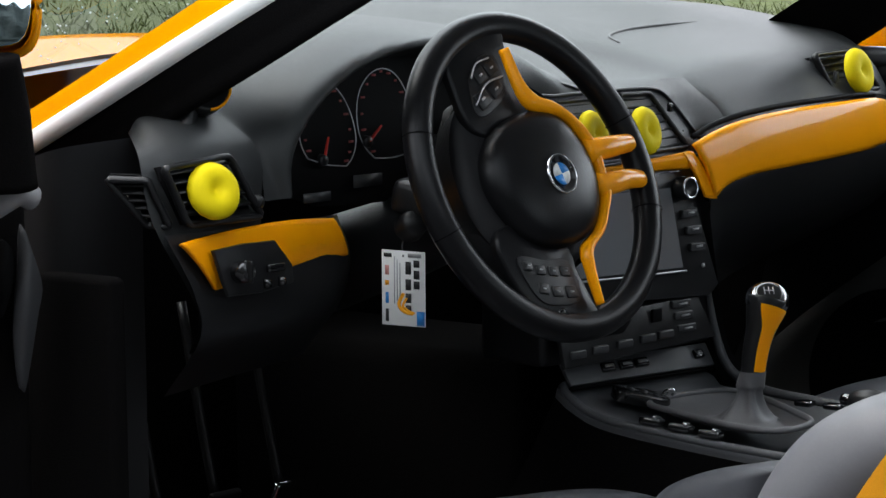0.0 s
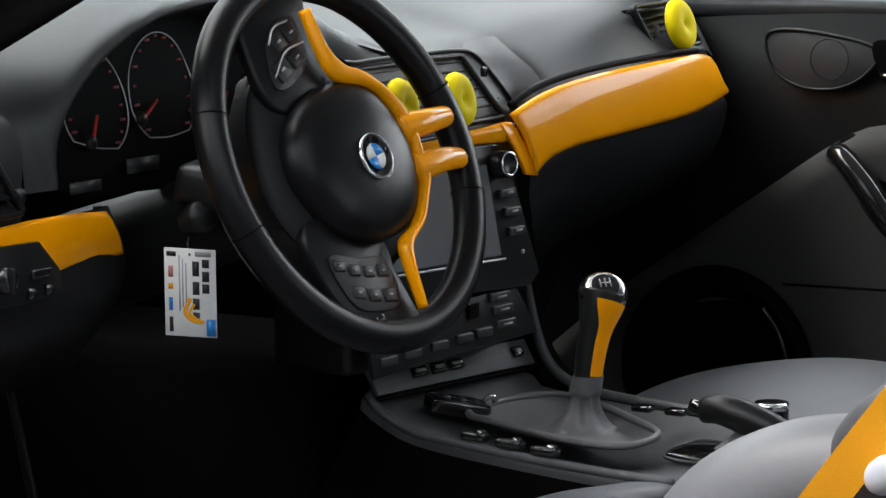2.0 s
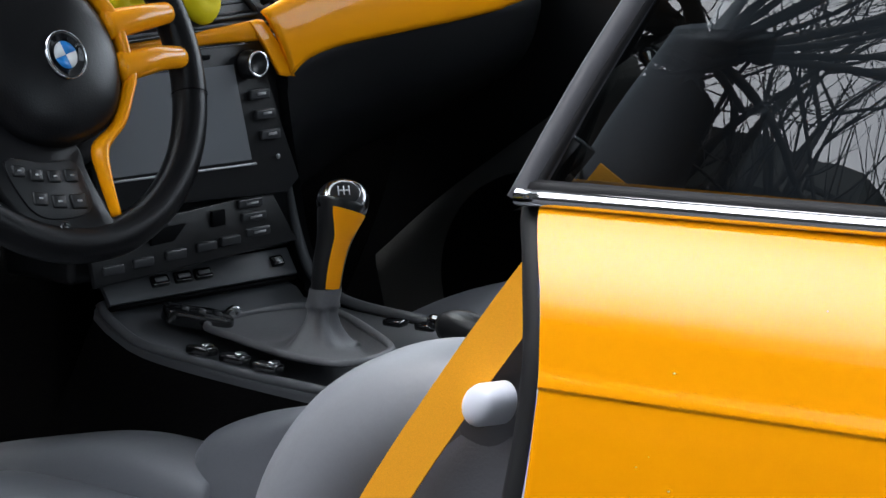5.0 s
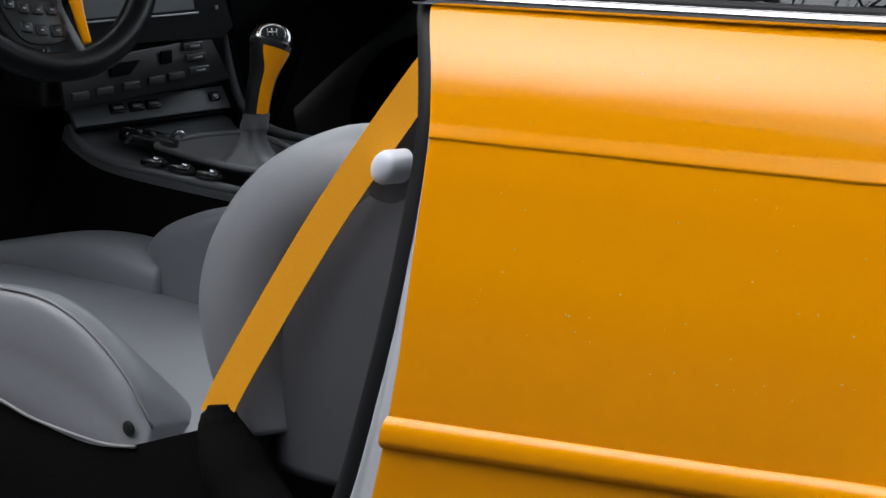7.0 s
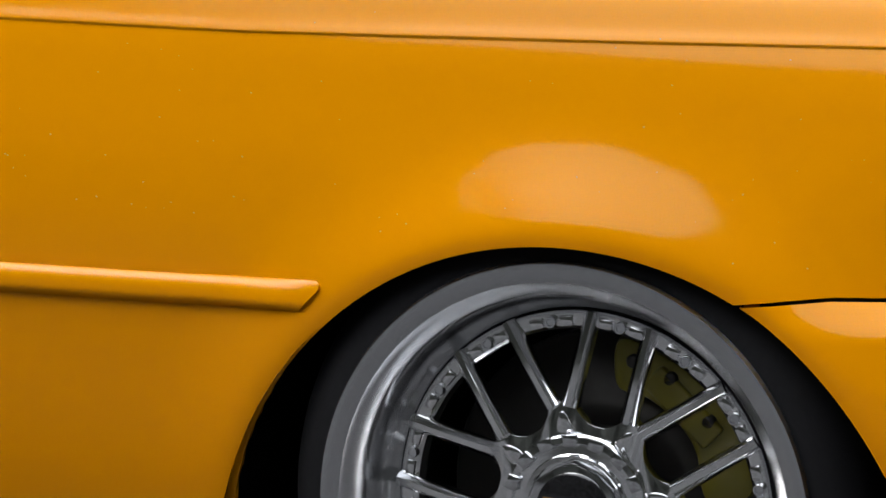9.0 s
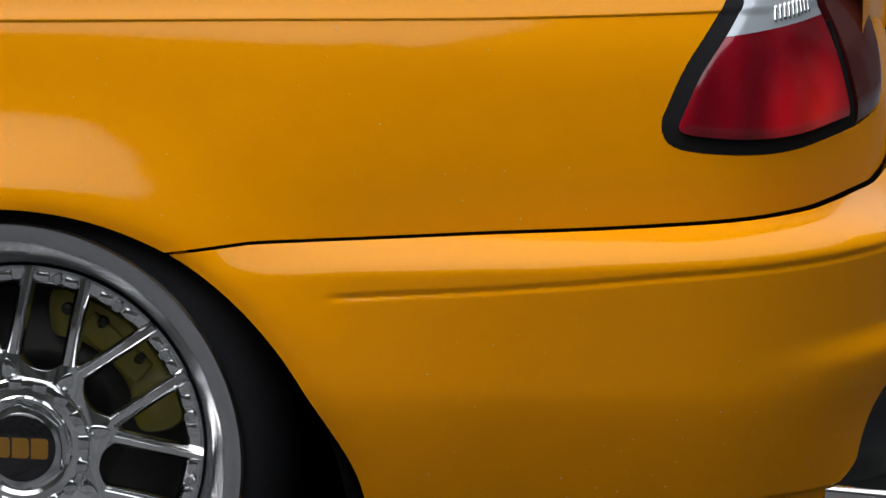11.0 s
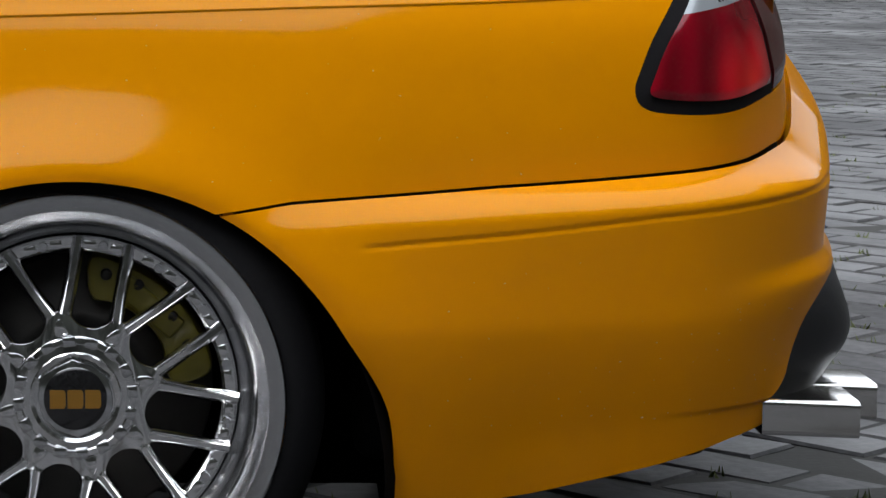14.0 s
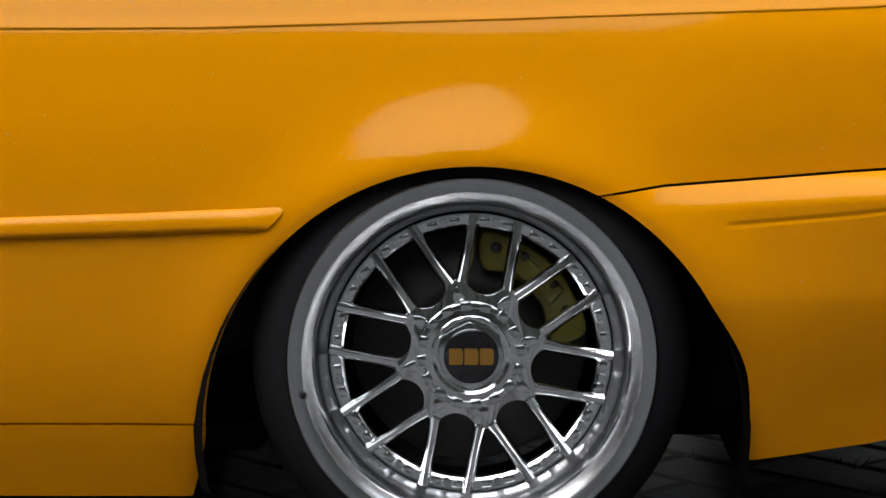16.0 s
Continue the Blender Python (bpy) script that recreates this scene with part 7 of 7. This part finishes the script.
# door mirror on the far side
fm = part("far_mirror", box(0.12, 0.18, 0.13, (-2.03, 1.84, 1.03), 0.035, 4), PAINT, car, "orange door mirror")
part("mirror_arm", tube([(-2.02, 1.70, 0.99), (-2.03, 1.76, 1.0), (-2.03, 1.80, 1.02)], 0.02, 8, 8), PLASTIC, fm)
# ---- paved yard ----
def paver_mat(name, base):
    m = mat(name, base, 0.38, 0, 0, 0.5, 45, 0.8, 60, tone=0.45, tone_scale=2.5, spec=0.14)
    n, l = m.node_tree.nodes, m.node_tree.links
    b = n["Principled BSDF"]
    info = n.new("ShaderNodeObjectInfo")
    isl = n.new("ShaderNodeNewGeometry")
    add = n.new("ShaderNodeMath"); add.operation = "ADD"
    l.new(info.outputs["Random"], add.inputs[0]); l.new(isl.outputs["Random Per Island"], add.inputs[1])
    fr = n.new("ShaderNodeMath"); fr.operation = "FRACT"
    l.new(add.outputs[0], fr.inputs[0])
    sc = n.new("ShaderNodeMath"); sc.operation = "MULTIPLY_ADD"
    l.new(fr.outputs[0], sc.inputs[0]); sc.inputs[1].default_value, sc.inputs[2].default_value = 0.5, 0.72
    old = b.inputs["Base Color"].links[0].from_socket
    mx = n.new("ShaderNodeMix"); mx.data_type, mx.blend_type = "RGBA", "MULTIPLY"
    mx.inputs["Factor"].default_value = 1.0
    l.new(old, mx.inputs["A"]); l.new(sc.outputs[0], mx.inputs["B"]); l.new(mx.outputs["Result"], b.inputs["Base Color"])
    # puddles of thin water make parts of the yard shine
    tc = n.new("ShaderNodeNewGeometry")
    wet = n.new("ShaderNodeTexNoise"); wet.inputs["Scale"].default_value, wet.inputs["Detail"].default_value = 0.7, 5
    l.new(tc.outputs["Position"], wet.inputs["Vector"])
    rr = n.new("ShaderNodeMapRange")
    rr.inputs["From Min"].default_value, rr.inputs["From Max"].default_value, rr.inputs["To Min"].default_value, rr.inputs["To Max"].default_value = 0.42, 0.62, 0.8, 0.36
    l.new(wet.outputs["Fac"], rr.inputs["Value"]); l.new(rr.outputs[0], b.inputs["Roughness"])
    return m


PAVER = paver_mat("wet_grey_paver", (0.054, 0.0545, 0.057))
JOINT = mat("dark_sandy_joint", (0.008, 0.008, 0.006), 0.9, 0, 0, 0.5, 60, 0.5, 90)
bm = bmesh.new()
bmesh.ops.create_grid(bm, x_segments=1, y_segments=1, size=400)
yard = link("ground", bm, JOINT)
tagged(yard, kind="structure")
PL, PW = 0.26, 0.138
paver = bmesh.new()
bmesh.ops.create_cube(paver, size=1.0)
bmesh.ops.scale(paver, vec=(PW - 0.013, PL - 0.013, 0.03), verts=paver.verts)
bmesh.ops.bevel(paver, geom=[e for e in paver.edges if all(v.co.z > 0 for v in e.verts)], offset=0.005, segments=1, affect="EDGES")
bmesh.ops.delete(paver, geom=[f for f in paver.faces if f.calc_center_median().z < -0.0149], context="FACES")
pme = bpy.data.meshes.new("paver")
paver.to_mesh(pme); paver.free()
pme.materials.append(PAVER)
prnd = random.Random(11)
YAW = radians(44)
cy, sy = math.cos(YAW), math.sin(YAW)
near, rest = [], []
for i in range(-170, 290):
    for j in range(-60, 110):
        a, b = i * PW, j * PL + (PL / 2 if i % 2 else 0)
        x, y = 1.0 + a * cy - b * sy, 1.0 + a * sy + b * cy
        inview = (x > 0.35 and y > 0.2 and x < 2.4 + 0.18 * y and y < 30 and x > 0.7 + 0.10 * (y - 1)) or (0.3 < x < 1.2 and 0.3 < y < 2.2)
        tilt = (prnd.gauss(0, 0.6), prnd.gauss(0, 0.6), math.degrees(YAW) + prnd.gauss(0, 0.5))
        z = -0.011 + prnd.gauss(0, 0.0018)
        if inview or (-22 < x < 2 and 1.9 < y < 24 and abs(x + 0.62 * y - 1.5) < 3.5):
            d = (x - 1.3) ** 2 + (y - 1.6) ** 2 if inview else 1e6
            (near if inview and d < 60 else rest).append((d, x, y, z, tilt))
        elif -7 < x < 7 and -8 < y < 6:
            rest.append((2e6, x, y, z, tilt))
near.sort()
rest += near[300:]
for d, x, y, z, t in near[:300]:
    o = new("paver", pme)
    o.matrix_world = pose(x, y, z, *t)
    o.parent = yard
base = [v.co.copy() for v in pme.vertices]
polys = [tuple(p.vertices) for p in pme.polygons]
vs, fs = [], []
for d, x, y, z, t in rest:
    m = pose(x, y, z, *t)
    k = len(vs)
    vs += [tuple(m @ v) for v in base]
    fs += [tuple(i + k for i in p) for p in polys]
me = bpy.data.meshes.new("pavers")
me.from_pydata(vs, [], fs)
me.materials.append(PAVER)
more = new("paving", me)
more.parent = yard
more["kind"] = "stuff"
# weeds and moss in the joints
GRASS = mat("yellow_green_weed", (0.075, 0.095, 0.02), 0.8, 0, 0, 0.5, 40, tone=0.4, tone_scale=3)
bm = bmesh.new()
for k in range(420):
    _, x, y, z, t = prnd.choice(near + near[:200])
    a = prnd.choice((-1, 1)) * PW / 2
    b = prnd.uniform(-PL / 2, PL / 2)
    px, py = x + a * cy - b * sy, y + a * sy + b * cy
    for s in range(prnd.randint(3, 9)):
        ox, oy = prnd.gauss(0, 0.012), prnd.gauss(0, 0.012)
        h, w, an = prnd.uniform(0.006, 0.022), prnd.uniform(0.002, 0.004), prnd.uniform(0, 6.28)
        q = Vector((px + ox, py + oy, 0.0))
        e = Vector((math.cos(an), math.sin(an), 0))
        bm.faces.new((bm.verts.new(q - e * w), bm.verts.new(q + e * w), bm.verts.new(q + Vector((prnd.gauss(0, 0.008), prnd.gauss(0, 0.008), h)))))
tagged(link("joint_weeds", bm, GRASS, smooth=False), "low green weeds and moss in the paving joints", "weeds", kind="stuff")

# ---- verge beyond the bonnet ----
TURF = mat("wet_grass_verge", (0.055, 0.07, 0.018), 0.9, 0, 0, 0.5, 6, 0.8, 12, tone=0.45, tone_scale=0.5)
KERB = mat("grey_kerb_stone", (0.22, 0.20, 0.18), 0.8, 0, 0, 0.3, 12, 0.6, 20, tone=0.25, tone_scale=1)
vx, vy = -0.66, 0.75      # the direction in which it lies
side = Vector((vy, -vx, 0))
c0 = Vector((vx * 30, vy * 30 - 2, 0))
m = Matrix((side, Vector((vx, vy, 0)), Vector((0, 0, 1)))).transposed().to_4x4()
m.translation = c0
tagged(link("kerb", box(40, 0.3, 0.2, (0, 0, 0.05), 0.04, m=None), KERB), kind="structure").matrix_world = m
def bank(u, v):
    x, y = (u - 0.5) * 60, 0.3 + v * 22
    return m @ Vector((x, y, 0.1 + 2.2 * ramp(v, 0, 1) + 0.12 * noise.noise((x * 0.8, y * 0.8, 0))))
tagged(link("verge", grid(bank, 120, 40), TURF), kind="structure")
bm = bmesh.new()
for k in range(45000):
    u, v = prnd.uniform(0.1, 0.9), prnd.random() ** 1.5
    p = bank(u, v)
    h = prnd.uniform(0.05, 0.20)
    an = prnd.uniform(0, 6.28)
    e = Vector((math.cos(an), math.sin(an), 0)) * prnd.uniform(0.006, 0.018)
    bm.faces.new((bm.verts.new(p - e), bm.verts.new(p + e), bm.verts.new(p + Vector((prnd.gauss(0, 0.1), prnd.gauss(0, 0.1), h)))))
tagged(link("verge_grass", bm, TURF, smooth=False), "wet tufted grass on the verge beside the yard", "grass", kind="stuff")

# ---- bare trees on the near side, unseen dark wood shaping paint and glass reflections ----
BARK = mat("wet_dark_bark", (0.035, 0.03, 0.025), 0.85, 0, 0, 0.4, 30, 0.8, 40, tone=0.3)


def bare_tree(at, height, seed):
    r = random.Random(seed)
    bm = bmesh.new()

    def limb(p, d, length, rad, depth):
        pts = [p]
        q, dd = p.copy(), d.copy()
        for k in range(3):
            dd = (dd + Vector((r.gauss(0, 0.16), r.gauss(0, 0.16), r.gauss(0.03, 0.12)))).normalized()
            q = q + dd * length / 3
            pts.append(q.copy())
        tube(pts, lambda t: max(0.0025, rad * (1 - 0.55 * t)), 5 if depth > 1 else 8, 5, bm=bm, cap=False, up=(0.3, 0.9, 0.1))
        if depth < 5:
            for k in range(r.randint(3, 4) if depth else 6):
                w = r.uniform(0.35, 1.0)
                i = min(2, int(w * 3))
                b = pts[i].lerp(pts[i + 1], w * 3 - i)
                an = r.uniform(0, 6.28)
                out = Vector((math.cos(an), math.sin(an), r.uniform(-0.05, 0.8)))
                limb(b, (dd * 0.55 + out * 0.75).normalized(), length * r.uniform(0.55, 0.75), rad * r.uniform(0.42, 0.58), depth + 1)
    limb(Vector((0, 0, 0)), Vector((0, 0, 1)), height * 0.36, height * 0.012, 0)
    bmesh.ops.recalc_face_normals(bm, faces=bm.faces)
    trunk = link("bare_tree", bm, BARK)
    trunk.matrix_world = Matrix.Translation(at)
    return tagged(trunk, "leafless tree with dark wet branches beside the yard", "tree", "bare trees")


bare_tree((-9.5, -12.5, 0), 15.0, 3)
bare_tree((-13.5, -15.0, 0), 17.0, 8)


def pollard_tree(at, head, seed):
    """A lopped tree: a stout trunk with a knuckled head from which long thin boughs spread."""
    r = random.Random(seed)
    bm = bmesh.new()
    tube([(0, 0, 0), (0.05, 0.02, head * 0.5), (0.0, 0.0, head * 0.9), (0, 0, head)], lambda t: 0.27 - 0.09 * t + 0.16 * max(0.0, t - 0.85), 12, 16, bm=bm)
    for k in range(9):
        c = Vector((r.gauss(0, 0.16), r.gauss(0, 0.16), head + r.uniform(-0.15, 0.12)))
        tube([c - Vector((0, 0, 0.14)), c, c + Vector((0, 0, 0.14))], lambda t: 0.03 + 0.13 * math.sin(math.pi * t), 8, 8, bm=bm)
    for k in range(34):
        an, up = r.uniform(0, 6.28), r.uniform(-0.05, 1.1)
        d = Vector((math.cos(an), math.sin(an), up)).normalized()
        n = r.uniform(2.2, 4.2)
        p = [Vector((0, 0, head)) + d * n * w + Vector((r.gauss(0, 0.10), r.gauss(0, 0.10), 0.35 * w * w * n * 0.3)) * w for w in (0, 0.3, 0.65, 1)]
        tube(p, lambda t: 0.034 * (1 - 0.8 * t), 6, 10, bm=bm, cap=False, up=(0.3, 0.2, 0.9))
        for j in range(7):
            w = r.uniform(0.25, 0.95)
            i = min(2, int(w * 3))
            q = p[i].lerp(p[i + 1], w * 3 - i)
            e = (d + Vector((r.gauss(0, 0.6), r.gauss(0, 0.6), r.gauss(0.2, 0.5)))).normalized()
            m_ = r.uniform(0.5, 1.3)
            tube([q, q + e * m_ * 0.5 + Vector((r.gauss(0, 0.05), r.gauss(0, 0.05), 0)), q + e * m_], lambda t: 0.009 * (1 - 0.7 * t), 4, 5, bm=bm, cap=False, up=(0.3, 0.2, 0.9))
    trunk = link("pollard_tree", bm, BARK)
    trunk.matrix_world = Matrix.Translation(at)
    return tagged(trunk, "lopped tree with long bare boughs from a knuckled head", "tree", "bare trees")


pollard_tree((-6.7, -7.8, 0), 6.3, 5)
# unseen ring, added so that the car's sides reflect something dark
WOOD = mat("far_dark_wood", (0.04, 0.042, 0.035), 0.95, 0, 0, 0.6, 1.5, tone=0.5, tone_scale=0.25)


def wood_edge(u, v):
    deg = -188 + 360 * u
    a = radians(deg)
    far = ramp(deg, 40, 60)          # beyond the verge the ring is set back and lowered, so sky reflects
    r = 24 + 40 * far + 2.5 * noise.noise((math.cos(a) * 12, math.sin(a) * 12, v * 6))
    low = ramp(deg, -152, -138) * (1 - ramp(deg, -90, -70))      # skyline dips behind the bare trees to put sky into arch and glass
    top = 23.0 - 12.0 * far - 10.5 * low + 1.0 * noise.noise((u * 12, 0, 3)) + 0.3 * noise.noise((u * 90, 0, 5))
    return Vector((r * math.cos(a), r * math.sin(a), v * top))


tagged(link("wood_backdrop", grid(wood_edge, 400, 26), WOOD, smooth=False), kind="structure")
